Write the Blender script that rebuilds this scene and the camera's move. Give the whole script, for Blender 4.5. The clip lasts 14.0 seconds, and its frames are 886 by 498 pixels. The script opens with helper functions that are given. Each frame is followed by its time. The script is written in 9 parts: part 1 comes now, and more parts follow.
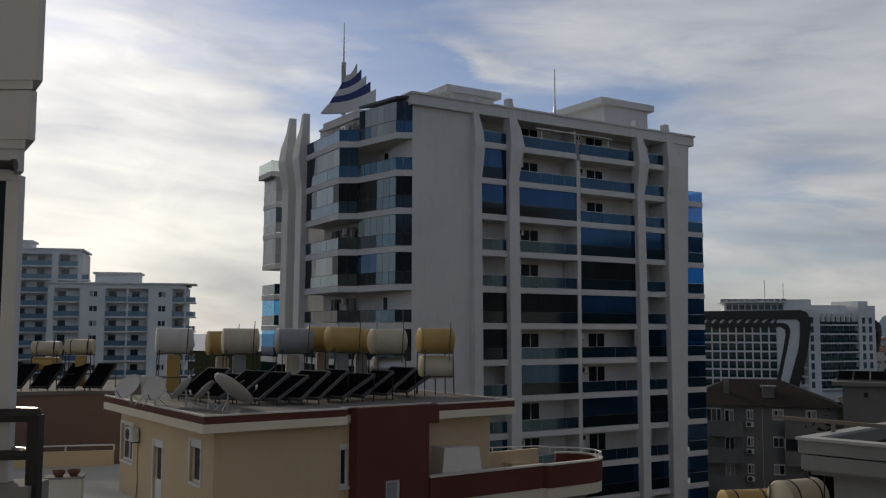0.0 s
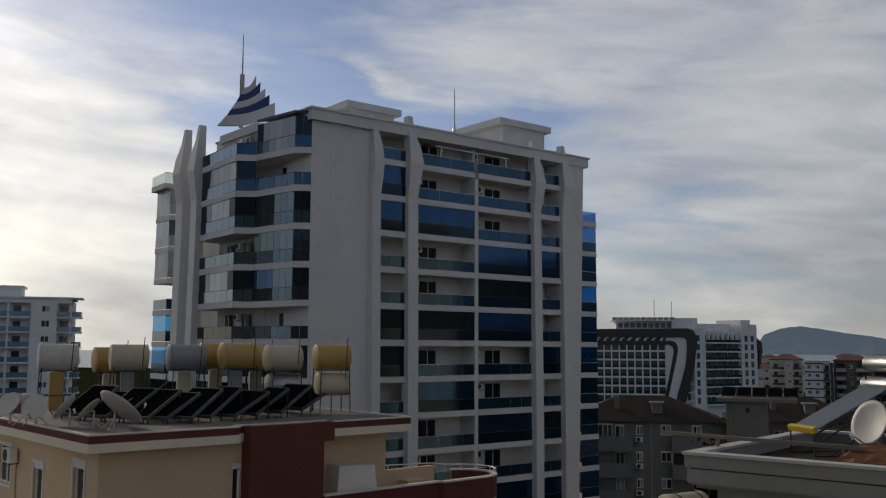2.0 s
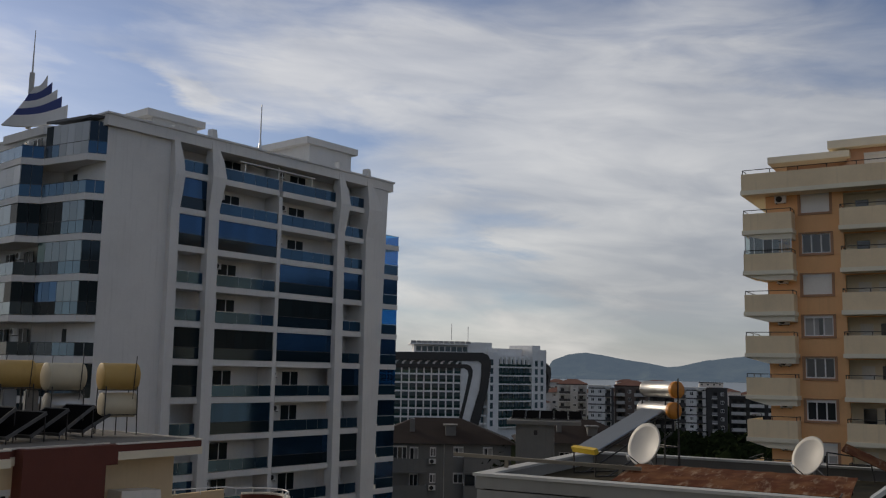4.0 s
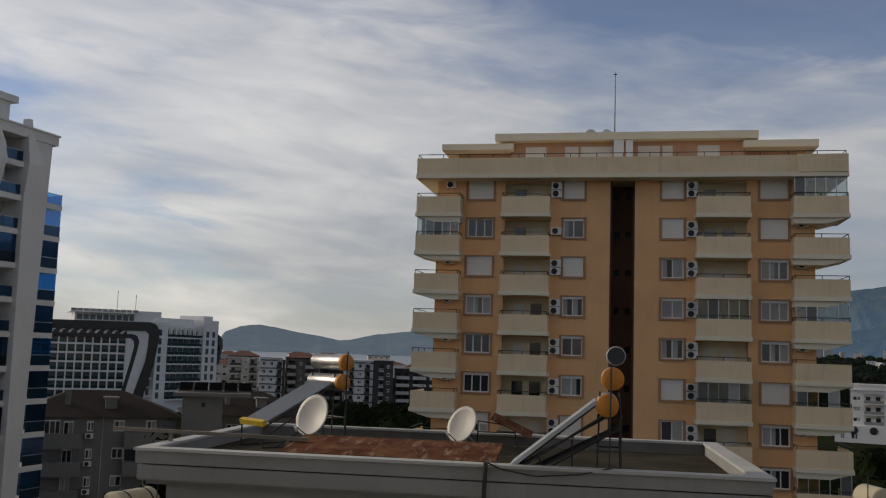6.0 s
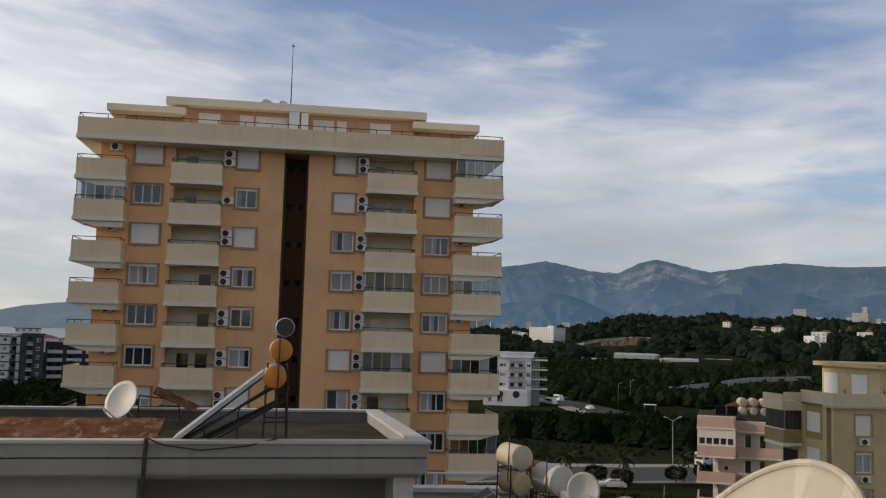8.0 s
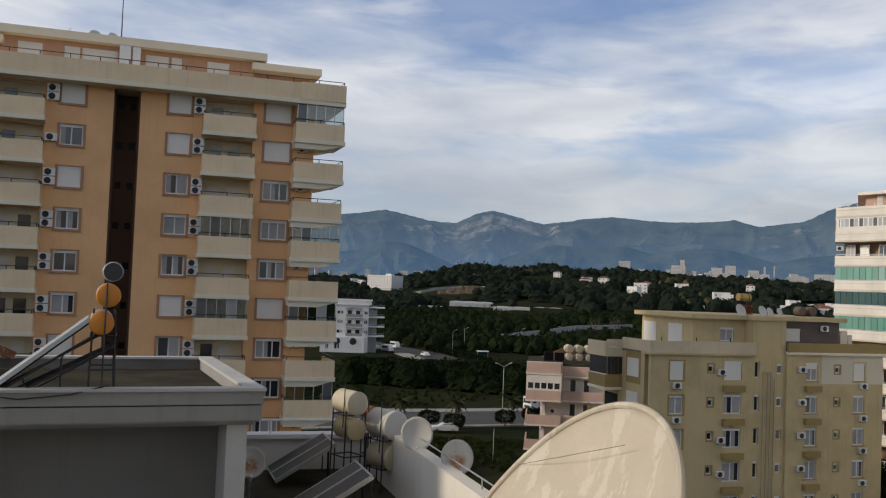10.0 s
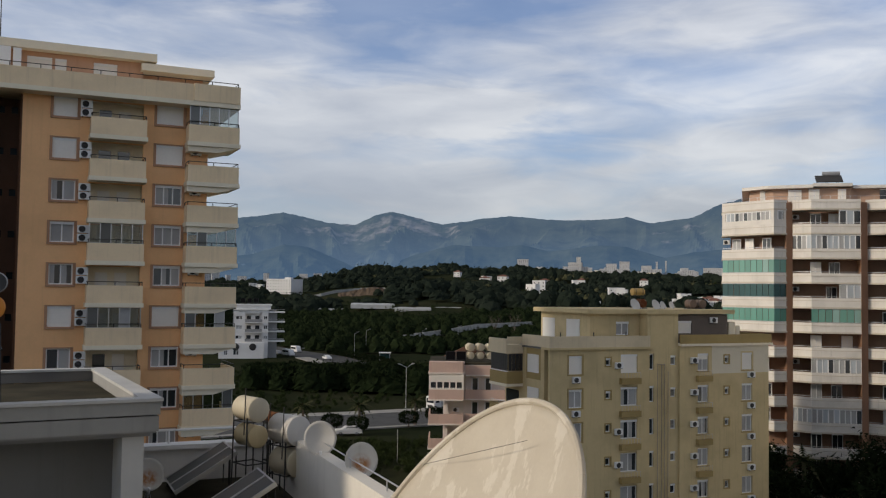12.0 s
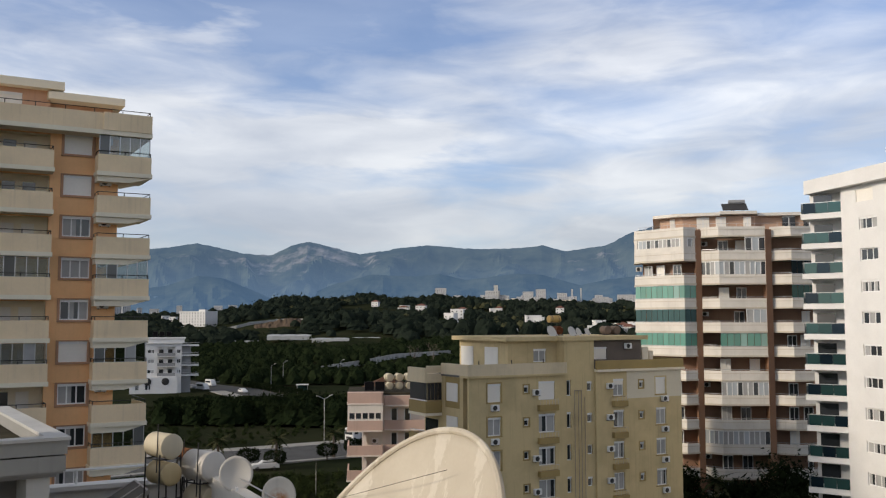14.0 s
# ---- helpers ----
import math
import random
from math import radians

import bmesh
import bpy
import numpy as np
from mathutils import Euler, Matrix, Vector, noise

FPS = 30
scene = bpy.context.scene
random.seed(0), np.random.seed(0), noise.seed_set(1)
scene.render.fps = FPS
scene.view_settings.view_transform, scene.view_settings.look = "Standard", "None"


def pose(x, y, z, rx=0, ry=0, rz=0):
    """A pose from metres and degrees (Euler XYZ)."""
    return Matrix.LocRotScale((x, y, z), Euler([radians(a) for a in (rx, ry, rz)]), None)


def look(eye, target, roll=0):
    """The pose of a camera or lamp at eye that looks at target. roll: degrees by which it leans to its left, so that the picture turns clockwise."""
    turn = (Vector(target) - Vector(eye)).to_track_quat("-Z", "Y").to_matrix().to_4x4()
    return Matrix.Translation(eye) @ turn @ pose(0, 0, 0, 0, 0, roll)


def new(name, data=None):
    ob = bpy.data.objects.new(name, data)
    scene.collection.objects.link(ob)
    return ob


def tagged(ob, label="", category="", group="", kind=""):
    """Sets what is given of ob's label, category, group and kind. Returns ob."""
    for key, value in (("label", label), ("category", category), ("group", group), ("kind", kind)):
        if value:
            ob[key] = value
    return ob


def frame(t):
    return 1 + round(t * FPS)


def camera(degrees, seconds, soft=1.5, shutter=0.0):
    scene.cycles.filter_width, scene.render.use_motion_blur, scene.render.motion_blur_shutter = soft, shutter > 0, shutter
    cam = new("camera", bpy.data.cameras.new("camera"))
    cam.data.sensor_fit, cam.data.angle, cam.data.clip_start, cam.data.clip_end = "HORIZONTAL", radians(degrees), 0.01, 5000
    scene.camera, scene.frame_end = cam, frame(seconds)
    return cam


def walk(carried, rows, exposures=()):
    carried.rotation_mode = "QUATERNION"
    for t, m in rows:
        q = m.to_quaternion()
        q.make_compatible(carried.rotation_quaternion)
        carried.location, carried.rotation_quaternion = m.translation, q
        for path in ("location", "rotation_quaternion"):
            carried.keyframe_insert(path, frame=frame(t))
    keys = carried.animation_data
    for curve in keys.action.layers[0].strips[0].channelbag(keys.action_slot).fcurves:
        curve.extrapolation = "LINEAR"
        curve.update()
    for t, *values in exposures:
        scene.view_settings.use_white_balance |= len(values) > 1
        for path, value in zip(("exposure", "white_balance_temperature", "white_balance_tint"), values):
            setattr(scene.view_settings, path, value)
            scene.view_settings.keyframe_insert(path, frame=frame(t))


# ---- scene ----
# The camera turns on the spot on a high balcony: seconds, yaw, pitch, roll.
EYE = 24.0
cam = camera(51.0, 14.0, soft=1.2)
ROWS = [
    (0, -0.02, 4.98, 0.12),
    (0.5, -0.35, 4.80, 0.28),
    (1, -1.03, 5.18, 0.26),
    (1.5, -3.06, 5.84, 0.11),
    (2, -6.31, 6.03, 0.28),
    (2.2, -7.62, 6.11, 0.01),
    (4.3, -20.78, 7.77, 1.20),
    (4.5, -22.41, 7.86, 1.17),
    (5, -25.99, 7.69, 1.47),
    (5.5, -31.18, 6.98, 1.85),
    (6, -38.30, 6.32, 1.85),
    (6.5, -45.82, 5.99, 1.80),
    (7, -51.47, 6.66, 1.67),
    (7.5, -55.69, 6.14, 1.43),
    (8, -58.47, 5.18, 1.59),
    (8.5, -61.17, 4.17, 1.43),
    (8.7, -62.48, 3.82, 1.70),
    (10.8, -70.96, 2.41, 1.20),
    (11, -71.58, 2.59, 0.83),
    (11.5, -72.98, 2.56, 0.57),
    (12, -74.63, 2.52, 0.77),
    (12.5, -76.16, 2.79, 0.61),
    (13, -77.66, 3.52, 0.06),
    (13.5, -78.91, 3.80, -0.20),
    (14, -79.70, 4.36, -0.08),
]
walk(cam, [(t, pose(0, 0, EYE, 90 + p, 0, yaw) @ pose(0, 0, 0, 0, 0, roll)) for t, yaw, p, roll in ROWS],
     exposures=[(0, -0.82, 6500, 10), (2, -0.8, 6500, 10), (4.5, -0.57, 6650, 10), (6, -0.50, 6800, 10), (6.5, -0.30, 6780, 10), (7, 0.02, 6750, 10), (8, 0.0, 6700, 10), (8.5, 0.12, 6650, 10), (11, 0.05, 6520, 10), (12.5, 0.0, 6520, 10), (13.5, 0.0, 6500, 10), (14, 0.28, 6520, 10)])

# ---- light ----
SUN_AZ, SUN_EL = -33.0, 21.0          # degrees right of +y, degrees up
sun_dir = Vector((math.sin(radians(SUN_AZ)) * math.cos(radians(SUN_EL)), math.cos(radians(SUN_AZ)) * math.cos(radians(SUN_EL)), math.sin(radians(SUN_EL))))
sun = new("sun", bpy.data.lights.new("sun", "SUN"))
sun.data.energy, sun.data.angle, sun.data.color = 2.2, radians(6.0), (1.0, 0.86, 0.68)
sun.matrix_world = look(sun_dir * 100, (0, 0, 0))


class Nodes:
    """A short hand for node trees."""

    def __init__(self, tree, keep=False):
        self.tree = tree
        if not keep:
            tree.nodes.clear()

    def add(self, kind, **sets):
        n = self.tree.nodes.new("ShaderNode" + kind)
        for k, v in sets.items():
            if k in n.inputs:
                n.inputs[k].default_value = v
        return n

    def link(self, a, b):
        self.tree.links.new(a, b)

    def math(self, op, a, b=0.0, c=0.0):
        n = self.tree.nodes.new("ShaderNodeMath")
        n.operation = op
        for i, v in enumerate((a, b, c)):
            if isinstance(v, (int, float)):
                n.inputs[i].default_value = v
            else:
                self.link(v, n.inputs[i])
        return n.outputs[0]

    def noise(self, vec, scale, detail=4.0, rough=0.5, dist=0.0):
        n = self.add("TexNoise", Scale=scale, Detail=detail, Roughness=rough, Distortion=dist)
        self.link(vec, n.inputs["Vector"])
        return n.outputs["Fac"]

    def ramp(self, fac, stops):
        n = self.tree.nodes.new("ShaderNodeValToRGB")
        els = n.color_ramp.elements
        while len(els) < len(stops):
            els.new(0.5)
        for e, (p, c) in zip(els, stops):
            e.position, e.color = p, (*c, 1)
        self.link(fac, n.inputs[0])
        return n.outputs[0]

    def mix(self, fac, a, b, kind="MIX"):
        n = self.tree.nodes.new("ShaderNodeMix")
        n.data_type, n.blend_type = "RGBA", kind
        for sock, v in ((n.inputs[0], fac), (n.inputs[6], a), (n.inputs[7], b)):
            if isinstance(v, (int, float)):
                sock.default_value = v
            elif isinstance(v, tuple):
                sock.default_value = (*v, 1)
            else:
                self.link(v, sock)
        return n.outputs[2]


world = bpy.data.worlds.new("world")
scene.world = world
world.use_nodes = True
N = Nodes(world.node_tree)
sky = N.add("TexSky")
sky.sky_type, sky.sun_disc = "NISHITA", False
sky.sun_elevation, sky.sun_rotation = radians(SUN_EL), radians(SUN_AZ)
sky.dust_density, sky.air_density, sky.ozone_density = 0.6, 1.0, 2.5
co = N.add("TexCoord").outputs["Generated"]
sep = N.add("SeparateXYZ")
N.link(co, sep.inputs[0])
# clouds lie in flat soft layers: the pattern is drawn out along the horizon
squash = N.add("CombineXYZ")
N.link(sep.outputs[0], squash.inputs[0])
N.link(sep.outputs[1], squash.inputs[1])
N.link(N.math("MULTIPLY", N.math("ADD", sep.outputs[2], N.math("MULTIPLY", sep.outputs[0], 0.07)), 4.2), squash.inputs[2])
cl = N.noise(squash.outputs[0], 2.9, 7.0, 0.50, 0.35)
thin = N.noise(squash.outputs[0], 7.5, 6.0, 0.55, 0.6)
soft_shade = N.noise(squash.outputs[0], 2.4, 4.0, 0.5, 0.4)
cover = N.math("ADD", N.math("ADD", 0.15, N.math("MULTIPLY", cl, 0.70)), N.math("MULTIPLY", N.math("SUBTRACT", thin, 0.5), 0.24))
# bearing and height above the horizon in degrees, ruffled so that no bank has a ruled edge
ruffle = N.noise(squash.outputs[0], 5.0, 5.0, 0.6, 0.3)
ruffle2 = N.noise(squash.outputs[0], 6.5, 5.0, 0.6, 0.2)
bearing = N.math("ADD", N.math("MULTIPLY", N.math("ARCTAN2", sep.outputs[0], sep.outputs[1]), 57.296), N.math("MULTIPLY", N.math("SUBTRACT", ruffle2, 0.5), 14.0))
height = N.math("ADD", N.math("MULTIPLY", N.math("ARCSINE", sep.outputs[2]), 57.296), N.math("MULTIPLY", N.math("SUBTRACT", ruffle, 0.5), 6.0))


def bank(az, el, wide, tall, slope=0.0):
    """1 in the middle of a long bank of cloud or clear sky, 0 away from it; slope: degrees it climbs for each to the right."""
    a = N.math("SUBTRACT", bearing, az)
    h = N.math("DIVIDE", N.math("SUBTRACT", N.math("SUBTRACT", height, el), N.math("MULTIPLY", a, slope)), tall)
    a = N.math("DIVIDE", a, wide)
    return N.math("POWER", 2.718, N.math("MULTIPLY", N.math("ADD", N.math("MULTIPLY", a, a), N.math("MULTIPLY", h, h)), -1.0))


# broad lie of the clouds: a low white bank, clearer blue above, gaps and streaks between
low = N.math("MULTIPLY", N.math("SUBTRACT", 0.24, sep.outputs[2]), 0.8)
low = N.math("MINIMUM", N.math("MAXIMUM", low, -0.09), 0.07)
cover = N.math("ADD", cover, low)
for az, el, wide, tall, slope, amount in (
        (-7, 13.2, 5, 2.0, 0.10, -0.26), (-2, 16.5, 3.2, 2.0, -0.3, -0.20), (5.5, 13.4, 5, 1.4, -0.15, -0.26), (12, 14.2, 4, 1.5, 0.1, -0.12), (18, 11.5, 4, 1.5, 0.1, -0.06),
        (2.4, 16.6, 3.6, 1.0, -0.4, 0.30), (11, 19, 8, 3.0, 0.0, 0.22), (-20, 11, 11, 8, 0.0, 0.34), (-14, 17, 4, 1.5, 0.2, -0.08), (22.5, 8.4, 5, 0.7, 0.05, -0.17), (20, 4.0, 8, 0.6, 0.0, -0.10),
        (31, 14, 14, 6, 0.0, 0.20), (24, 19, 9, 3.0, 0.0, 0.14), (40.5, 15.3, 3.5, 1.1, 0.0, 0.20), (47, 18, 7, 2.4, 0.1, -0.05), (35, 6.5, 12, 2.5, 0.05, 0.14), (62, 17.2, 5, 1.1, 0.06, 0.22), (52, 11, 12, 4, 0.0, 0.16),
        (72, 20, 14, 3.0, 0.0, -0.08), (67, 13.8, 12, 1.3, -0.04, -0.06), (72, 10.8, 12, 1.4, 0.05, 0.22), (81, 8.8, 7, 0.8, -0.08, -0.13), (87, 13, 9, 1.6, 0.1, -0.07), (94, 8.2, 6, 0.9, 0.0, 0.18), (90, 17, 9, 2.6, -0.2, 0.16), (75, 6.0, 16, 1.5, 0.0, 0.12)):
    cover = N.math("ADD", cover, N.math("MULTIPLY", bank(az, el, wide, tall, slope), amount))
mask = N.ramp(cover, [(0.36, (0, 0, 0)), (0.64, (1, 1, 1))])
shade = N.ramp(N.math("ADD", N.math("MULTIPLY", soft_shade, 0.7), N.math("MULTIPLY", thin, 0.3)), [(0.38, (0.56, 0.585, 0.64)), (0.60, (1.10, 1.10, 1.09))])
# clouds are brighter towards the sun, as thin cloud is
dotn = N.tree.nodes.new("ShaderNodeVectorMath")
dotn.operation = "DOT_PRODUCT"
N.link(co, dotn.inputs[0])
dotn.inputs[1].default_value = sun_dir
near = N.math("MAXIMUM", dotn.outputs["Value"], 0.0)
glow = N.math("ADD", N.math("ADD", 8.6, N.math("MULTIPLY", N.math("POWER", near, 1.6), 5.0)), N.math("MULTIPLY", N.math("POWER", near, 12.0), 7.0))
warm = N.mix(N.math("POWER", near, 3.0), (1.0, 0.98, 0.94), (1.0, 0.935, 0.815))
# low cloud away from the sun is greyer
murk = N.math("MULTIPLY", N.math("POWER", N.math("SUBTRACT", 1.0, N.math("MAXIMUM", sep.outputs[2], 0.0)), 9.0), N.math("SUBTRACT", 1.0, N.math("POWER", near, 0.5)))
lit = N.mix(murk, N.mix(1.0, shade, warm, "MULTIPLY"), (0.36, 0.385, 0.43))
# thicker, greyer cloud over the land ahead
grey = N.math("MINIMUM", N.math("ADD", N.math("MULTIPLY", bank(18, 11, 8, 9.0), 0.38), N.math("ADD", N.math("MULTIPLY", bank(66, 7.0, 14, 4.5), 0.60), N.math("ADD", N.math("MULTIPLY", bank(47, 18.5, 9, 4.0), 0.22), N.math("MULTIPLY", bank(58, 14, 10, 5.0), 0.12)))), 0.7)
lit = N.mix(grey, lit, (0.40, 0.44, 0.52))
lit2 = N.tree.nodes.new("ShaderNodeVectorMath")
lit2.operation = "SCALE"
N.link(lit, lit2.inputs[0])
N.link(glow, lit2.inputs["Scale"])
blue = N.mix(1.0, sky.outputs[0], (0.895, 0.955, 1.165), "MULTIPLY")
blue = N.mix(N.math("MINIMUM", N.math("MULTIPLY", N.math("MAXIMUM", N.math("SUBTRACT", sep.outputs[2], 0.33), 0.0), 2.2), 0.8), blue, (2.6, 2.55, 2.5))
haze = N.math("POWER", N.math("SUBTRACT", 1.0, N.math("MAXIMUM", sep.outputs[2], 0.0)), 11.0)
high = N.math("SUBTRACT", 1.0, N.math("MULTIPLY", N.math("POWER", N.math("MAXIMUM", sep.outputs[2], 0.0), 0.9), 0.95))
full = N.math("MAXIMUM", N.math("MULTIPLY", N.math("ADD", 0.22, N.math("MULTIPLY", mask, 0.74)), high), N.math("MULTIPLY", haze, 0.85))
both = N.mix(full, blue, lit2.outputs[0])
bg = N.add("Background", Strength=0.11)
N.link(both, bg.inputs["Color"])
out = N.add("OutputWorld")
N.link(bg.outputs[0], out.inputs[0])

# ---- materials ----
def principled(name):
    m = bpy.data.materials.new(name)
    m.use_nodes = True
    n = Nodes(m.node_tree)
    b = n.add("BsdfPrincipled")
    o = n.add("OutputMaterial")
    n.link(b.outputs[0], o.inputs[0])
    return m, n, b


def plaster(name, col, rough=0.85, stain=0.35, grain=6.0, bump=0.15, tint=None, metal=0.0, streak=0.0, spec=0.5, broad=0.35):
    """Painted or bare surface: broad stains, fine grain, light relief; streak adds rain marks that run down."""
    m, n, b = principled(name)
    co = n.add("TexCoord").outputs["Object"]
    obj = n.add("ObjectInfo").outputs["Location"]
    vm = n.tree.nodes.new("ShaderNodeVectorMath")
    n.link(co, vm.inputs[0])
    n.link(obj, vm.inputs[1])
    pos = vm.outputs[0]
    big = n.noise(pos, broad, 5.0, 0.6)
    fine = n.noise(pos, grain, 6.0, 0.65)
    dark = tuple(c * (1 - stain) for c in col) if tint is None else tint
    c1 = n.mix(n.ramp(big, [(0.42, (0, 0, 0)), (0.72, (1, 1, 1))]), tuple(col), dark)
    c2 = n.mix(n.math("MULTIPLY", n.math("SUBTRACT", 1.0, fine), 0.30), c1, tuple(c * 0.62 for c in col))
    if streak:
        mp = n.add("Mapping")
        mp.inputs["Scale"].default_value = (3.0, 3.0, 0.12)
        n.link(pos, mp.inputs["Vector"])
        st = n.ramp(n.noise(mp.outputs[0], 1.3, 4.0, 0.6), [(0.55, (0, 0, 0)), (0.8, (1, 1, 1))])
        c2 = n.mix(n.math("MULTIPLY", st, streak), c2, tuple(c * 0.45 for c in col))
    n.link(c2, b.inputs["Base Color"])
    b.inputs["Metallic"].default_value = metal
    b.inputs["Specular IOR Level"].default_value = spec
    n.link(n.math("ADD", rough - 0.1, n.math("MULTIPLY", fine, 0.2)), b.inputs["Roughness"])
    bp = n.add("Bump", Strength=bump, Distance=0.02)
    n.link(fine, bp.inputs["Height"])
    n.link(bp.outputs[0], b.inputs["Normal"])
    return m


def glassy(name, col, rough=0.04, trans=0.0, spec=0.6, metal=0.0):
    m, n, b = principled(name)
    rnd = n.add("ObjectInfo").outputs["Random"]
    c = n.mix(rnd, tuple(x * 0.82 for x in col), tuple(min(1, x * 1.12) for x in col))
    n.link(c, b.inputs["Base Color"])
    b.inputs["Roughness"].default_value = rough
    b.inputs["Transmission Weight"].default_value = trans
    b.inputs["Metallic"].default_value = metal
    b.inputs["Specular IOR Level"].default_value = spec
    co = n.add("TexCoord").outputs["Object"]
    bp = n.add("Bump", Strength=0.06, Distance=0.05)
    n.link(n.noise(co, 0.7, 2.0), bp.inputs["Height"])
    n.link(bp.outputs[0], b.inputs["Normal"])
    return m


WHITE = plaster("white_render", (0.72, 0.715, 0.70), stain=0.10, streak=0.25)
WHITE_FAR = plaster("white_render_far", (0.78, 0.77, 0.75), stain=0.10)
WHITE_WARM = plaster("warm_white_render", (0.78, 0.74, 0.66), stain=0.12, streak=0.15)
ORANGE = plaster("orange_render", (0.92, 0.535, 0.26), stain=0.14, streak=0.18)
CREAM = plaster("cream_render", (0.92, 0.73, 0.475), stain=0.14, streak=0.3)
CREAM_PALE = plaster("pale_cream_render", (0.89, 0.80, 0.62), stain=0.08)
BROWN = plaster("dark_brown_render", (0.14, 0.07, 0.04), stain=0.3)
SURROUND = plaster("brown_window_surround", (0.46, 0.26, 0.155), stain=0.15)
YELLOW = plaster("ochre_yellow_render", (0.66, 0.525, 0.285), stain=0.22, streak=0.45)
YELLOW_DARK = plaster("dark_ochre_render", (0.40, 0.29, 0.115), stain=0.2, streak=0.2)
BEIGE = plaster("beige_patch_render", (0.74, 0.67, 0.52), stain=0.1)
PINK = plaster("pink_render", (0.66, 0.475, 0.40), stain=0.15, streak=0.2)
PINK_PALE = plaster("pale_pink_render", (0.85, 0.76, 0.69), stain=0.1, streak=0.2)
BUTTER = plaster("butter_render", (0.72, 0.56, 0.35), stain=0.08, streak=0.15)
MAROON = plaster("maroon_render", (0.15, 0.045, 0.032), stain=0.25, streak=0.1)
CONCRETE = plaster("roof_concrete", (0.21, 0.20, 0.185), stain=0.35, grain=9.0, bump=0.4, spec=0.2)
ROOF_DARK = plaster("dark_roof_felt", (0.050, 0.046, 0.034), stain=0.4, grain=7.0, bump=0.4, tint=(0.095, 0.085, 0.060), spec=0.02, broad=0.6)
GREYWALL = plaster("grey_render", (0.30, 0.30, 0.30), stain=0.14, streak=0.2)
GREYPALE = plaster("pale_grey_render", (0.54, 0.53, 0.505), stain=0.16, streak=0.3)
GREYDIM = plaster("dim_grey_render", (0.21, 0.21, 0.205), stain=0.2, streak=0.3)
COLLECTOR_EDGE = plaster("dull_grey_frame", (0.13, 0.13, 0.13), rough=0.7, stain=0.4, spec=0.1)
FRAME_WHITE = plaster("white_plastic", (0.83, 0.83, 0.815), rough=0.45, stain=0.06, bump=0.03)
SHUTTER = plaster("white_shutter", (0.87, 0.835, 0.765), rough=0.55, stain=0.08, bump=0.05)
METAL_DARK = plaster("dark_painted_steel", (0.045, 0.043, 0.042), rough=0.5, stain=0.3, metal=0.3)
METAL_LIGHT = plaster("galvanised_steel", (0.60, 0.60, 0.60), rough=0.35, stain=0.2, metal=0.8)
ALU = plaster("bright_aluminium", (0.50, 0.49, 0.47), rough=0.42, stain=0.2, metal=0.9, bump=0.05)
DARKGLASS = glassy("window_glass", (0.035, 0.039, 0.044), spec=0.8)
INKGLASS = glassy("ink_glass", (0.010, 0.018, 0.022), rough=0.25, spec=0.08)
GREYGLASS = glassy("grey_balcony_glass", (0.125, 0.13, 0.125), rough=0.12, spec=0.5)
BLUEGLASS = glassy("blue_glass", (0.022, 0.065, 0.14), rough=0.06, metal=0.7)
NAVYGLASS = glassy("navy_glass", (0.012, 0.026, 0.040), rough=0.08, metal=0.5, spec=0.4)
RAILGLASS = glassy("rail_glass", (0.029, 0.072, 0.122), rough=0.08, metal=0.65)
FROSTED = glassy("frosted_panel", (0.42, 0.455, 0.48), rough=0.35, spec=0.4)
def clear_glass(name, col):
    """Tinted pane that lets the sky through, with a mirror sheen."""
    m = bpy.data.materials.new(name)
    m.use_nodes = True
    n = Nodes(m.node_tree)
    through_, gloss, mix_, o = n.add("BsdfTransparent"), n.add("BsdfGlossy", Roughness=0.05), n.add("MixShader"), n.add("OutputMaterial")
    through_.inputs["Color"].default_value = (*col, 1)
    mix_.inputs[0].default_value = 0.12
    n.link(through_.outputs[0], mix_.inputs[1])
    n.link(gloss.outputs[0], mix_.inputs[2])
    n.link(mix_.outputs[0], o.inputs[0])
    return m


SKYGLASS = clear_glass("clear_blue_glass", (0.27, 0.58, 0.80))
CLEARPANE = clear_glass("clear_pane", (0.66, 0.71, 0.70))
SHEEN = glassy("sheen_glass", (0.15, 0.21, 0.255), rough=0.2, metal=0.3)
STEELRAIL = glassy("steel_blue_rail_glass", (0.075, 0.135, 0.19), rough=0.12, metal=0.5)
# white render lifted for hotel and sea-view blocks: distance haze in the colour
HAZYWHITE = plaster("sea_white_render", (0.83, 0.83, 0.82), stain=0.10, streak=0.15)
HOTELGLASS = glassy("pale_hotel_glass", (0.075, 0.115, 0.13), rough=0.15, spec=0.6)
GREENGLASS = glassy("green_glass", (0.13, 0.30, 0.24), rough=0.1, spec=0.7)
PALEGREEN = glassy("pale_green_glass", (0.26, 0.42, 0.37), rough=0.15, spec=0.7)
DEEPGREEN = glassy("deep_green_glass", (0.02, 0.07, 0.055), rough=0.12, spec=0.5)
TEALGLASS = glassy("teal_glass", (0.035, 0.085, 0.085), rough=0.08, metal=0.4)
CURTAIN = plaster("pale_curtain", (0.42, 0.42, 0.41), rough=0.9, stain=0.3, grain=3.0)
TANK_YELLOW = plaster("yellow_tank_paint", (0.55, 0.36, 0.11), rough=0.55, stain=0.25, streak=0.35)
TANK_CREAM = plaster("cream_tank_paint", (0.62, 0.55, 0.40), rough=0.6, stain=0.2, streak=0.3)
TANK_BROWN = plaster("brown_tank_paint", (0.16, 0.11, 0.08), rough=0.7, stain=0.3)
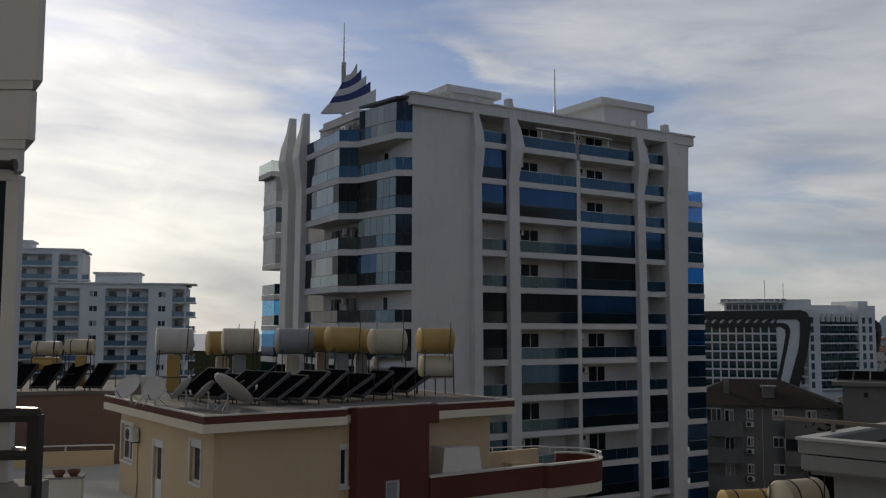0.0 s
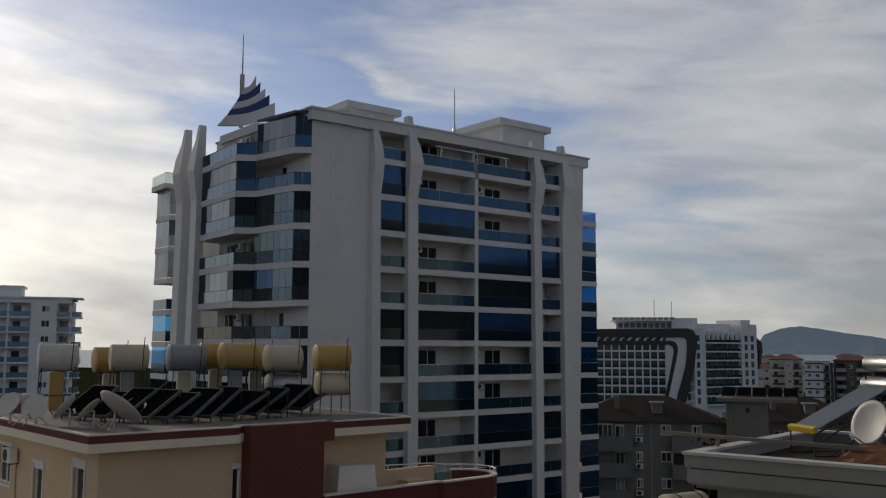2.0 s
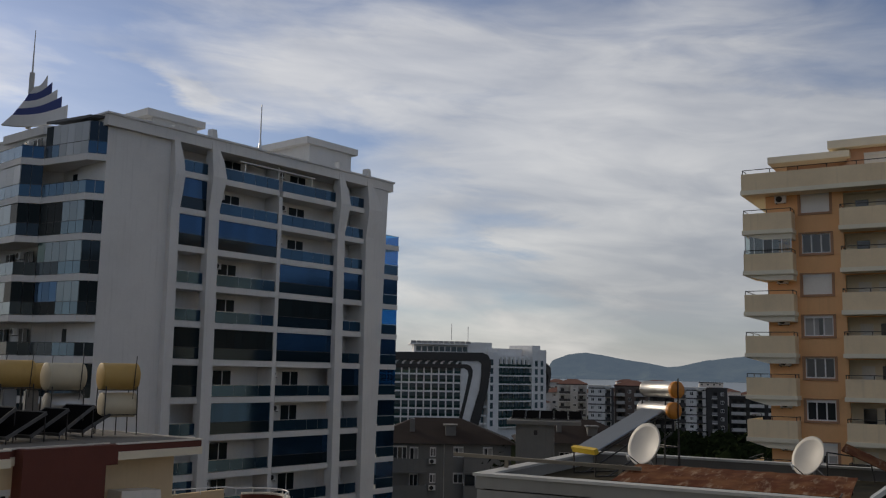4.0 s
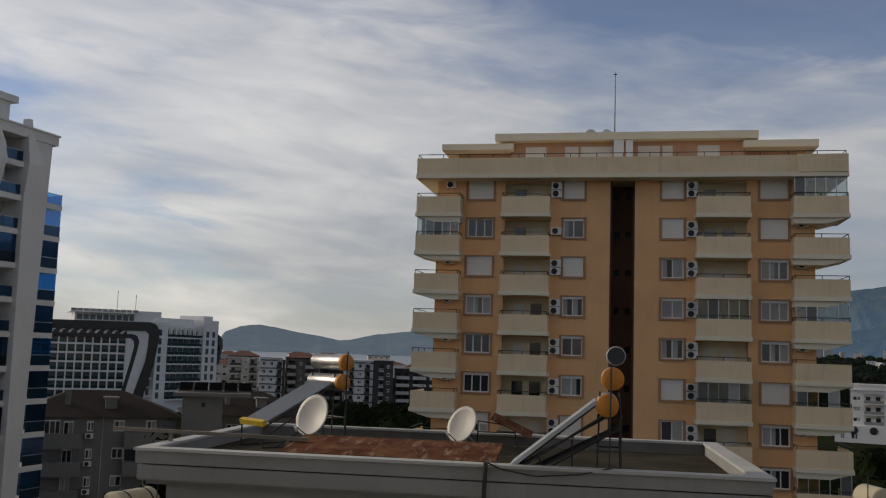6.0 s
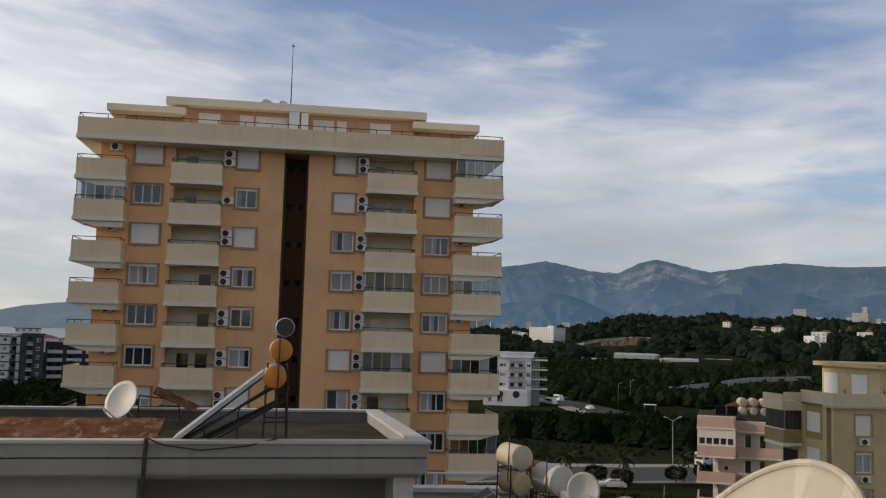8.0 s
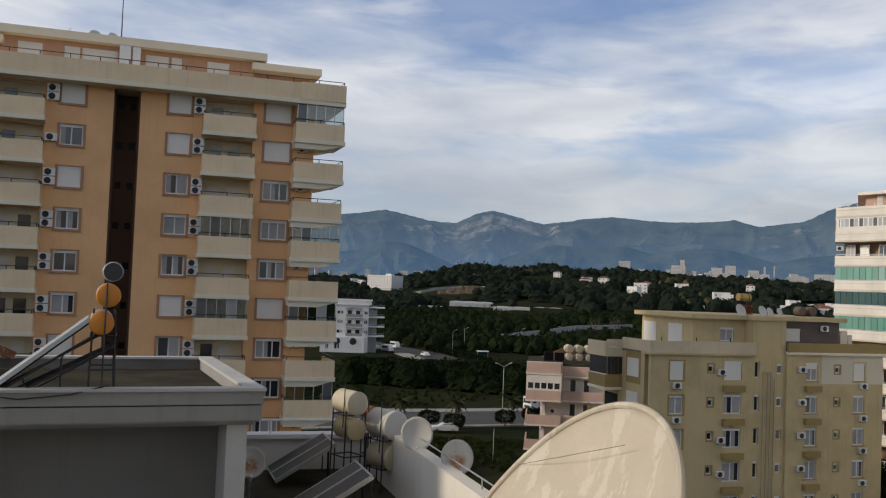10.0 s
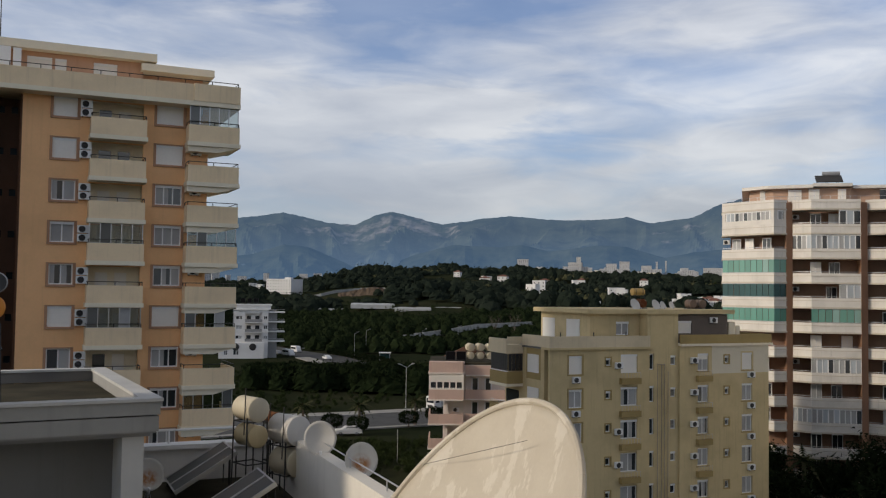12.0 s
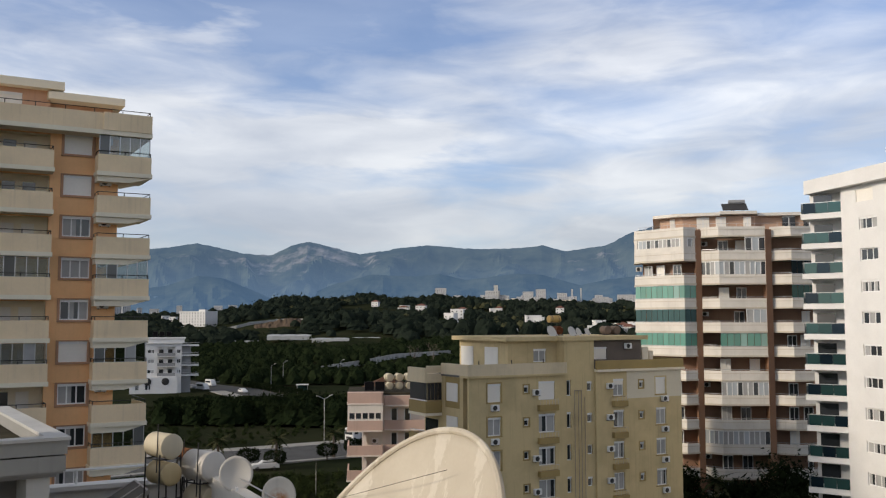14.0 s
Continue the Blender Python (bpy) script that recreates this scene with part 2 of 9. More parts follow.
TANK_YELLOWED = plaster("yellowed_tank_paint", (0.60, 0.48, 0.27), rough=0.6, stain=0.2, streak=0.3)
TANK_WHITE = plaster("white_tank_paint", (0.66, 0.63, 0.58), rough=0.55, stain=0.2, streak=0.35)
TANK_GREY = plaster("grey_tank_paint", (0.30, 0.31, 0.32), rough=0.5, stain=0.2, streak=0.2)
TANK_SLATE = plaster("slate_tank_end", (0.035, 0.042, 0.05), rough=0.6, stain=0.2)
TANK_ORANGE = plaster("orange_tank_cap", (0.62, 0.24, 0.03), rough=0.45, stain=0.2)
PANEL_BLACK = plaster("solar_collector_black", (0.008, 0.008, 0.009), rough=0.8, stain=0.2, bump=0.02, spec=0.0)
DISH = plaster("dish_paint", (0.62, 0.60, 0.56), rough=0.5, stain=0.15, grain=4.0, bump=0.05)
RUST = plaster("rusty_sheet", (0.115, 0.038, 0.016), rough=0.85, stain=0.5, grain=5.0, bump=0.3, tint=(0.26, 0.125, 0.055), spec=0.1, broad=1.6)
n_ = Nodes(RUST.node_tree, True)
b_ = next(n for n in n_.tree.nodes if n.type == "BSDF_PRINCIPLED")
old = b_.inputs["Base Color"].links[0].from_socket
co_ = n_.add("TexCoord").outputs["Object"]
mp_ = n_.add("Mapping")
mp_.inputs["Scale"].default_value = (2.6, 0.55, 1.0)
n_.link(co_, mp_.inputs["Vector"])
worn = n_.ramp(n_.noise(mp_.outputs[0], 2.2, 6.0, 0.7), [(0.54, (0, 0, 0)), (0.66, (1, 1, 1))])
n_.link(n_.mix(n_.math("MULTIPLY", worn, 0.6), old, (0.40, 0.31, 0.22)), b_.inputs["Base Color"])
ROOFTILE = plaster("dark_roof_tiles", (0.05, 0.038, 0.033), stain=0.3, grain=5.0, bump=0.5, spec=0.15)
REDTILE = plaster("red_roof_tiles", (0.19, 0.082, 0.055), stain=0.3, grain=3.0, bump=0.4)
BLACKPANEL = plaster("black_cladding", (0.03, 0.028, 0.027), rough=0.4, stain=0.2)
BLUEPAINT = plaster("blue_paint", (0.03, 0.05, 0.20), rough=0.5, stain=0.1)
YELLOWPAINT = plaster("yellow_plastic", (0.70, 0.48, 0.03), rough=0.5, stain=0.1)
ASPHALT = plaster("asphalt", (0.095, 0.095, 0.093), stain=0.25, grain=2.0, spec=0.1)
PAVING = plaster("pale_paving", (0.34, 0.33, 0.30), stain=0.25, grain=3.0, spec=0.2)
TERRAIN = plaster("scrub_ground", (0.022, 0.028, 0.015), stain=0.4, grain=0.8, tint=(0.042, 0.042, 0.024), spec=0.0, broad=0.03)


# ---- building helpers ----
def part(name, bm, mat, parent, label=""):
    me = bpy.data.meshes.new(name)
    bm.normal_update()
    bm.to_mesh(me)
    bm.free()
    me.materials.append(mat)
    ob = new(name, me)
    ob.parent = parent
    if label:
        ob["label"] = label
    return ob


def thing(name, label, category, at=(0, 0, 0), rot=0.0, group="", kind=""):
    ob = new(name)
    ob.empty_display_size = 0.3
    ob.matrix_world = pose(at[0], at[1], at[2] if len(at) > 2 else 0.0, 0, 0, rot)
    return tagged(ob, label, category, group, kind)


def box(bm, x0, x1, y0, y1, z0, z1, m=None):
    v = [bm.verts.new(p) for p in ((x0, y0, z0), (x1, y0, z0), (x1, y1, z0), (x0, y1, z0), (x0, y0, z1), (x1, y0, z1), (x1, y1, z1), (x0, y1, z1))]
    if m is not None:
        for w in v:
            w.co = m @ w.co
    for f in ((3, 2, 1, 0), (4, 5, 6, 7), (0, 1, 5, 4), (1, 2, 6, 5), (2, 3, 7, 6), (3, 0, 4, 7)):
        bm.faces.new([v[i] for i in f])
    return v


def prism(bm, pts, z0, z1):
    """A column over a plan polygon, given anticlockwise; z1 may be a function of the plan point."""
    lo = [bm.verts.new((x, y, z0(x, y) if callable(z0) else z0)) for x, y in pts]
    hi = [bm.verts.new((x, y, z1(x, y) if callable(z1) else z1)) for x, y in pts]
    bm.faces.new(lo[::-1])
    bm.faces.new(hi)
    n = len(pts)
    for i in range(n):
        bm.faces.new((lo[i], lo[(i + 1) % n], hi[(i + 1) % n], hi[i]))


def tube(bm, p, q, r, n=8, r2=None):
    p, q = Vector(p), Vector(q)
    rot = (q - p).to_track_quat("Z", "Y").to_matrix()
    r2 = r if r2 is None else r2
    ring = [[bm.verts.new(c + rot @ Vector((math.cos(a) * rr, math.sin(a) * rr, 0))) for a in (2 * math.pi * i / n for i in range(n))] for c, rr in ((p, r), (q, r2))]
    for i in range(n):
        bm.faces.new((ring[0][i], ring[0][(i + 1) % n], ring[1][(i + 1) % n], ring[1][i]))
    bm.faces.new(ring[0][::-1])
    bm.faces.new(ring[1])


def lathe(bm, prof, n=20, m=None):
    """Turns a profile of (radius, height) round z."""
    rings = [[bm.verts.new((r * math.cos(2 * math.pi * i / n), r * math.sin(2 * math.pi * i / n), h)) for i in range(n)] for r, h in prof]
    if m is not None:
        for ring in rings:
            for v in ring:
                v.co = m @ v.co
    for a, b in zip(rings, rings[1:]):
        for i in range(n):
            f = bm.faces.new((a[i], a[(i + 1) % n], b[(i + 1) % n], b[i]))
            f.smooth = True
    bm.faces.new(rings[0][::-1])
    bm.faces.new(rings[-1])


BOXES = {}


def bx(name, parent, mat, x0, x1, y0, y1, z0, z1, label="", m=None):
    """A block as a part; equal blocks share one mesh. m: a frame inside the parent."""
    key = (round(x1 - x0, 3), round(y1 - y0, 3), round(z1 - z0, 3), mat.name)
    if key not in BOXES:
        bm = bmesh.new()
        box(bm, 0, key[0], 0, key[1], 0, key[2])
        me = bpy.data.meshes.new(name)
        bm.to_mesh(me)
        bm.free()
        me.materials.append(mat)
        BOXES[key] = me
    ob = new(name, BOXES[key])
    ob.parent = parent
    ob.matrix_basis = (m or Matrix()) @ Matrix.Translation((x0, y0, z0))
    if label:
        ob["label"] = label
    return ob


def holed(bm, u0, u1, z0, z1, y0, y1, holes, m=None):
    """A wall along x from u0 to u1, y0 to y1 thick, with rectangular openings (ua, ub, za, zb) through it: one closed mesh."""
    us = sorted({round(v, 4) for v in (u0, u1, *(min(max(h[i], u0), u1) for h in holes for i in (0, 1)))})
    ws = sorted({round(v, 4) for v in (z0, z1, *(min(max(h[i], z0), z1) for h in holes for i in (2, 3)))})
    cells = {}
    for i, (a, b) in enumerate(zip(us, us[1:])):
        for j, (c, d) in enumerate(zip(ws, ws[1:])):
            mu, mz = (a + b) / 2, (c + d) / 2
            if not any(h[0] < mu < h[1] and h[2] < mz < h[3] for h in holes):
                cells[i, j] = True
    made = {}

    def vert(i, j, y):
        if (i, j, y) not in made:
            p = Vector((us[i], y, ws[j]))
            made[i, j, y] = bm.verts.new(m @ p if m is not None else p)
        return made[i, j, y]

    for i, j in cells:
        bm.faces.new((vert(i, j, y0), vert(i + 1, j, y0), vert(i + 1, j + 1, y0), vert(i, j + 1, y0)))
        bm.faces.new((vert(i, j + 1, y1), vert(i + 1, j + 1, y1), vert(i + 1, j, y1), vert(i, j, y1)))
        for di, dj, p, q in ((-1, 0, (i, j + 1), (i, j)), (1, 0, (i + 1, j), (i + 1, j + 1)), (0, -1, (i, j), (i + 1, j)), (0, 1, (i + 1, j + 1), (i, j + 1))):
            if (i + di, j + dj) not in cells:
                bm.faces.new((vert(*p, y0), vert(*p, y1), vert(*q, y1), vert(*q, y0)))


def window(parent, u0, u1, z0, z1, y, sashes=2, shut=0.0, curtain=0.5, m=None, deep=0.14, frame_mat=None, glass=None, sill=True):
    """A framed window in an opening whose outer face is at y; shut: how much a roller shutter hides."""
    m = m or Matrix()
    w = new("window")
    w.parent = parent
    w.matrix_basis = m @ Matrix.Translation((u0, y + deep, z0))
    w.empty_display_size = 0.1
    W, H, f = u1 - u0, z1 - z0, 0.09
    fm = frame_mat or FRAME_WHITE
    key = ("frame", round(W, 2), round(H, 2), sashes, fm.name)
    if key not in BOXES:
        bm = bmesh.new()
        box(bm, 0, f, 0, 0.08, 0, H)
        box(bm, W - f, W, 0, 0.08, 0, H)
        box(bm, f, W - f, 0, 0.08, 0, f)
        box(bm, f, W - f, 0, 0.08, H - f, H)
        for i in range(1, sashes):
            x = W * i / sashes
            box(bm, x - 0.045, x + 0.045, 0, 0.08, f, H - f)
        me = bpy.data.meshes.new("window_frame")
        bm.to_mesh(me)
        bm.free()
        me.materials.append(fm)
        BOXES[key] = me
    fr = new("window_frame", BOXES[key])
    fr.parent = w
    for i in range(sashes):
        a, b = W * i / sashes + 0.05, W * (i + 1) / sashes - 0.05
        bx("pane", w, glass or DARKGLASS, a, b, 0.035, 0.05, f, H - f)
        if random.random() < curtain:
            bx("curtain", w, CURTAIN, a, b, 0.02, 0.032, f, H - f) if random.random() < 0.65 else bx("curtain", w, CURTAIN, a, (a + b) / 2, 0.02, 0.032, f, H - f)
    if shut > 0:
        bx("shutter", w, SHUTTER, 0.02, W - 0.02, -0.05, -0.01, H * (1 - shut), H)
    if shut > 0 or random.random() < 0.75:
        bx("shutter_box", w, FRAME_WHITE, 0, W, -0.09, -0.055, H - 0.2, H)
    return w


def ac_unit(parent, u, y, z, m=None, w=0.8):
    """An outdoor air-conditioning box on a wall whose face is at y: casing, round grille, fan cover."""
    m = m or Matrix()
    a = new("air_conditioner")
    a.parent = parent
    a.matrix_basis = m @ Matrix.Translation((u, y - 0.38, z))
    a.empty_display_size = 0.1
    if "ac" not in BOXES:
        bm = bmesh.new()
        box(bm, 0, 0.8, 0, 0.3, 0, 0.55)
        bmesh.ops.bevel(bm, geom=list(bm.edges), offset=0.02, segments=1, affect="EDGES")
        BOXES["ac"] = bpy.data.meshes.new("casing")
        bm.to_mesh(BOXES["ac"])
        bm.free()
        BOXES["ac"].materials.append(FRAME_WHITE)
        bm = bmesh.new()
        lathe(bm, [(0.23, 0), (0.23, 0.02), (0.2, 0.02), (0.2, 0.006), (0.06, 0.006), (0.06, 0.02)], 16, pose(0.32, 0.0, 0.275, 90, 0, 0))
        BOXES["acg"] = bpy.data.meshes.new("fan_grille")
        bm.to_mesh(BOXES["acg"])
        bm.free()
        BOXES["acg"].materials.append(METAL_DARK)
        bm = bmesh.new()
        for x in (0.1, 0.66):
            box(bm, x, x + 0.04, 0.0, 0.38, -0.05, -0.002)
        BOXES["acb"] = bpy.data.meshes.new("bracket")
        bm.to_mesh(BOXES["acb"])
        bm.free()
        BOXES["acb"].materials.append(METAL_DARK)
    for nm, k in (("casing", "ac"), ("fan_grille", "acg"), ("bracket", "acb")):
        o = new(nm, BOXES[k])
        o.parent = a
    return a


def rail(parent, pts, h, mat, posts=1.5, r=0.025, bars=(1.0,), name="railing"):
    """A railing along plan points at their own heights."""
    bm = bmesh.new()
    for (x0, y0, z0), (x1, y1, z1) in zip(pts, pts[1:]):
        for b in bars:
            tube(bm, (x0, y0, z0 + h * b), (x1, y1, z1 + h * b), r, 6)
        n = max(1, round(math.dist((x0, y0), (x1, y1)) / posts))
        for i in range(n + 1):
            t = i / n
            p = (x0 + (x1 - x0) * t, y0 + (y1 - y0) * t, z0 + (z1 - z0) * t)
            tube(bm, p, (p[0], p[1], p[2] + h), r, 6)
    return part(name, bm, mat, parent)

# ---- orange tower ----
def orange_tower():
    b = thing("apartment_tower", "orange rendered apartment tower with cream balconies and brown stair recess", "building", (42.7, 57.56), -49.7)
    rng = random.Random(3)
    zk = [36.0 - 3.0 * k for k in range(12)]
    wins = [(3.76, 5.92), (11.23, 12.96), (18.6, 20.37), (25.7, 27.81)]
    holes = []
    for z in zk:
        holes += [(a + 0.08, c - 0.08, z + 0.02, z + 1.5) for a, c in wins]
        holes += [(6.75, 10.25, z - 1.4, z + 1.36), (21.2, 24.86, z - 1.4, z + 1.36)]
    bm = bmesh.new()
    holed(bm, 1.39, 14.84, 0, 37.42, 1.4, 1.7, holes)
    holed(bm, 16.69, 29.57, 0, 37.42, 1.4, 1.7, holes)
    part("wall", bm, ORANGE, b)
    bm = bmesh.new()
    box(bm, 14.84, 14.98, 1.7, 4.2, 0, 37.42)
    box(bm, 16.55, 16.69, 1.7, 4.2, 0, 37.42)
    holed(bm, 14.98, 16.55, 0, 37.42, 4.0, 4.2, [(x, x + 0.42, z + 0.35, z + 0.85) for z in zk for x in (15.12, 15.98)])
    part("stair_recess", bm, BROWN, b, "dark brown stair recess")
    bx("stair_glazing", b, INKGLASS, 14.99, 16.54, 4.22, 4.3, 0, 37.4)
    bm = bmesh.new()
    box(bm, 1.5, 14.8, 2.9, 15.0, 0, 37.4)
    box(bm, 16.72, 29.45, 2.9, 15.0, 0, 37.4)
    box(bm, 14.8, 16.72, 4.35, 15.0, 0, 37.4)
    part("core", bm, ORANGE, b)
    for a, c in ((6.6, 10.4), (21.05, 25.0), (1.51, 3.5), (27.9, 29.45)):
        bx("niche_wall", b, CREAM_PALE, a, c, 2.86, 2.9, 0, 37.4)
    bx("side_wall", b, CREAM_PALE, 1.39, 1.5, 1.7, 15, 0, 37.42)
    bx("side_wall", b, CREAM_PALE, 29.46, 29.57, 1.7, 15, 0, 37.42)
    for a in (3.5, 6.6, 10.4, 13.2, 18.3, 21.05, 25.0, 27.82):
        bx("niche_cheek", b, CREAM_PALE, a - 0.06, a + 0.06, 1.7, 2.86, 0, 37.4)
    shut_l = {0: (1.0, 1.0, 1.0, 1.0), 1: (0, 0, 1.0, 1.0), 2: (1.0, 1.0, 0.0, 0.0), 3: (0, 0, 0.0, 0.0), 4: (0, 0, 0, 0), 5: (0, 0, 1.0, 1.0), 6: (0.6, 1.0, 0, 0)}
    closed = {(0, 3), (1, 0), (3, 1 + 1), (3, 3), (5, 2), (5, 3), (7, 3)}
    spans = [(0.0, 3.45), (6.67, 10.33), (21.13, 24.94), (27.9, 31.65)]
    for k, z in enumerate(zk):
        sh = shut_l.get(k, (0, 0, 1.0, 0))
        for (a, c), s in zip(wins, sh):
            window(b, a + 0.08, c - 0.08, z + 0.02, z + 1.5, 1.4, 3 if c - a > 1.9 else 2, s, 0.75)
            bx("sill", b, SURROUND, a - 0.1, c + 0.1, 1.28, 1.39, z - 0.14, z + 0.02)
            for x in (a - 0.1, c - 0.08):
                bx("surround", b, SURROUND, x, x + 0.18, 1.33, 1.398, z + 0.02, z + 1.5)
            bx("lintel", b, SURROUND, a - 0.1, c + 0.1, 1.33, 1.398, z + 1.5, z + 1.58)
        for i, (a, c) in enumerate(spans):
            end = i in (0, 3)
            bal = new("balcony")
            bal.parent = b
            bal.empty_display_size = 0.1
            bal.matrix_basis = Matrix.Translation((0, 0, z))
            back = 4.4 if end else 1.4
            bm = bmesh.new()
            box(bm, a, c, 0.0, 0.13, -1.25, 0.0)
            if not end:
                box(bm, a, a + 0.13, 0.13, back, -1.25, 0)
                box(bm, c - 0.13, c, 0.13, back, -1.25, 0)
            elif i == 0:
                box(bm, a, a + 0.13, 0.13, back, -1.25, 0)
                box(bm, c - 0.13, c, 0.13, 1.4, -1.25, 0)
            else:
                box(bm, c - 0.13, c, 0.13, back, -1.25, 0)
                box(bm, a, a + 0.13, 0.13, 1.4, -1.25, 0)
            part("parapet", bm, CREAM, bal)
            bm = bmesh.new()
            e = 0.07
            if not end:
                box(bm, a - e, c + e, -e, 2.86, -1.56, -1.25)
            else:
                o, q = (a - e, c + e)
                prism(bm, [(o, -e), (q, -e), (q, 1.39 if i == 0 else back), (3.4 if i == 0 else 27.95, 1.39 if i == 0 else back), (3.4 if i == 0 else 27.95, back), (o, back)] if i == 0 else
                      [(o, -e), (q, -e), (q, back), (27.95, back), (27.95, 1.39), (o, 1.39)], -1.56, -1.25)
            part("slab", bm, CREAM_PALE, bal)
            if end:
                xs = ((a - 0.02, -1.562), (c, -1.562), (c, -1.98), (a + 1.5, -1.98)) if i == 0 else ((a, -1.562), (c + 0.02, -1.562), (c - 1.5, -1.98), (a, -1.98))
                bm = bmesh.new()
                va = [bm.verts.new((x, 0.12, zz)) for x, zz in xs]
                vb = [bm.verts.new((x, 1.38 if x in (a, c) and i in (0, 3) else 3.6, zz)) for x, zz in xs]
                bm.faces.new(va[::-1])
                bm.faces.new(vb)
                for q in range(4):
                    bm.faces.new((va[q], va[(q + 1) % 4], vb[(q + 1) % 4], vb[q]))
                bmesh.ops.recalc_face_normals(bm, faces=bm.faces)
                part("soffit", bm, CREAM_PALE, bal)
            y0 = 0.06
            if i == 0:
                pts = [(a + 0.06, back, 0), (a + 0.06, y0, 0), (c - 0.06, y0, 0), (c - 0.06, 1.35, 0)]
            elif i == 3:
                pts = [(a + 0.06, 1.35, 0), (a + 0.06, y0, 0), (c - 0.06, y0, 0), (c - 0.06, back, 0)]
            else:
                pts = [(a + 0.06, 1.35, 0), (a + 0.06, y0, 0), (c - 0.06, y0, 0), (c - 0.06, 1.35, 0)]
            rail(bal, pts, 0.26, METAL_DARK, 1.8, 0.03)
            if (k, i) in closed or (k > 6 and rng.random() < 0.2):
                n = 5
                for j in range(n):
                    w = (c - a - 0.2) / n
                    x = a + 0.1 + w * j
                    bx("glazing", bal, CURTAIN if (k + j) % 4 == 0 and k == 5 else GREYGLASS if (k * 3 + j) % 5 < 1 else CLEARPANE, x + 0.03, x + w - 0.03, 0.16, 0.18, 0.02, 1.42)
                bm = bmesh.new()
                for j in range(n + 1):
                    x = a + 0.1 + (c - a - 0.2) / n * j
                    box(bm, x - 0.03, x + 0.03, 0.14, 0.2, 0.02, 1.42)
                box(bm, a + 0.07, c - 0.07, 0.14, 0.2, 0.0, 0.02)
                part("glazing_frame", bm, FRAME_WHITE if (k, i) == (1, 0) else METAL_LIGHT, bal)
                if rng.random() < 0.5:
                    bx("curtain", bal, CURTAIN, a + 0.4, c - 1.0, 0.3, 0.33, -0.2, 1.4)
            if not end:
                for x in (a + 0.75, a + 2.1):
                    bx("balcony_door", bal, DARKGLASS if rng.random() < 0.4 else SHUTTER, x, x + 0.85, 2.8, 2.85, -1.24, 0.95)
        for u in (10.38, 20.48):
            if not (k == 1 and u < 15):
                ac_unit(b, u, 1.4, z + 0.1)
            ac_unit(b, u, 1.4, z + 0.72 if k != 1 or u > 15 else z + 0.2)
        ac_unit(b, 2.1, 1.4, z + 0.85)
        ac_unit(b, 28.25, 1.4, z + 0.85)
    # roof terrace band
    for q in ((-0.05, 28.2, -0.05, 0.12, 37.75, 39.0), (28.2, 31.62, -0.18, 0.12, 37.75, 39.05), (-0.05, 0.1, 0.12, 15.5, 37.75, 39.0), (31.45, 31.62, 0.12, 15.5, 37.75, 39.05)):
        bx("roof_parapet", b, CREAM, *q)
    bm = bmesh.new()
    box(bm, -0.1, 31.66, -0.12, 15.5, 37.42, 37.75)
    part("roof_slab", bm, CREAM_PALE, b)
    rail(b, [(0.05, 15, 39.0), (0.05, 0.04, 39.0), (31.5, 0.04, 39.02), (31.5, 15, 39.02)], 0.3, METAL_DARK, 2.0, 0.03)
    # penthouse
    pw = [(7.9, 9.6), (11.1, 12.2), (12.35, 14.9), (16.9, 18.6), (18.8, 19.6), (21.5, 23.2)]
    bm = bmesh.new()
    holed(bm, 6.7, 25.1, 37.8, 41.2, 4.6, 4.8, [(a, c, 38.3, 40.85) for a, c in pw])
    box(bm, 6.7, 25.1, 6.0, 14.5, 37.8, 41.2)
    box(bm, 2.2, 6.7, 5.6, 14.0, 37.8, 40.5)
    box(bm, 25.1, 29.8, 5.6, 14.0, 37.8, 40.5)
    part("penthouse_wall", bm, plaster("faded_terracotta_render", (0.60, 0.36, 0.235), stain=0.15, streak=0.2), b)
    for i, (a, c) in enumerate(pw):
        window(b, a, c, 38.3, 40.85, 4.6, 2, 1.0 if i in (0, 1, 2, 5) else 0.8, 0.6)
    bx("penthouse_roof", b, CREAM_PALE, 5.5, 26.0, 3.7, 15.0, 41.2, 41.8)
    bx("penthouse_roof", b, CREAM_PALE, 1.1, 7.0, 3.8, 14.6, 40.5, 41.0)
    bx("penthouse_roof", b, CREAM_PALE, 24.9, 30.4, 3.8, 14.6, 40.5, 41.05)
    bm = bmesh.new()
    box(bm, 15.0, 15.8, 3.6, 3.68, 39.3, 41.15)
    box(bm, 15.95, 16.5, 3.6, 3.68, 39.2, 41.1)
    part("roof_door", bm, FRAME_WHITE, b)
    bm = bmesh.new()
    box(bm, 11.0, 15.0, 8, 12, 41.8, 42.15)
    part("roof_block", bm, GREYPALE, b)
    bm = bmesh.new()
    tube(bm, (15.05, 5, 41.8), (15.05, 5, 47.1), 0.05, 6, 0.02)
    tube(bm, (14.9, 5, 46.9), (15.2, 5, 46.9), 0.04, 6)
    part("lightning_rod", bm, METAL_DARK, b)
    return b


orange_tower()
OT = pose(42.7, 57.56, 0, 0, 0, -49.7)


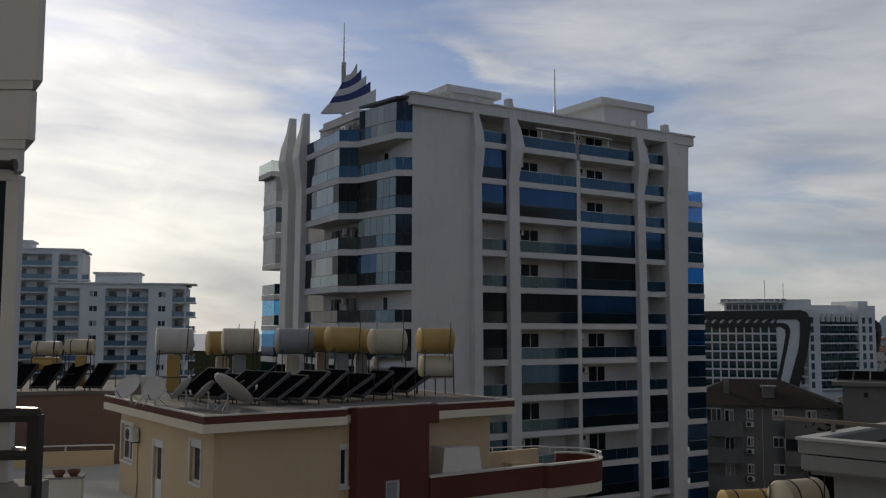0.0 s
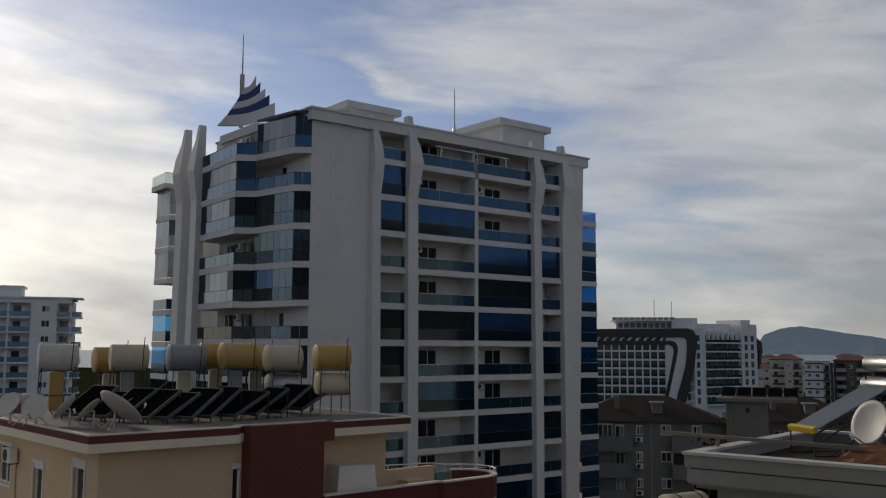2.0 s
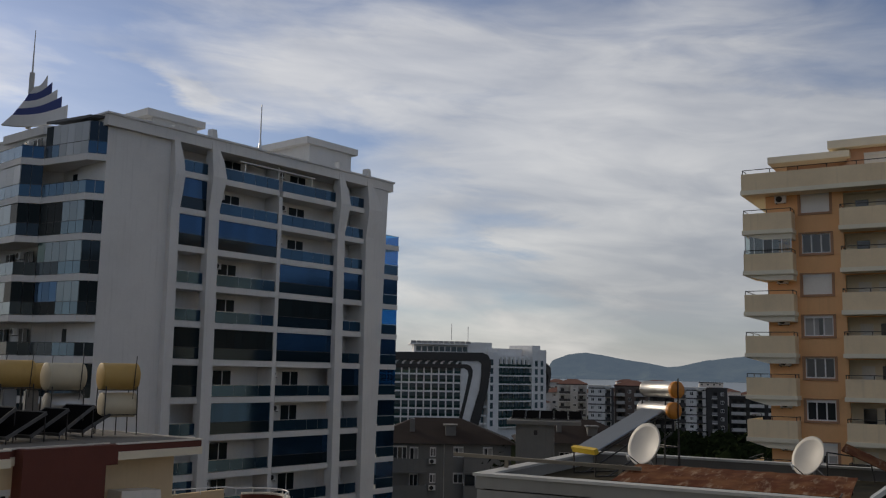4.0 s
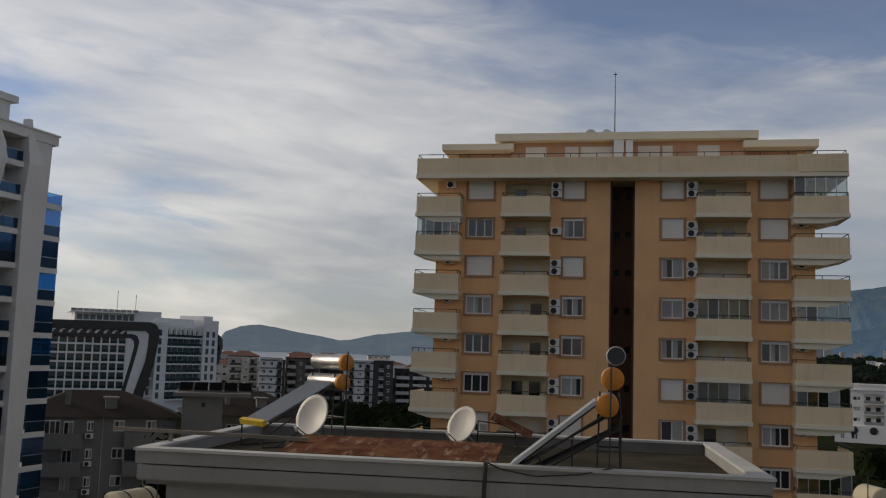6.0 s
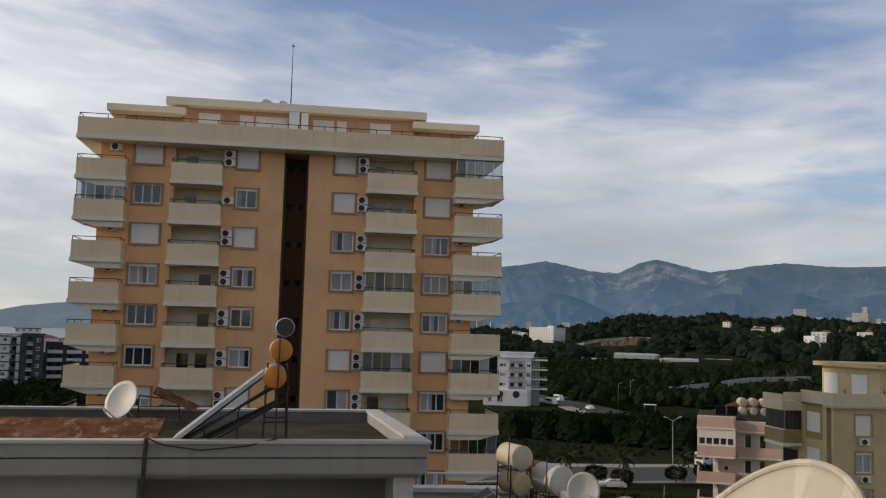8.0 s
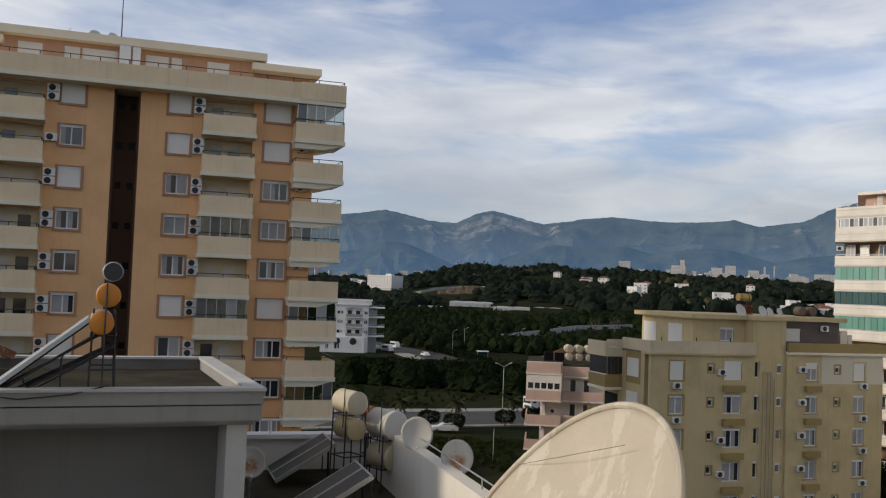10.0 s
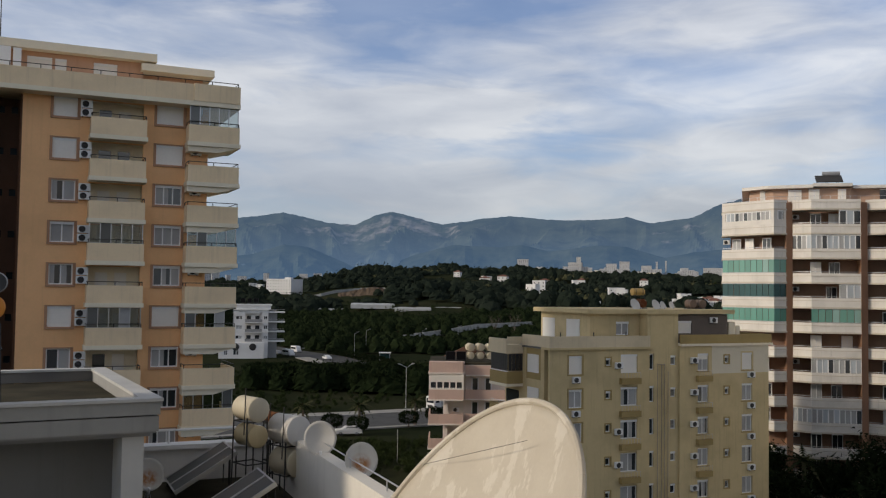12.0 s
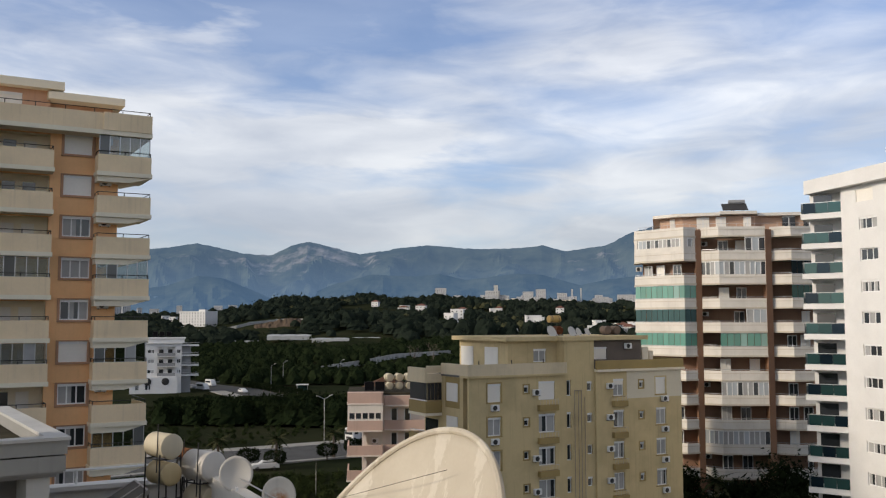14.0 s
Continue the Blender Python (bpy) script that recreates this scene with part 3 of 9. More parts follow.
# ---- white tower with blue glass ----
def white_tower():
    b = thing("glass_tower", "white apartment tower with blue glass balconies and curved fins", "building", (-2.43, 73.4), 32.2)
    inv = pose(-2.43, 73.4, 0, 0, 0, 32.2).inverted()

    def L(x, y):
        p = inv @ Vector((x, y, 0))
        return (p.x, p.y)

    zs = [39.78 - 3.04 * k for k in range(13)]
    # blank end wall, back body
    bm = bmesh.new()
    box(bm, 0.0, 6.4, 0.0, 0.5, 0, 42.5)
    box(bm, 0.0, 0.3, 0.5, 4.0, 0, 42.5)
    part("end_wall", bm, WHITE, b)
    bx("core", b, WHITE, 0.3, 30.0, 2.0, 16.0, 0, 42.45)
    for u in (6.2, 17.1, 28.0):
        bx("party_wall", b, WHITE, u, u + 0.2, 0.31, 1.99, 0, 42.45)
    bm = bmesh.new()
    box(bm, -0.3, 31.7, -0.42, 17.0, 42.0, 42.85)
    box(bm, -0.42, 31.82, -0.54, 17.1, 42.85, 43.02)
    part("cornice", bm, WHITE, b)
    # curved fins that flare under the cornice and end in a horn
    def fin(u0, u1, top, flare, m=None, depth=0.55):
        bm = bmesh.new()
        rings = []
        for i in range(33):
            z = top * i / 32 if i < 25 else top * 24 / 32 + (top - top * 24 / 32) * (i - 24) / 8
            t = (z - (top - 6.0)) / 6.0
            a, c_, o = u0, u1, depth
            if t > 0:
                s = math.sin(min(1.0, t / 0.62) * math.pi)
                o = depth + 0.25 * s
                c_ = u1 + flare * s
                if t > 0.62:
                    w = (t - 0.62) / 0.38
                    c_ = u1 + (u0 + 0.45 - u1) * min(1.0, w * 1.8)
                    o = depth * (1 - 0.4 * w)
            else:
                o = depth + 0.12 * math.sin(z / top * math.pi * 1.5)
            p4 = [Vector((a, -o, z)), Vector((c_, -o, z)), Vector((c_, 0.3, z)), Vector((a, 0.3, z))]
            rings.append([bm.verts.new(m @ q if m else q) for q in p4])
        for p_, q_ in zip(rings, rings[1:]):
            for k in range(4):
                bm.faces.new((p_[k], p_[(k + 1) % 4], q_[(k + 1) % 4], q_[k]))
        bm.faces.new(rings[0][::-1])
        bm.faces.new(rings[-1])
        return part("fin", bm, WHITE, b, "white curved fin ending in a horn")

    fin(9.25, 10.3, 43.75, 0.35)
    fin(24.05, 25.0, 43.75, 0.35)
    fin(5.6, 6.42, 43.3, 0.12)
    fin(27.9, 28.9, 43.75, 0.9)
    bm = bmesh.new()
    prism(bm, [(28.0, -0.3), (31.1, -0.3), (31.1, 0.3), (28.0, 0.3)], 0, 42.5)
    for v in bm.verts:
        if v.co.x > 30 and v.co.z < 1:
            v.co.x -= 1.4
    part("end_wall", bm, WHITE, b)
    bm = bmesh.new()
    box(bm, 17.0, 17.4, -0.1, 0.3, 0, 39.2)
    box(bm, 30.0, 30.7, 0.31, 16.0, 0, 42.5)
    part("post", bm, WHITE, b)
    G, O, D = "g", "o", "d"
    rows = [(O, O, O, O), (G, O, O, O), (G, G, O, O), (O, O, G, G), (O, O, D, O), (D, D, G, O), (D, O, O, G), (O, G, O, O), (O, O, G, D), (G, O, O, O), (D, D, G, G), (O, O, G, O), (O, G, O, D)]
    bays = [(6.45, 9.3), (10.3, 17.0), (17.4, 24.1), (25.0, 27.95)]
    for k, z in enumerate(zs):
        for i, (a, c) in enumerate(bays):
            bx("slab", b, WHITE, a, c, -0.15, 2.0, z - 0.5, z, "white balcony slab edge")
            kind = rows[k][i]
            top = z + 2.52
            if kind == O:
                n = max(2, round((c - a) / 1.3))
                w = (c - a) / n
                for j in range(n):
                    bx("rail_pane", b, RAILGLASS, a + w * j + 0.02, a + w * (j + 1) - 0.02, 0.0, 0.02, z + 0.05, z + 0.95)
                bx("handrail", b, METAL_LIGHT, a, c, -0.02, 0.04, z + 0.96, z + 1.0)
                if c - a > 4:
                    d0 = a + (2.0 if i == 1 else 2.6)
                    for x in (d0, d0 + 0.95):
                        bx("balcony_door", b, INKGLASS, x, x + 0.88, 1.93, 1.99, z + 0.02, z + 2.15)
                    bx("door_frame", b, FRAME_WHITE, d0 + 0.88, d0 + 0.95, 1.9, 1.99, z, z + 2.2)
                    bx("balcony_door", b, INKGLASS, a + 0.25, a + 0.8, 1.93, 1.99, z + 0.02, z + 2.1)
                    ac_unit(b, a + 0.95 + 0.3 * (k % 2), 2.0, z + 1.65)
                elif k in (0, 4):
                    ac_unit(b, a + 0.5, 2.0, z + 1.65)
            else:
                mat = BLUEGLASS if kind == G else INKGLASS
                n = max(3, round((c - a) / 0.85))
                w = (c - a) / n
                for j in range(n):
                    bx("glass_panel", b, mat, a + w * j + 0.004, a + w * (j + 1) - 0.004, -0.01, 0.01, z + 0.95, top)
                bx("lower_panel", b, NAVYGLASS, a + 0.01, c - 0.01, -0.03, -0.012, z + 0.03, z + 0.95)
                bx("handrail", b, METAL_DARK, a, c, -0.05, 0.0, z + 0.94, z + 0.98)
    # awning frame on the top terrace
    bm = bmesh.new()
    for x in (13.2, 17.4, 21.0):
        box(bm, x, x + 0.08, 0.1, 0.18, 40.6, 41.7)
    box(bm, 12.6, 21.4, 0.05, 0.2, 41.6, 41.7)
    part("awning_frame", bm, FRAME_WHITE, b)
    # right end balconies
    for k, z in enumerate(zs[1:], 1):
        bx("slab", b, WHITE, 30.7, 33.9, 0.6, 6.0, z - 0.5, z)
        low = RAILGLASS if k > 1 else SKYGLASS
        bx("rail_pane", b, low, 31.4, 33.85, 0.62, 0.64, z + 0.02, z + 0.95)
        bx("rail_pane", b, low, 33.83, 33.85, 0.65, 5.9, z + 0.02, z + 0.95)
        bx("handrail", b, METAL_LIGHT, 31.4, 33.87, 0.6, 0.66, z + 0.955, z + 1.0)
        if k > 1:
            clear = k not in (3, 5, 7, 8)
            for j in range(3):
                bx("glass_panel", b, SKYGLASS if clear else BLUEGLASS, 31.4 + 0.82 * j, 32.2 + 0.82 * j, 0.63, 0.65, z + 1.01, z + 2.52)
            for j in range(5):
                bx("glass_panel", b, SKYGLASS if clear else BLUEGLASS, 33.82, 33.84, 0.66 + 1.05 * j, 1.69 + 1.05 * j, z + 0.97, z + 2.52)
    # left wing with saw-tooth balconies
    P = [L(*p) for p in ((-2.43, 73.35), (-3.79, 73.36), (-7.11, 77.05), (-8.75, 77.12), (-12.52, 83.79))]
    back = [L(-9.5, 88.0), L(2.0, 80.0)]
    bm = bmesh.new()
    prism(bm, ([(0.3, 2.6), *[L(*p) for p in ((-1.9, 75.6), (-5.6, 79.2), (-7.3, 79.6), (-10.9, 85.0))], *back])[::-1], 0, 42.5)
    part("wing_wall", bm, WHITE, b)
    tone = {"n": NAVYGLASS, "k": INKGLASS, "p": FROSTED, "s": SHEEN, "b": BLUEGLASS, "r": RAILGLASS, "t": TEALGLASS}
    glazed_at = {(0, 1): "kppppp", (1, 3): "nnpppp", (2, 1): "kkksss", (2, 3): "nnsssk", (3, 1): "tsssss", (4, 1): "bbbsss", (4, 3): "nnsssk", (6, 1): "nnssss", (7, 3): "knssss", (8, 1): "bbbsss", (9, 3): "nnsssk", (10, 1): "kksssk"}
    rails_at = {(0, 1): "nspppp", (0, 3): "rrssss", (1, 1): "rrrsss", (1, 3): "nsssss", (2, 1): "kkksss", (2, 3): "nsssss", (3, 1): "nnnsss", (3, 3): "rsssss", (4, 1): "kkksss", (4, 3): "nsssss", (5, 1): "nnnsss", (5, 3): "nnnnnn"}
    for k, z in enumerate(zs):
        bm = bmesh.new()
        prism(bm, ([*P, L(-10.5, 86.0), L(-1.5, 77.0)])[::-1], z - 0.5, z)
        part("slab", bm, WHITE, b, "white saw-tooth balcony slab")
        for i, (p, q) in enumerate(zip(P, P[1:])):
            p, q = Vector(p), Vector(q)
            ln = (q - p).length
            ang = math.degrees(math.atan2((p - q).y, (p - q).x))
            m = Matrix.Translation((q.x, q.y, 0)) @ pose(0, 0, 0, 0, 0, ang)
            short = i in (0, 2)
            full = glazed_at.get((k, i + 1 if short else i))
            rails = rails_at.get((k, i), "nrrnnr" if k % 2 else "nnnsss")
            n = 2 if short else 6
            w = ln / n
            for j in range(n):
                low_mat = RAILGLASS if short and k in (0, 1) else NAVYGLASS if short else STEELRAIL if rails[j] == "s" else tone[rails[j]]
                bx("rail_pane", b, low_mat, w * j + 0.02, w * (j + 1) - 0.02, 0.05, 0.07, z + 0.04, z + 0.98, m=m)
                if full:
                    bx("glass_panel", b, (INKGLASS if k in (2, 4) else NAVYGLASS) if short else tone[full[j]], w * j + 0.015, w * (j + 1) - 0.015, 0.08, 0.1, z + 1.02, z + 2.52, m=m)
            bx("handrail", b, METAL_DARK, 0, ln, 0.03, 0.09, z + 0.98, z + 1.02, m=m)
            if not full and not short:
                ac_unit(b, ln * 0.5, 2.2, z + 1.6, m=m)
                for u in (0.2, 0.66):
                    bx("balcony_door", b, INKGLASS, ln * u, ln * u + 1.5, 2.02, 2.07, z + 0.02, z + 2.1, m=m)
                    bx("door_frame", b, FRAME_WHITE, ln * u + 0.71, ln * u + 0.79, 2.0, 2.015, z + 0.02, z + 2.15, m=m)
    # wing roof, left fins and the far balconies
    bm = bmesh.new()
    prism(bm, ([(0.3, 2.4), *[L(*p) for p in ((-2.1, 75.3), (-5.8, 78.9), (-7.5, 79.3), (-11.1, 84.8))], *back])[::-1], 42.3, 43.0)
    part("wing_roof", bm, WHITE, b)
    d = (Vector(P[4]) - Vector(P[3])).normalized()
    ang = math.degrees(math.atan2(-d.y, -d.x))
    for s, wd, top in ((7.5, 2.5, 43.7), (11.0, 2.9, 43.95)):
        q = Vector(P[3]) + d * (s + wd)
        m = Matrix.Translation((q.x, q.y, 0)) @ pose(0, 0, 0, 0, 0, ang)
        fin(0.0, wd * 0.56, top, 0.35, m @ Matrix.Translation((wd, 0, 0)) @ Matrix.Scale(-1, 4, (1, 0, 0)), 0.5)
    q = Vector(P[3]) + d * 17.0
    m = Matrix.Translation((q.x, q.y, 0)) @ pose(0, 0, 0, 0, 0, ang)
    bm = bmesh.new()
    box(bm, -2.0, 1.2, 2.0, 8.0, 0, 41.5, m)
    part("wing_wall", bm, WHITE, b)
    for k, z in enumerate(zs):
        z -= 0.2
        y0 = -0.55 if k == 0 else 0.0
        bx("slab", b, WHITE, -2.4, 1.4, y0, 3.0, z - 0.5, z, m=m)
        rail_mat = CLEARPANE if k == 0 else RAILGLASS if k >= 4 else FROSTED
        pane = SKYGLASS if k > 4 else SHEEN if k == 2 else FROSTED
        w = (2.0 - y0) / 3
        for j in range(3):
            bx("rail_pane", b, rail_mat, 1.34, 1.36, y0 + 0.05 + w * j, y0 + 0.02 + w * (j + 1), z + 0.03, z + 1.0, m=m)
            if k > 0 and k != 4:
                bx("glass_panel", b, pane, 1.3, 1.32, y0 + 0.05 + w * j, y0 + 0.02 + w * (j + 1), z + 1.0, z + 2.54, m=m)
        for j in range(4):
            bx("rail_pane", b, rail_mat, -2.35 + 0.93 * j, -1.44 + 0.93 * j, y0 + 0.03, y0 + 0.05, z + 0.03, z + 1.0, m=m)
            if k > 0 and k != 4:
                bx("glass_panel", b, pane, -2.35 + 0.93 * j, -1.44 + 0.93 * j, y0 + 0.06, y0 + 0.08, z + 1.0, z + 2.54, m=m)
        bx("handrail", b, METAL_LIGHT, 1.33, 1.38, y0, 2.0, z + 1.0, z + 1.05, m=m)
    # roof houses
    bm = bmesh.new()
    box(bm, 6.9, 11.5, 5.0, 9.0, 43.0, 45.1)
    box(bm, 6.2, 12.1, 4.6, 9.5, 45.1, 45.7)
    part("stair_house", bm, WHITE, b)
    bm = bmesh.new()
    box(bm, 25.0, 30.9, 5.0, 12.0, 43.0, 46.4)
    box(bm, 24.3, 31.5, 4.6, 12.5, 46.4, 47.05)
    part("stair_house", bm, WHITE, b)
    bm = bmesh.new()
    tube(bm, (18.7, 5, 43.0), (18.7, 5, 49.0), 0.11, 6, 0.05)
    tube(bm, (18.7, 5, 43.0), (18.7, 5, 45.4), 0.35, 8, 0.1)
    part("lightning_rod", bm, METAL_LIGHT, b)
    # black sloping glass roof over the corner terrace
    bm = bmesh.new()
    prism(bm, [P[2], P[1], (0.0, -0.1), (0.4, 3.0)], lambda x, y: 42.55, lambda x, y: 42.75)
    part("terrace_roof", bm, BLACKPANEL, b, "black sheet roof over corner terrace")
    # sail-shaped crown with stripes and a spire
    q = Vector(L(-10.9, 81.3))
    m = Matrix.Translation((q.x, q.y, 43.2)) @ pose(0, 0, 0, 0, 0, -32.2)
    left = [(0.0, 0.0), (0.75, 0.9), (1.1, 1.5), (1.5, 2.2), (1.85, 2.9), (2.25, 3.6)]
    right = [(4.9, 0.9), (4.9, 2.2), (4.4, 2.9), (4.0, 3.5), (3.55, 4.1), (3.15, 4.7)]

    def curve(i, t, x1=None):
        (xa, za), (xb, zb) = left[i], right[i]
        x = xa + (xb - xa) * t
        return (x, za + (zb - za) * t - 0.30 * math.sin(math.pi * t))

    for i, mat in enumerate((WHITE, BLUEPAINT, WHITE, BLUEPAINT, WHITE)):
        bm = bmesh.new()
        n = 12
        end = right[i + 1][0]
        lo, hi = [], []
        for j in range(n + 1):
            t = j / n
            cut = (end - left[i][0]) / (right[i][0] - left[i][0])
            lo.append(curve(i, t * cut))
            hi.append(curve(i + 1, t))
        for y0 in (0.12 * i, 0.12 * i + 0.4):
            va = [bm.verts.new(m @ Vector((x, y0, z))) for x, z in lo]
            vb = [bm.verts.new(m @ Vector((x, y0, z))) for x, z in hi]
            for j in range(n):
                bm.faces.new((va[j], va[j + 1], vb[j + 1], vb[j]) if y0 == 0.12 * i else (vb[j], vb[j + 1], va[j + 1], va[j]))
        vs = list(bm.verts)
        k = n + 1
        for j in range(n):
            bm.faces.new((vs[j + 1], vs[j], vs[2 * k + j], vs[2 * k + j + 1]))
            bm.faces.new((vs[k + j], vs[k + j + 1], vs[3 * k + j + 1], vs[3 * k + j]))
        bm.faces.new((vs[n], vs[2 * k + n], vs[3 * k + n], vs[k + n]))
        part("sail_stripe", bm, mat, b)
    bm = bmesh.new()
    tube(bm, m @ Vector((1.95, 0.7, 0.0)), m @ Vector((1.95, 0.7, 4.8)), 0.22, 8)
    tube(bm, m @ Vector((1.95, 0.7, 4.8)), m @ Vector((1.95, 0.7, 8.5)), 0.08, 6, 0.03)
    part("spire", bm, GREYPALE, b)
    return b


white_tower()


# ---- roof things ----
def drum(name, parent, mat, r, ln, cap=None):
    """A hot-water tank lying along x, with rolled rims and slightly domed ends."""
    bm = bmesh.new()
    prof = [(0.02, -ln / 2 - 0.03), (r * 0.75, -ln / 2 - 0.022), (r * 0.97, -ln / 2), (r * 1.02, -ln / 2 + 0.01), (r * 1.02, -ln / 2 + 0.04), (r, -ln / 2 + 0.05), (r, ln / 2 - 0.05), (r * 1.02, ln / 2 - 0.04), (r * 1.02, ln / 2 - 0.01), (r * 0.97, ln / 2), (r * 0.75, ln / 2 + 0.022), (0.02, ln / 2 + 0.03)]
    lathe(bm, prof, 24, pose(0, 0, 0, 0, 90, 0))
    ob = part(name, bm, mat, parent)
    if cap:
        for s in (1,):
            bm = bmesh.new()
            lathe(bm, [(r * 1.035, -0.09), (r * 1.035, 0.03), (r * 0.9, 0.05), (0.03, 0.06)], 24, Matrix.Translation((s * (ln / 2), 0, 0)) @ pose(0, 0, 0, 0, 90 * s, 0))
            c = part("end_cap", bm, cap, ob)
    return ob


def water_tank(at, rot, mat, r=0.27, ln=1.15, high=1.3, label="", lower=None, cap=None, second=None, upright=None, straps=True):
    """Tank on a welded angle-iron stand; at is the foot on the roof."""
    t = thing("water_tank", label or "cream painted solar water tank on steel stand", "water tank", at, rot, "roof water tanks")
    d = drum("tank", t, mat, r, ln, cap)
    d.location = (0, 0, high + r)
    a, b_ = ln / 2 - 0.08, r * 0.95
    for x in (-a, a):
        for y in (-b_, b_):
            bm = bmesh.new()
            tube(bm, (x * 1.06, y * 1.1, 0), (x, y, high + 0.12), 0.02, 5)
            part("leg", bm, METAL_DARK, t)
    for z in (high, high * 0.45):
        bm = bmesh.new()
        for (x0, y0), (x1, y1) in (((-a, -b_), (a, -b_)), ((a, -b_), (a, b_)), ((a, b_), (-a, b_)), ((-a, b_), (-a, -b_))):
            tube(bm, (x0, y0, z), (x1, y1, z), 0.018, 5)
        part("stand_frame", bm, METAL_DARK, t)
    for x in (-ln * 0.28, ln * 0.3) if straps else ():
        bm = bmesh.new()
        lathe(bm, [(r + 0.006, -0.02), (r + 0.012, -0.02), (r + 0.012, 0.02), (r + 0.006, 0.02)], 24, Matrix.Translation((x, 0, high + r)) @ pose(0, 0, 0, 0, 90, 0))
        part("strap", bm, METAL_DARK, t)
    bm = bmesh.new()
    tube(bm, (ln * 0.3, -r - 0.02, high - 0.3), (ln * 0.36, -r - 0.02, high + 2 * r + 0.25), 0.015, 5)
    part("pipe", bm, METAL_DARK, t)
    if second:
        e = drum("lower_tank", t, second, r * 0.92, ln * 0.92)
        e.location = (0.03, 0, high - r - 0.06)
    if upright:
        bm = bmesh.new()
        box(bm, -0.22, 0.22, 0.05, 0.35, 0.15, high - 0.05)
        bmesh.ops.bevel(bm, geom=list(bm.edges), offset=0.04, segments=2, affect="EDGES")
        part("feed_tank", bm, upright, t)
    return t


def collector(at, rot, w=0.95, ln=1.95, tilt=42, label="black flat solar collector tilted on the roof", edge=METAL_DARK, face=None):
    """Flat plate: glazed box with an aluminium edge on a prop."""
    t = thing("solar_collector", label, "solar collector", at, rot, "solar collectors")
    m = Matrix.Translation((0, 0, 0.12)) @ pose(0, 0, 0, tilt, 0, 0)
    bm = bmesh.new()
    for x0, x1, y0, y1 in ((-w / 2, -w / 2 + 0.04, 0, ln), (w / 2 - 0.04, w / 2, 0, ln), (-w / 2 + 0.04, w / 2 - 0.04, 0, 0.04), (-w / 2 + 0.04, w / 2 - 0.04, ln - 0.04, ln)):
        box(bm, x0, x1, y0, y1, 0, 0.1, m)
    part("frame", bm, edge, t)
    bm = bmesh.new()
    box(bm, -w / 2 + 0.04, w / 2 - 0.04, 0.04, ln - 0.04, 0.02, 0.085, m)
    part("glass", bm, face or PANEL_BLACK, t)
    y, z = ln * math.cos(radians(tilt)), ln * math.sin(radians(tilt))
    for x in (-w / 2 + 0.05, w / 2 - 0.05):
        for p, q in (((x, y * 0.97, 0), (x, y * 0.97, z + 0.1)), ((x, 0.02, 0), (x, 0.02, 0.14))):
            bm = bmesh.new()
            tube(bm, p, q, 0.02, 5)
            part("prop", bm, METAL_DARK, t)
    return t


def dish(at, aim, el=35, d=0.9, mast=0.6, label="", mat=None, group="satellite dishes"):
    """Offset dish with rim, feed arm and mast; aim: degrees from +x that the bowl faces."""
    t = thing("satellite_dish", label or "off-white satellite dish on a short mast", "satellite dish", at, aim, group)
    m = Matrix.Translation((0, 0, mast)) @ pose(0, 0, 0, 0, 90 - el, 0)
    bm = bmesh.new()
    n, k, dep = 28, 6, d * 0.11
    rings = []
    for side in (0, 1):
        rs = [[bm.verts.new(m @ Vector((d / 2 * j / k * math.cos(2 * math.pi * i / n) * 1.06, d / 2 * j / k * math.sin(2 * math.pi * i / n), dep * (j / k) ** 2 - (0.018 if side else 0)))) for i in range(n)] for j in range(1, k + 1)]
        c = bm.verts.new(m @ Vector((0, 0, -0.018 if side else 0)))
        for i in range(n):
            f = bm.faces.new((c, rs[0][i], rs[0][(i + 1) % n]) if not side else (c, rs[0][(i + 1) % n], rs[0][i]))
            f.smooth = True
            for a, b_ in zip(rs, rs[1:]):
                q = (a[i], b_[i], b_[(i + 1) % n], a[(i + 1) % n])
                f = bm.faces.new(q if not side else q[::-1])
                f.smooth = True
        rings.append(rs[-1])
    for i in range(n):
        bm.faces.new((rings[0][i], rings[1][i], rings[1][(i + 1) % n], rings[0][(i + 1) % n]))
    part("bowl", bm, mat or DISH, t)
    bm = bmesh.new()
    tip = m @ Vector((d * 0.42, 0, d * 0.55))
    tube(bm, m @ Vector((d * 0.5, 0, dep)), tip, 0.014, 5)
    part("feed_arm", bm, METAL_DARK, t)
    bm = bmesh.new()
    lathe(bm, [(0.03, 0), (0.035, 0.05), (0.022, 0.1), (0.022, 0.14)], 10, Matrix.Translation(tip) @ pose(0, 0, 0, 0, 200, 0))
    part("feed_horn", bm, FRAME_WHITE, t)
    bm = bmesh.new()
    tube(bm, (-0.1, 0, 0), (-0.1, 0, mast), 0.025, 6)
    tube(bm, (-0.1, 0, mast - 0.05), m @ Vector((0, 0, -0.03)), 0.03, 6)
    tube(bm, (-0.1, 0, mast * 0.6), (-0.4, 0.2, 0), 0.014, 5)
    tube(bm, (-0.1, 0, mast * 0.6), (-0.4, -0.2, 0), 0.014, 5)
    part("mast", bm, METAL_LIGHT, t)
    return t


# ---- things on the orange tower's roof ----
for u, v, aim, d in ((11.0, 8.0, 150, 1.1), (13.0, 8.5, 230, 0.9), (14.4, 8.6, 250, 0.9)):
    dish(tuple(OT @ Vector((u, v, 42.1 if u > 11 else 41.8))), aim, 30, d, 0.7, "small satellite dish on the tower roof")

# ---- cream house with maroon block ----
CRX, CRY, CRR, CRS = -7.69, 30.26, 35.0, 0.82


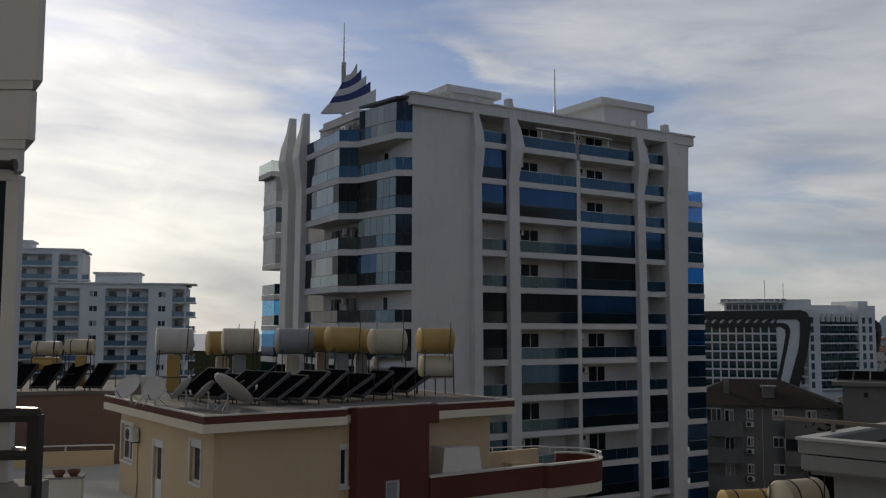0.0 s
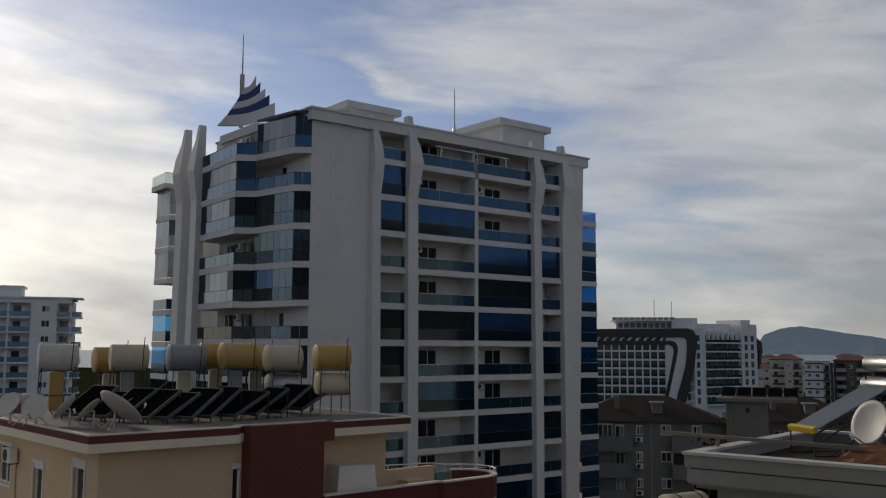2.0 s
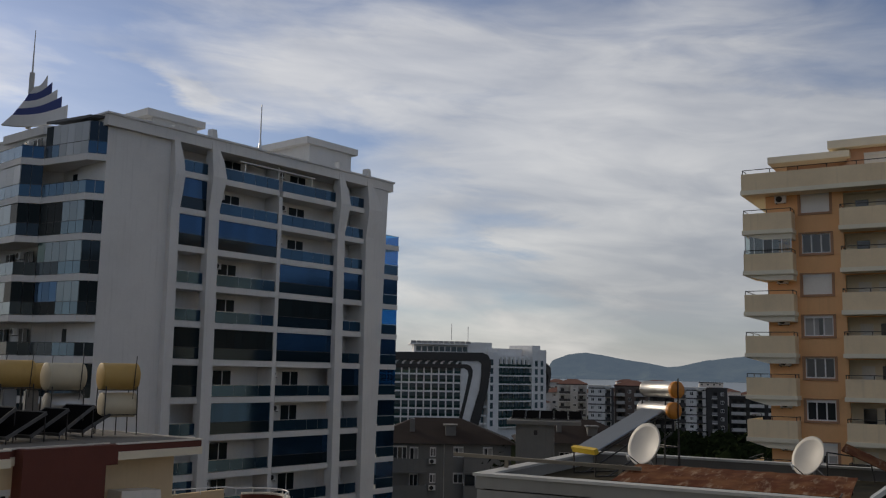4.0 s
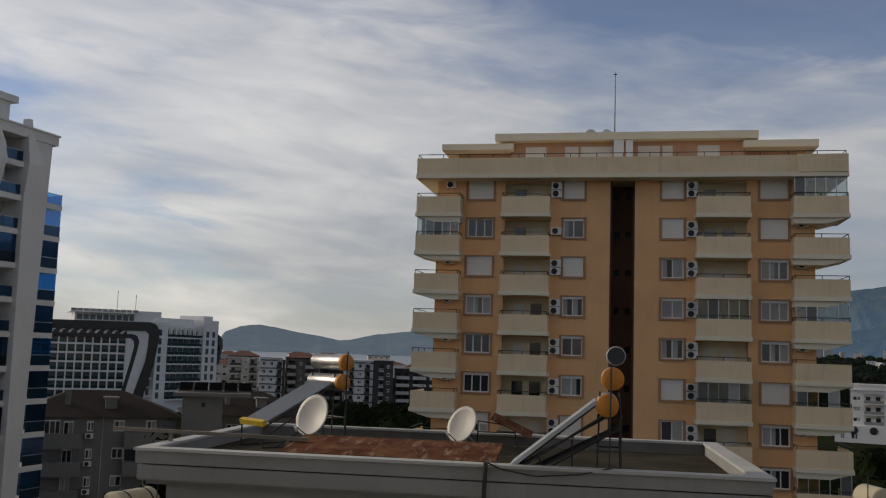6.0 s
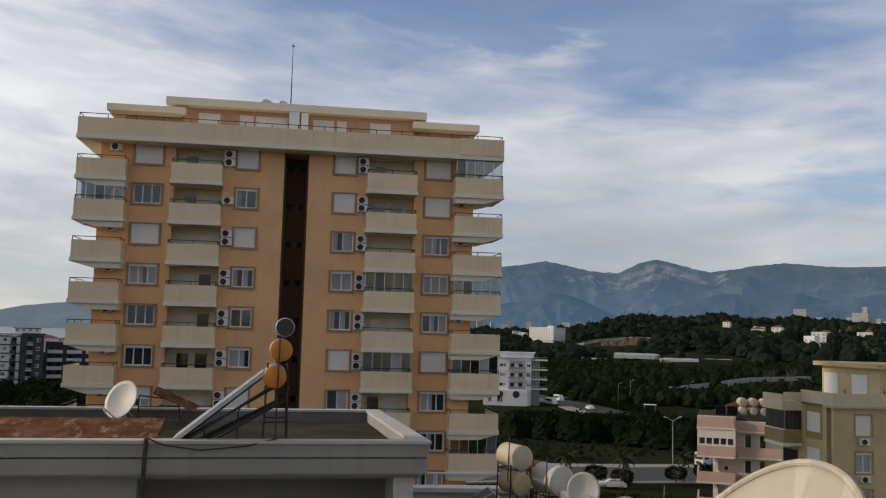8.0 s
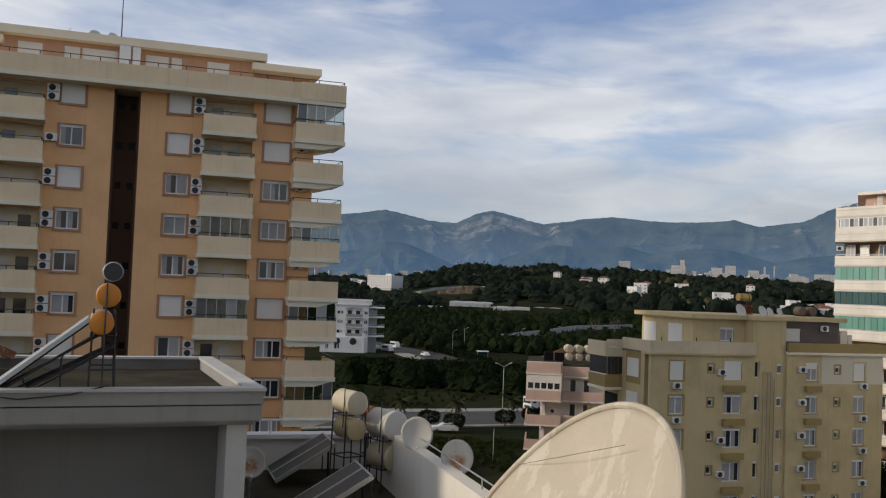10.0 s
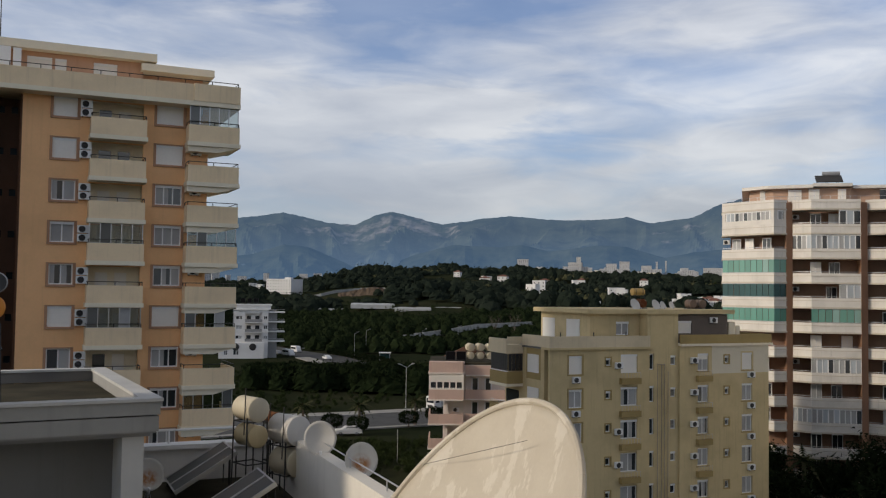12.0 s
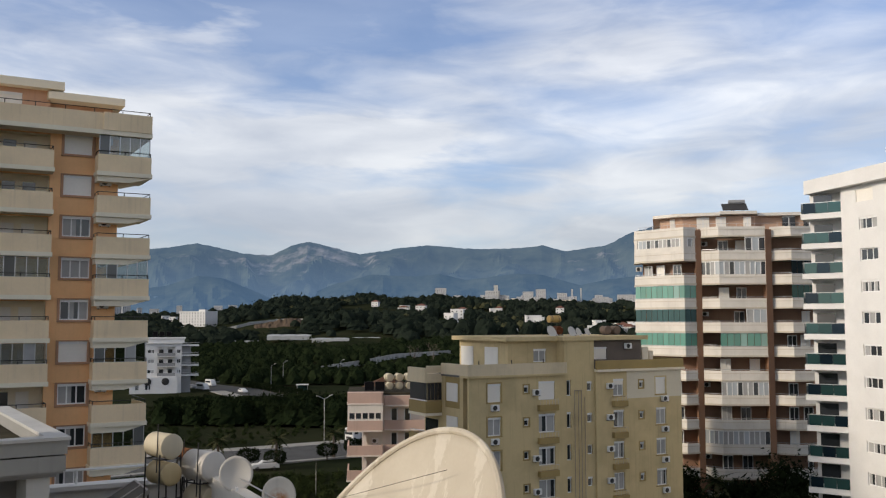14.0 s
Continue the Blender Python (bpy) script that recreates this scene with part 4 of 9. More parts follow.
def cr(u, v, z):
    p = pose(CRX, CRY, 0, 0, 0, CRR) @ Vector((u, v, z))
    return (p.x * CRS, p.y * CRS, EYE + (p.z - EYE) * CRS)


def cream_house():
    b = thing("cream_house", "cream rendered house with maroon block, red-edged flat roof and terrace", "building", (CRX * CRS, CRY * CRS, EYE * (1 - CRS)), CRR)
    b.scale = (CRS, CRS, CRS)
    # front (v = 0.6) and left side (u = 0.6) walls with their openings
    bm = bmesh.new()
    holed(bm, 0.6, 5.7, -5.3, 20.66, 0.6, 0.85, [(5.32, 5.68, 18.4, 19.9)])
    part("wall", bm, BUTTER, b)
    holes = [(8.5, 10.1, 18.6, 20.1), (4.85, 5.85, 17.0, 19.75), (0.9, 1.9, 19.0 - 0.25, 20.15)]
    bm = bmesh.new()
    holed(bm, 0.0, 10.2, -5.3, 20.66, 0, 0.25, holes)
    bmesh.ops.transform(bm, matrix=Matrix.Translation((0.6, 0.85, 0)) @ Matrix(((0, 1, 0, 0), (1, 0, 0, 0), (0, 0, 1, 0), (0, 0, 0, 1))), verts=bm.verts)
    bmesh.ops.reverse_faces(bm, faces=bm.faces)
    part("wall", bm, BUTTER, b)
    wm = Matrix.Translation((0.6, 11.85, 0)) @ pose(0, 0, 0, 0, 0, -90)
    for a, c, z0, z1 in holes:
        window(b, 11.0 - c, 11.0 - a, z0, z1, 0.0, 2 if c - a > 1.2 else 1, 0, 0.5, m=wm, deep=0.1)
        for u0, u1, s0, s1 in ((11.0 - c - 0.1, 11.0 - c, z0, z1 + 0.1), (11.0 - a, 11.0 - a + 0.1, z0, z1 + 0.1), (11.0 - c, 11.0 - a, z1, z1 + 0.1), (11.0 - c - 0.1, 11.0 - a + 0.1, z0 - 0.1, z0)):
            bx("surround", b, FRAME_WHITE, u0, u1, -0.03, -0.002, s0, s1, m=wm)
    bx("door_panel", b, FRAME_WHITE, 5.24, 6.06, 0.05, 0.12, 17.02, 18.35, "white lower door panel", m=wm)
    bx("sill", b, FRAME_WHITE, 5.28, 5.72, 0.5, 0.598, 18.3, 18.4)
    bm = bmesh.new()
    run = [wm @ Vector(p) for p in ((3.25, -0.03, 19.6), (3.22, -0.03, 18.6), (3.32, -0.03, 18.1), (3.2, -0.03, 17.2))]
    for p, q in zip(run, run[1:]):
        tube(bm, p, q, 0.02, 6)
    part("hose", bm, YELLOW_DARK, b, "thin ochre drain hose")
    ac_unit(b, 11.0 - 8.3, 0.0, 19.55, m=wm)
    window(b, 5.32, 5.68, 18.4, 19.9, 0.6, 1, 0, 0.0, deep=0.08)
    bm = bmesh.new()
    box(bm, 1.0, 12.4, 1.4, 10.9, -5.3, 20.64)
    part("core", bm, BUTTER, b)
    # maroon block
    bm = bmesh.new()
    holed(bm, 5.7, 8.79, -5.3, 21.2, 0.0, 0.3, [(6.9, 7.55, 16.8, 18.55)])
    box(bm, 8.79, 9.25, 0.0, 0.5, 20.5, 21.2)
    part("maroon_wall", bm, MAROON, b, "dark maroon rendered block")
    window(b, 6.9, 7.55, 16.8, 18.55, 0.0, 1, 0, 0.3, deep=0.1)
    bm = bmesh.new()
    box(bm, 5.7, 5.95, 0.3, 1.0, -5.3, 21.2)
    box(bm, 8.55, 8.79, 0.3, 1.3, -5.3, 21.2)
    part("maroon_wall", bm, MAROON, b)
    # recessed cream wall right of it
    bm = bmesh.new()
    holed(bm, 8.79, 12.6, -5.3, 20.66, 1.2, 1.45, [])
    box(bm, 12.35, 12.6, 1.45, 10.9, -5.3, 20.66)
    part("wall", bm, BUTTER, b)
    # roof slab with red edge
    plan = [(0, 0), (5.3, 0), (5.3, 0.5), (8.85, 0.5), (9.25, 0.02), (13.0, 0.02), (13.0, 11.4), (0, 11.6)]
    bm = bmesh.new()
    prism(bm, plan, 20.65, 20.94)
    part("roof_slab", bm, CREAM_PALE, b)
    bm = bmesh.new()
    prism(bm, [(x + (0.03 if x < 1 else -0.03), y + (0.03 if y < 1 else -0.03)) for x, y in plan], 20.94, 21.18)
    part("roof_edge", bm, MAROON, b, "red-brown roof edge band")
    bm = bmesh.new()
    box(bm, 0.15, 12.9, 0.55, 11.3, 21.18, 21.2)
    part("roof_surface", bm, CONCRETE, b)
    for x0, x1, y0, y1 in ((0.0, 5.3, 0.0, 0.12), (0.0, 0.12, 0.12, 11.55), (5.3, 9.2, 0.45, 0.56), (9.2, 13.0, 0.0, 0.12), (12.88, 13.0, 0.12, 11.35)):
        bx("coping", b, WHITE_WARM, x0, x1, y0, y1, 21.185, 21.24)
    # terrace parapet, maroon with white coping and rails, rounded at its end
    pts = [(8.8, -0.05), (14.4, -0.05), (14.5, -0.25), (16.6, -0.25)]
    for i in range(9):
        a = radians(-90 + 20 * i)
        pts.append((16.9 + 1.5 * math.cos(a), 1.25 + 1.5 * math.sin(a)))
    inner = [(x - (0.0 if i < 4 else 0.2 * math.cos(radians(-90 + 20 * (i - 4)))), y + 0.22 if i < 4 else y - 0.2 * math.sin(radians(-90 + 20 * (i - 4)))) for i, (x, y) in enumerate(pts)]
    for nm, mat, z0, z1, g in (("terrace_parapet", MAROON, 17.6, 18.5, 0.0), ("terrace_coping", WHITE_WARM, 18.5, 18.57, 0.05), ("terrace_base", CREAM_PALE, 17.15, 17.6, -0.04)):
        bm = bmesh.new()
        o = [(x, y - g) for x, y in pts]
        lo = [bm.verts.new((x, y, z0)) for x, y in o + inner[::-1]]
        hi = [bm.verts.new((x, y, z1)) for x, y in o + inner[::-1]]
        n, k = len(o), len(lo)
        for i in range(n - 1):
            bm.faces.new((hi[i], hi[i + 1], hi[k - 2 - i], hi[k - 1 - i]))
            bm.faces.new((lo[i + 1], lo[i], lo[k - 1 - i], lo[k - 2 - i]))
        for i in range(k):
            bm.faces.new((lo[i], lo[(i + 1) % k], hi[(i + 1) % k], hi[i]))
        part(nm, bm, mat, b)
    bm = bmesh.new()
    prism(bm, [(8.8, 0.0), (16.8, 0.0), (18.2, 1.2), (16.8, 2.6), (15.5, 7.0), (8.8, 7.0)], 17.0, 17.3)
    part("terrace_floor", bm, CONCRETE, b)
    bm = bmesh.new()
    prism(bm, [(8.8, 0.4), (16.0, 0.4), (17.0, 1.2), (16.0, 6.5), (8.8, 7.0)], -5.3, 17.0)
    part("lower_wall", bm, BUTTER, b)
    bm = bmesh.new()
    box(bm, 12.6, 16.6, 2.8, 3.0, 17.3, 18.75)
    box(bm, 14.6, 15.6, 2.2, 2.8, 17.3, 18.3)
    part("terrace_wall", bm, BUTTER, b)
    rail(b, [(12.7, 2.85, 18.75), (16.6, 2.8, 18.6)] + [(16.9 + 1.45 * math.cos(radians(a)), 1.25 + 1.45 * math.sin(radians(a)), 18.5) for a in (80, 50, 20, -10, -40, -70)], 0.25, FRAME_WHITE, 1.2, 0.03, name="terrace_rail")
    return b


cream_house()

# white sheet-covered box on the terrace
t = thing("covered_furniture", "white sheet draped over furniture on the terrace", "cover", cr(9.5, 0.3, 17.3), CRR)
t.scale = (CRS, CRS, CRS)
bm = bmesh.new()
v = box(bm, 0, 2.2, 0, 0.85, 0, 2.1)
for w in v[4:]:
    w.co.x += 0.25 * (1 - w.co.x)
    w.co.z += 0.25 * math.sin(w.co.x * 1.6)
bmesh.ops.subdivide_edges(bm, edges=list(bm.edges), cuts=5, use_grid_fill=True)
for w in bm.verts:
    w.co.y += 0.05 * math.sin(w.co.x * 7) * (w.co.z / 2.1)
part("sheet", bm, SHUTTER, t)


ROOFZ = 21.704
for x, y, z, mat, up, low in ((-9.25, 32.2, 23.61, TANK_WHITE, TANK_YELLOW, None), (-8.1, 34.6, 23.5, TANK_YELLOW, TANK_CREAM, None), (-7.09, 32.74, 23.6, TANK_CREAM, TANK_GREY, None), (-5.26, 33.08, 23.6, TANK_GREY, TANK_CREAM, None),
                              (-4.35, 34.2, 23.66, TANK_YELLOW, TANK_CREAM, None), (-3.48, 33.0, 23.66, TANK_YELLOW, TANK_GREY, None), (-3.0, 35.0, 23.58, TANK_YELLOW, TANK_GREY, None), (-1.96, 33.2, 23.59, TANK_CREAM, None, ALU), (-0.26, 33.3, 23.62, TANK_YELLOW, None, TANK_CREAM)):
    r = 0.44
    tone = {"white": "chalky white", "yellow": "faded yellow", "cream": "cream painted", "grey": "dull grey"}[mat.name.split("_")[0]]
    water_tank((x, y, ROOFZ), 24 + 6 * math.sin(x * 3), mat, r, 1.2, z - r - ROOFZ, tone + " water tank on a thin steel stand on the roof", second=low, upright=up, straps=False)
for x, y in [(-8.14, 30.12), (-7.38, 29.41), (-6.74, 29.15), (-6.05, 28.8), (-5.4, 28.66), (-4.79, 28.85), (-4.19, 29.25), (-3.56, 29.67), (-2.9, 30.34), (-2.25, 31.29), (-1.55, 32.57), (-6.6, 33.6), (-4.8, 33.8)]:
    collector((x, y, ROOFZ), -40 + 6 * math.sin(x * 9), 1.15 + 0.12 * math.sin(x * 5), 1.55, 29 + 4 * math.sin(x * 13), edge=COLLECTOR_EDGE)
for x, y, d, aim, el, lab in ((-9.64, 28.83, 0.85, 245, 40, "weathered pale satellite dish seen from the back"), (-8.96, 28.64, 0.8, 60, 30, "pale satellite dish with a dark centre mount"), (-8.64, 28.14, 0.75, 262, 30, "round pale grey satellite dish on a short mast"),
                              (-7.77, 28.10, 0.8, 175, 38, "narrow satellite dish turned edge-on"), (-6.09, 27.01, 1.3, 45, 48, "large oval satellite dish on a tripod"), (-6.87, 27.19, 0.7, 172, 42, "pale satellite dish turned edge-on")):
    dish((x, y, ROOFZ), aim, el, d, 0.5, lab)


# ---- brown house at the far side of the terrace ----
b = thing("brown_house", "brown rendered house with flat roof behind a pale terrace", "building", (-24.6, 38.2), 14.0)
bm = bmesh.new()
box(bm, 0, 11.2, 0, 9, 0, 21.2)
part("wall", bm, plaster("dull_brown_render", (0.23, 0.145, 0.11), stain=0.12), b)
bm = bmesh.new()
box(bm, -0.1, 11.3, -0.1, 9.1, 21.2, 21.35)
part("coping", bm, CONCRETE, b)
b = thing("terrace", "pale tiled terrace with yellow parapet and white rail", "terrace", (-17.6, 37.2), 14.0)
bm = bmesh.new()
box(bm, -3, 6.2, -13, 0.4, 18.2, 18.5)
part("floor", bm, GREYPALE, b)
bm = bmesh.new()
box(bm, -3, 4.4, 0.0, 0.2, 18.5, 19.1)
part("parapet", bm, BUTTER, b)
bm = bmesh.new()
box(bm, -3, 6.0, -12.9, 0.2, 0, 18.2)
part("wall_below", bm, BUTTER, b)
rail(b, [(-3, 0.1, 19.1), (4.4, 0.1, 19.1)], 0.22, FRAME_WHITE, 2.0, 0.035)
for x, y in ((-18.3, 39.9), (-17.2, 40.0), (-16.1, 40.1), (-15.0, 40.2)):
    collector((x, y, 21.35), -12, 0.9, 1.5, 40)
water_tank((-17.5, 41.3, 21.35), 8, TANK_CREAM, 0.31, 1.2, 1.5, "cream water tank above a yellow one", second=TANK_YELLOW)
water_tank((-15.9, 41.0, 21.35), 8, TANK_CREAM, 0.33, 1.2, 1.55, "cream water tank on a tall steel stand", upright=TANK_YELLOW)

b = thing("plinth", "low white plinth block on the terrace", "plinth", (-12.5, 29.7, 18.5), 14)
bx("block", b, WHITE_WARM, 0, 1.1, 0, 0.6, 0, 0.78)
bx("cap", b, PAVING, -0.05, 1.15, -0.05, 0.65, 0.78, 0.84)
TERRACOTTA = plaster("terracotta", (0.20, 0.09, 0.05), stain=0.3)
for x, y, r in ((-12.15, 29.95, 0.2), (-11.75, 30.15, 0.2)):
    t = thing("flower_pot", "brown terracotta bowl on the plinth", "pot", (x, y, 19.34), 0, "flower pots")
    bm = bmesh.new()
    lathe(bm, [(r * 0.55, 0), (r * 0.9, 0.12), (r, 0.2), (r * 0.92, 0.2), (r * 0.8, 0.14)], 18)
    part("bowl", bm, TERRACOTTA, t)

# ---- the camera's own house: wall end, balcony rail ----
b = thing("wall_own_house", "grey-white stepped balcony wall of the house", "wall", kind="structure")
for x1, z0, z1, y0, nm in ((-2.43, 25.5, 28.5, 5.5, "upper_beam"), (-2.47, 25.14, 25.44, 5.52, "middle_beam"), (-2.54, 24.95, 25.12, 5.54, "lower_beam")):
    bm = bmesh.new()
    prism(bm, [(-6.0, y0), (x1 - 0.03, y0), (x1, y0 + 0.03), (x1 - 0.35, y0 + 0.6), (-6.0, y0 + 0.6)], z0, z1)
    prism(bm, [(-6.0, y0 + 0.01), (x1 - 0.05, y0 + 0.01), (x1 - 0.4, y0 + 0.58), (-6.0, y0 + 0.58)], z0 - 0.055, z0)
    part(nm, bm, WHITE_FAR, b)
bm = bmesh.new()
box(bm, -2.64, -2.56, 5.56, 5.64, 20.0, 24.93)
part("post", bm, WHITE_FAR, b)
bm = bmesh.new()
box(bm, -4.5, -2.645, 5.58, 5.6, 23.5, 24.93)
part("dark_pane", bm, NAVYGLASS, b)
bm = bmesh.new()
tube(bm, (-6.0, 5.35, 25.0), (-2.56, 5.45, 24.97), 0.028, 10)
tube(bm, (-2.56, 5.45, 24.97), (-2.535, 5.451, 24.97), 0.036, 10)
part("awning_tube", bm, METAL_DARK, b)
b = thing("balcony_railing", "dark metal balcony railing with rounded handrail", "railing")
bm = bmesh.new()
tube(bm, (-4.2, 5.3, 23.47), (-2.36, 5.5, 23.5), 0.04, 10)
part("handrail", bm, METAL_DARK, b)
bm = bmesh.new()
tube(bm, (-4.2, 5.3, 23.25), (-2.4, 5.5, 23.27), 0.03, 10)
part("lower_bar", bm, METAL_DARK, b)
bm = bmesh.new()
box(bm, -2.41, -2.34, 5.46, 5.53, 22.98, 23.5)
part("post", bm, METAL_DARK, b)
# added bright bars that stand in for wet highlights on the dark rail
bm = bmesh.new()
tube(bm, (-4.0, 6.6, 23.47), (-2.38, 5.53, 23.52), 0.022, 8)
tube(bm, (-4.0, 6.6, 23.25), (-2.42, 5.53, 23.29), 0.018, 8)
part("return_rail", bm, ALU, b, "bright bars standing in for highlights on the dark railing")
b = thing("balcony_floor", "pale stone balcony ledge", "ledge", kind="structure")
bm = bmesh.new()
box(bm, -5.0, -2.37, 5.42, 5.7, 22.96, 23.1)
part("ledge", bm, PAVING, b)
bm = bmesh.new()
box(bm, -5.0, -2.5, 5.45, 5.68, 20.0, 22.96)
part("wall_under", bm, GREYWALL, b)


# ---- grey flat roof with solar heaters ----
GX, GY, GR = 16.59, 10.39, -46.5


def gr(u, v, z=21.2):
    p = pose(GX, GY, 0, 0, 0, GR) @ Vector((u, v, z))
    return (p.x, p.y, p.z)


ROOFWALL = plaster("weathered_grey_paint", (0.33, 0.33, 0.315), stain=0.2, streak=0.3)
COPING = plaster("weathered_white_coping", (0.58, 0.58, 0.56), stain=0.25, streak=0.2)
b = thing("grey_roof_house", "pale grey house with a parapet round its dark flat roof", "building", (GX, GY), GR)
bm = bmesh.new()
for x0, x1, y0, y1 in ((-13.15, 0, 0.0, 0.3), (-13.15, -12.9, 0.3, 7.4), (-0.32, 0, 0.3, 7.4)):
    box(bm, x0, x1, y0, y1, 21.43, 21.7)
bmesh.ops.remove_doubles(bm, verts=bm.verts, dist=0.001)
part("parapet", bm, ROOFWALL, b)
bm = bmesh.new()
# darker concrete here holds both dirt and the shade of the inner face
bx("back_parapet", b, CONCRETE, -13.15, 0, 7.401, 7.65, 21.43, 21.7, "back parapet darkened by dirt and by shade in its colour")
for x0, x1, y0, y1 in ((-13.2, 0.05, -0.05, 0.34), (-13.2, -12.86, 0.34, 7.36), (-0.36, 0.05, 0.34, 7.36), (-13.2, 0.05, 7.36, 7.7)):
    bx("coping", b, COPING, x0, x1, y0, y1, 21.7, 21.76)
bm = bmesh.new()
box(bm, -12.88, -0.33, 0.31, 7.38, 21.1, 21.43)
part("roof_slab", bm, ROOF_DARK, b)
bm = bmesh.new()
box(bm, -13.1, -0.06, 0.06, 7.58, 21.06, 21.1)
part("groove", bm, GREYWALL, b)
bm = bmesh.new()
for x0, x1, y0, y1 in ((-13.12, -0.02, 0.02, 0.3), (-13.12, -12.9, 0.3, 7.4), (-0.32, -0.02, 0.3, 7.4), (-13.12, -0.02, 7.4, 7.62)):
    box(bm, x0, x1, y0, y1, 21.1, 21.4)
bmesh.ops.remove_doubles(bm, verts=bm.verts, dist=0.001)
part("band", bm, ROOFWALL, b)
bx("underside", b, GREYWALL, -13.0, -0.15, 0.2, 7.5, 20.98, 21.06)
bx("wall", b, ROOFWALL, -12.6, -5.8, 0.4, 1.6, 0, 20.98)
# recess walls darker than the front wall: recess shade put into the colour
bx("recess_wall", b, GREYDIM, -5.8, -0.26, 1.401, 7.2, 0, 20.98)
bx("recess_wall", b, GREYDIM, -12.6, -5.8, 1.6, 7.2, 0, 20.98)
bm = bmesh.new()
box(bm, -0.67, -0.25, 0.3, 1.4, 0, 20.98)
part("corner_post", bm, COPING, b)

b = thing("rusty_sheet", "rust-brown corrugated metal sheet lying on the roof", "metal sheet", gr(-10.3, 0.9, 21.55), GR)
bm = bmesh.new()
n = 60
top = [[bm.verts.new((4.8 * i / n, y, 0.16 + z + 0.007 * math.sin(i * 1.05))) for i in range(n + 1)] for y, z in ((0, 0.0), (1.0, 0.12), (2.1, 0.2))]
bot = [[bm.verts.new((v.co.x, v.co.y, v.co.z - 0.012)) for v in row] for row in top]
for a, c in zip(top, top[1:]):
    for i in range(n):
        bm.faces.new((a[i], a[i + 1], c[i + 1], c[i]))
for a, c in zip(bot, bot[1:]):
    for i in range(n):
        bm.faces.new((c[i], c[i + 1], a[i + 1], a[i]))
for i in range(n):
    bm.faces.new((bot[0][i], bot[0][i + 1], top[0][i + 1], top[0][i]))
part("sheet", bm, RUST, b)
bm = bmesh.new()
box(bm, 0.1, 4.7, 0.02, 0.1, 0, 0.12)
box(bm, 0.1, 4.7, 1.9, 1.98, 0, 0.32)
part("batten", bm, ROOFTILE, b)


TUBES = plaster("evacuated_tubes", (0.42, 0.45, 0.48), rough=0.35, stain=0.1, metal=0.6)


def solar_heater(at, rot, tubes, label, ln=2.0, w=1.3, foot=2.9, top=1.85, tank_r=0.27, lift=0.0, reach=0.0):
    """Thermosiphon heater: sloping collector, two stacked tanks with orange ends on a frame. Local +y runs up the slope."""
    t = thing("solar_water_heater", label, "solar heater", at, rot, "solar heaters")
    m = Matrix.Translation((0, -foot, 0.22 + lift))
    rise = math.degrees(math.atan2(top - 0.3 + reach, foot - 0.1))
    ln = math.hypot(top - 0.3 + reach, foot - 0.1)
    m = m @ pose(0, 0, 0, rise, 0, 0)
    if tubes:
        for i in range(12):
            x = -w / 2 + 0.06 + (w - 0.12) * i / 11
            bm = bmesh.new()
            tube(bm, m @ Vector((x, 0.08, 0.06)), m @ Vector((x, ln, 0.06)), 0.043, 8)
            part("glass_tube", bm, TUBES, t)
        bm = bmesh.new()
        box(bm, -w / 2 - 0.03, w / 2 + 0.03, -0.02, 0.1, 0.0, 0.14, m)
        part("foot_bar", bm, YELLOWPAINT, t, "yellow plastic foot bar")
    else:
        for s in (-0.38, 0.38):
            bm = bmesh.new()
            box(bm, s - 0.33, s + 0.33, 0, ln * 0.92, 0.0, 0.08, m)
            part("collector", bm, FROSTED, t, "pale glazed collector plate")
    bm = bmesh.new()
    for x in (-w / 2, w / 2):
        tube(bm, m @ Vector((x, 0, -0.02)), m @ Vector((x, ln, -0.02)), 0.022, 6)
        tube(bm, (x, -foot * 0.85, 0), (x, 0, top * 0.75), 0.02, 6)
        for y in (-0.25, 0.25):
            tube(bm, (x, y, 0), (x, y * 0.8, top + 0.5), 0.022, 6)
        tube(bm, (x, -foot, 0), (x, -foot, 0.25 + lift), 0.022, 6)
        tube(bm, (x, -foot, 0.02), (x, 0.25, 0.02), 0.018, 6)
        for z in (top * 0.5, top):
            tube(bm, (x, -0.25, z), (x, 0.25, z), 0.018, 6)
    for z in (top * 0.5, top):
        for y in (-0.24, 0.24):
            tube(bm, (-w / 2, y, z), (w / 2, y, z), 0.018, 6)
    part("frame", bm, METAL_DARK, t)
    for z, nm in ((top + 0.26, "lower_tank"), (top + 0.80, "upper_tank")):
        d = drum(nm, t, ALU, tank_r, 1.35, TANK_ORANGE)
        d.location = (0, 0.05 if z > top + 0.4 else -0.05, z)
    bm = bmesh.new()
    tube(bm, (0.75, 0.0, 0), (0.75, 0.02, top + 1.1), 0.018, 6)
    part("pipe", bm, METAL_DARK, t)
    return t


solar_heater((13.68, 22.2, 21.43), -84, True, "solar heater with silver tubes and orange-ended tanks", foot=2.4, top=1.4, w=1.0, tank_r=0.215, lift=0.33)
h2 = solar_heater((15.05, 13.25, 21.43), -138, False, "solar heater with pale plates and orange-ended tanks", foot=2.0, top=1.33, w=1.0, tank_r=0.228, reach=0.5)
bm = bmesh.new()
lathe(bm, [(0.19, -0.2), (0.205, -0.18), (0.205, 0.5), (0.18, 0.55)], 20, Matrix.Translation((-0.3, 0.12, 2.6)) @ pose(0, 0, 0, 0, 90, 0))
part("spare_tank", bm, TANK_GREY, h2, "dull grey tank behind")
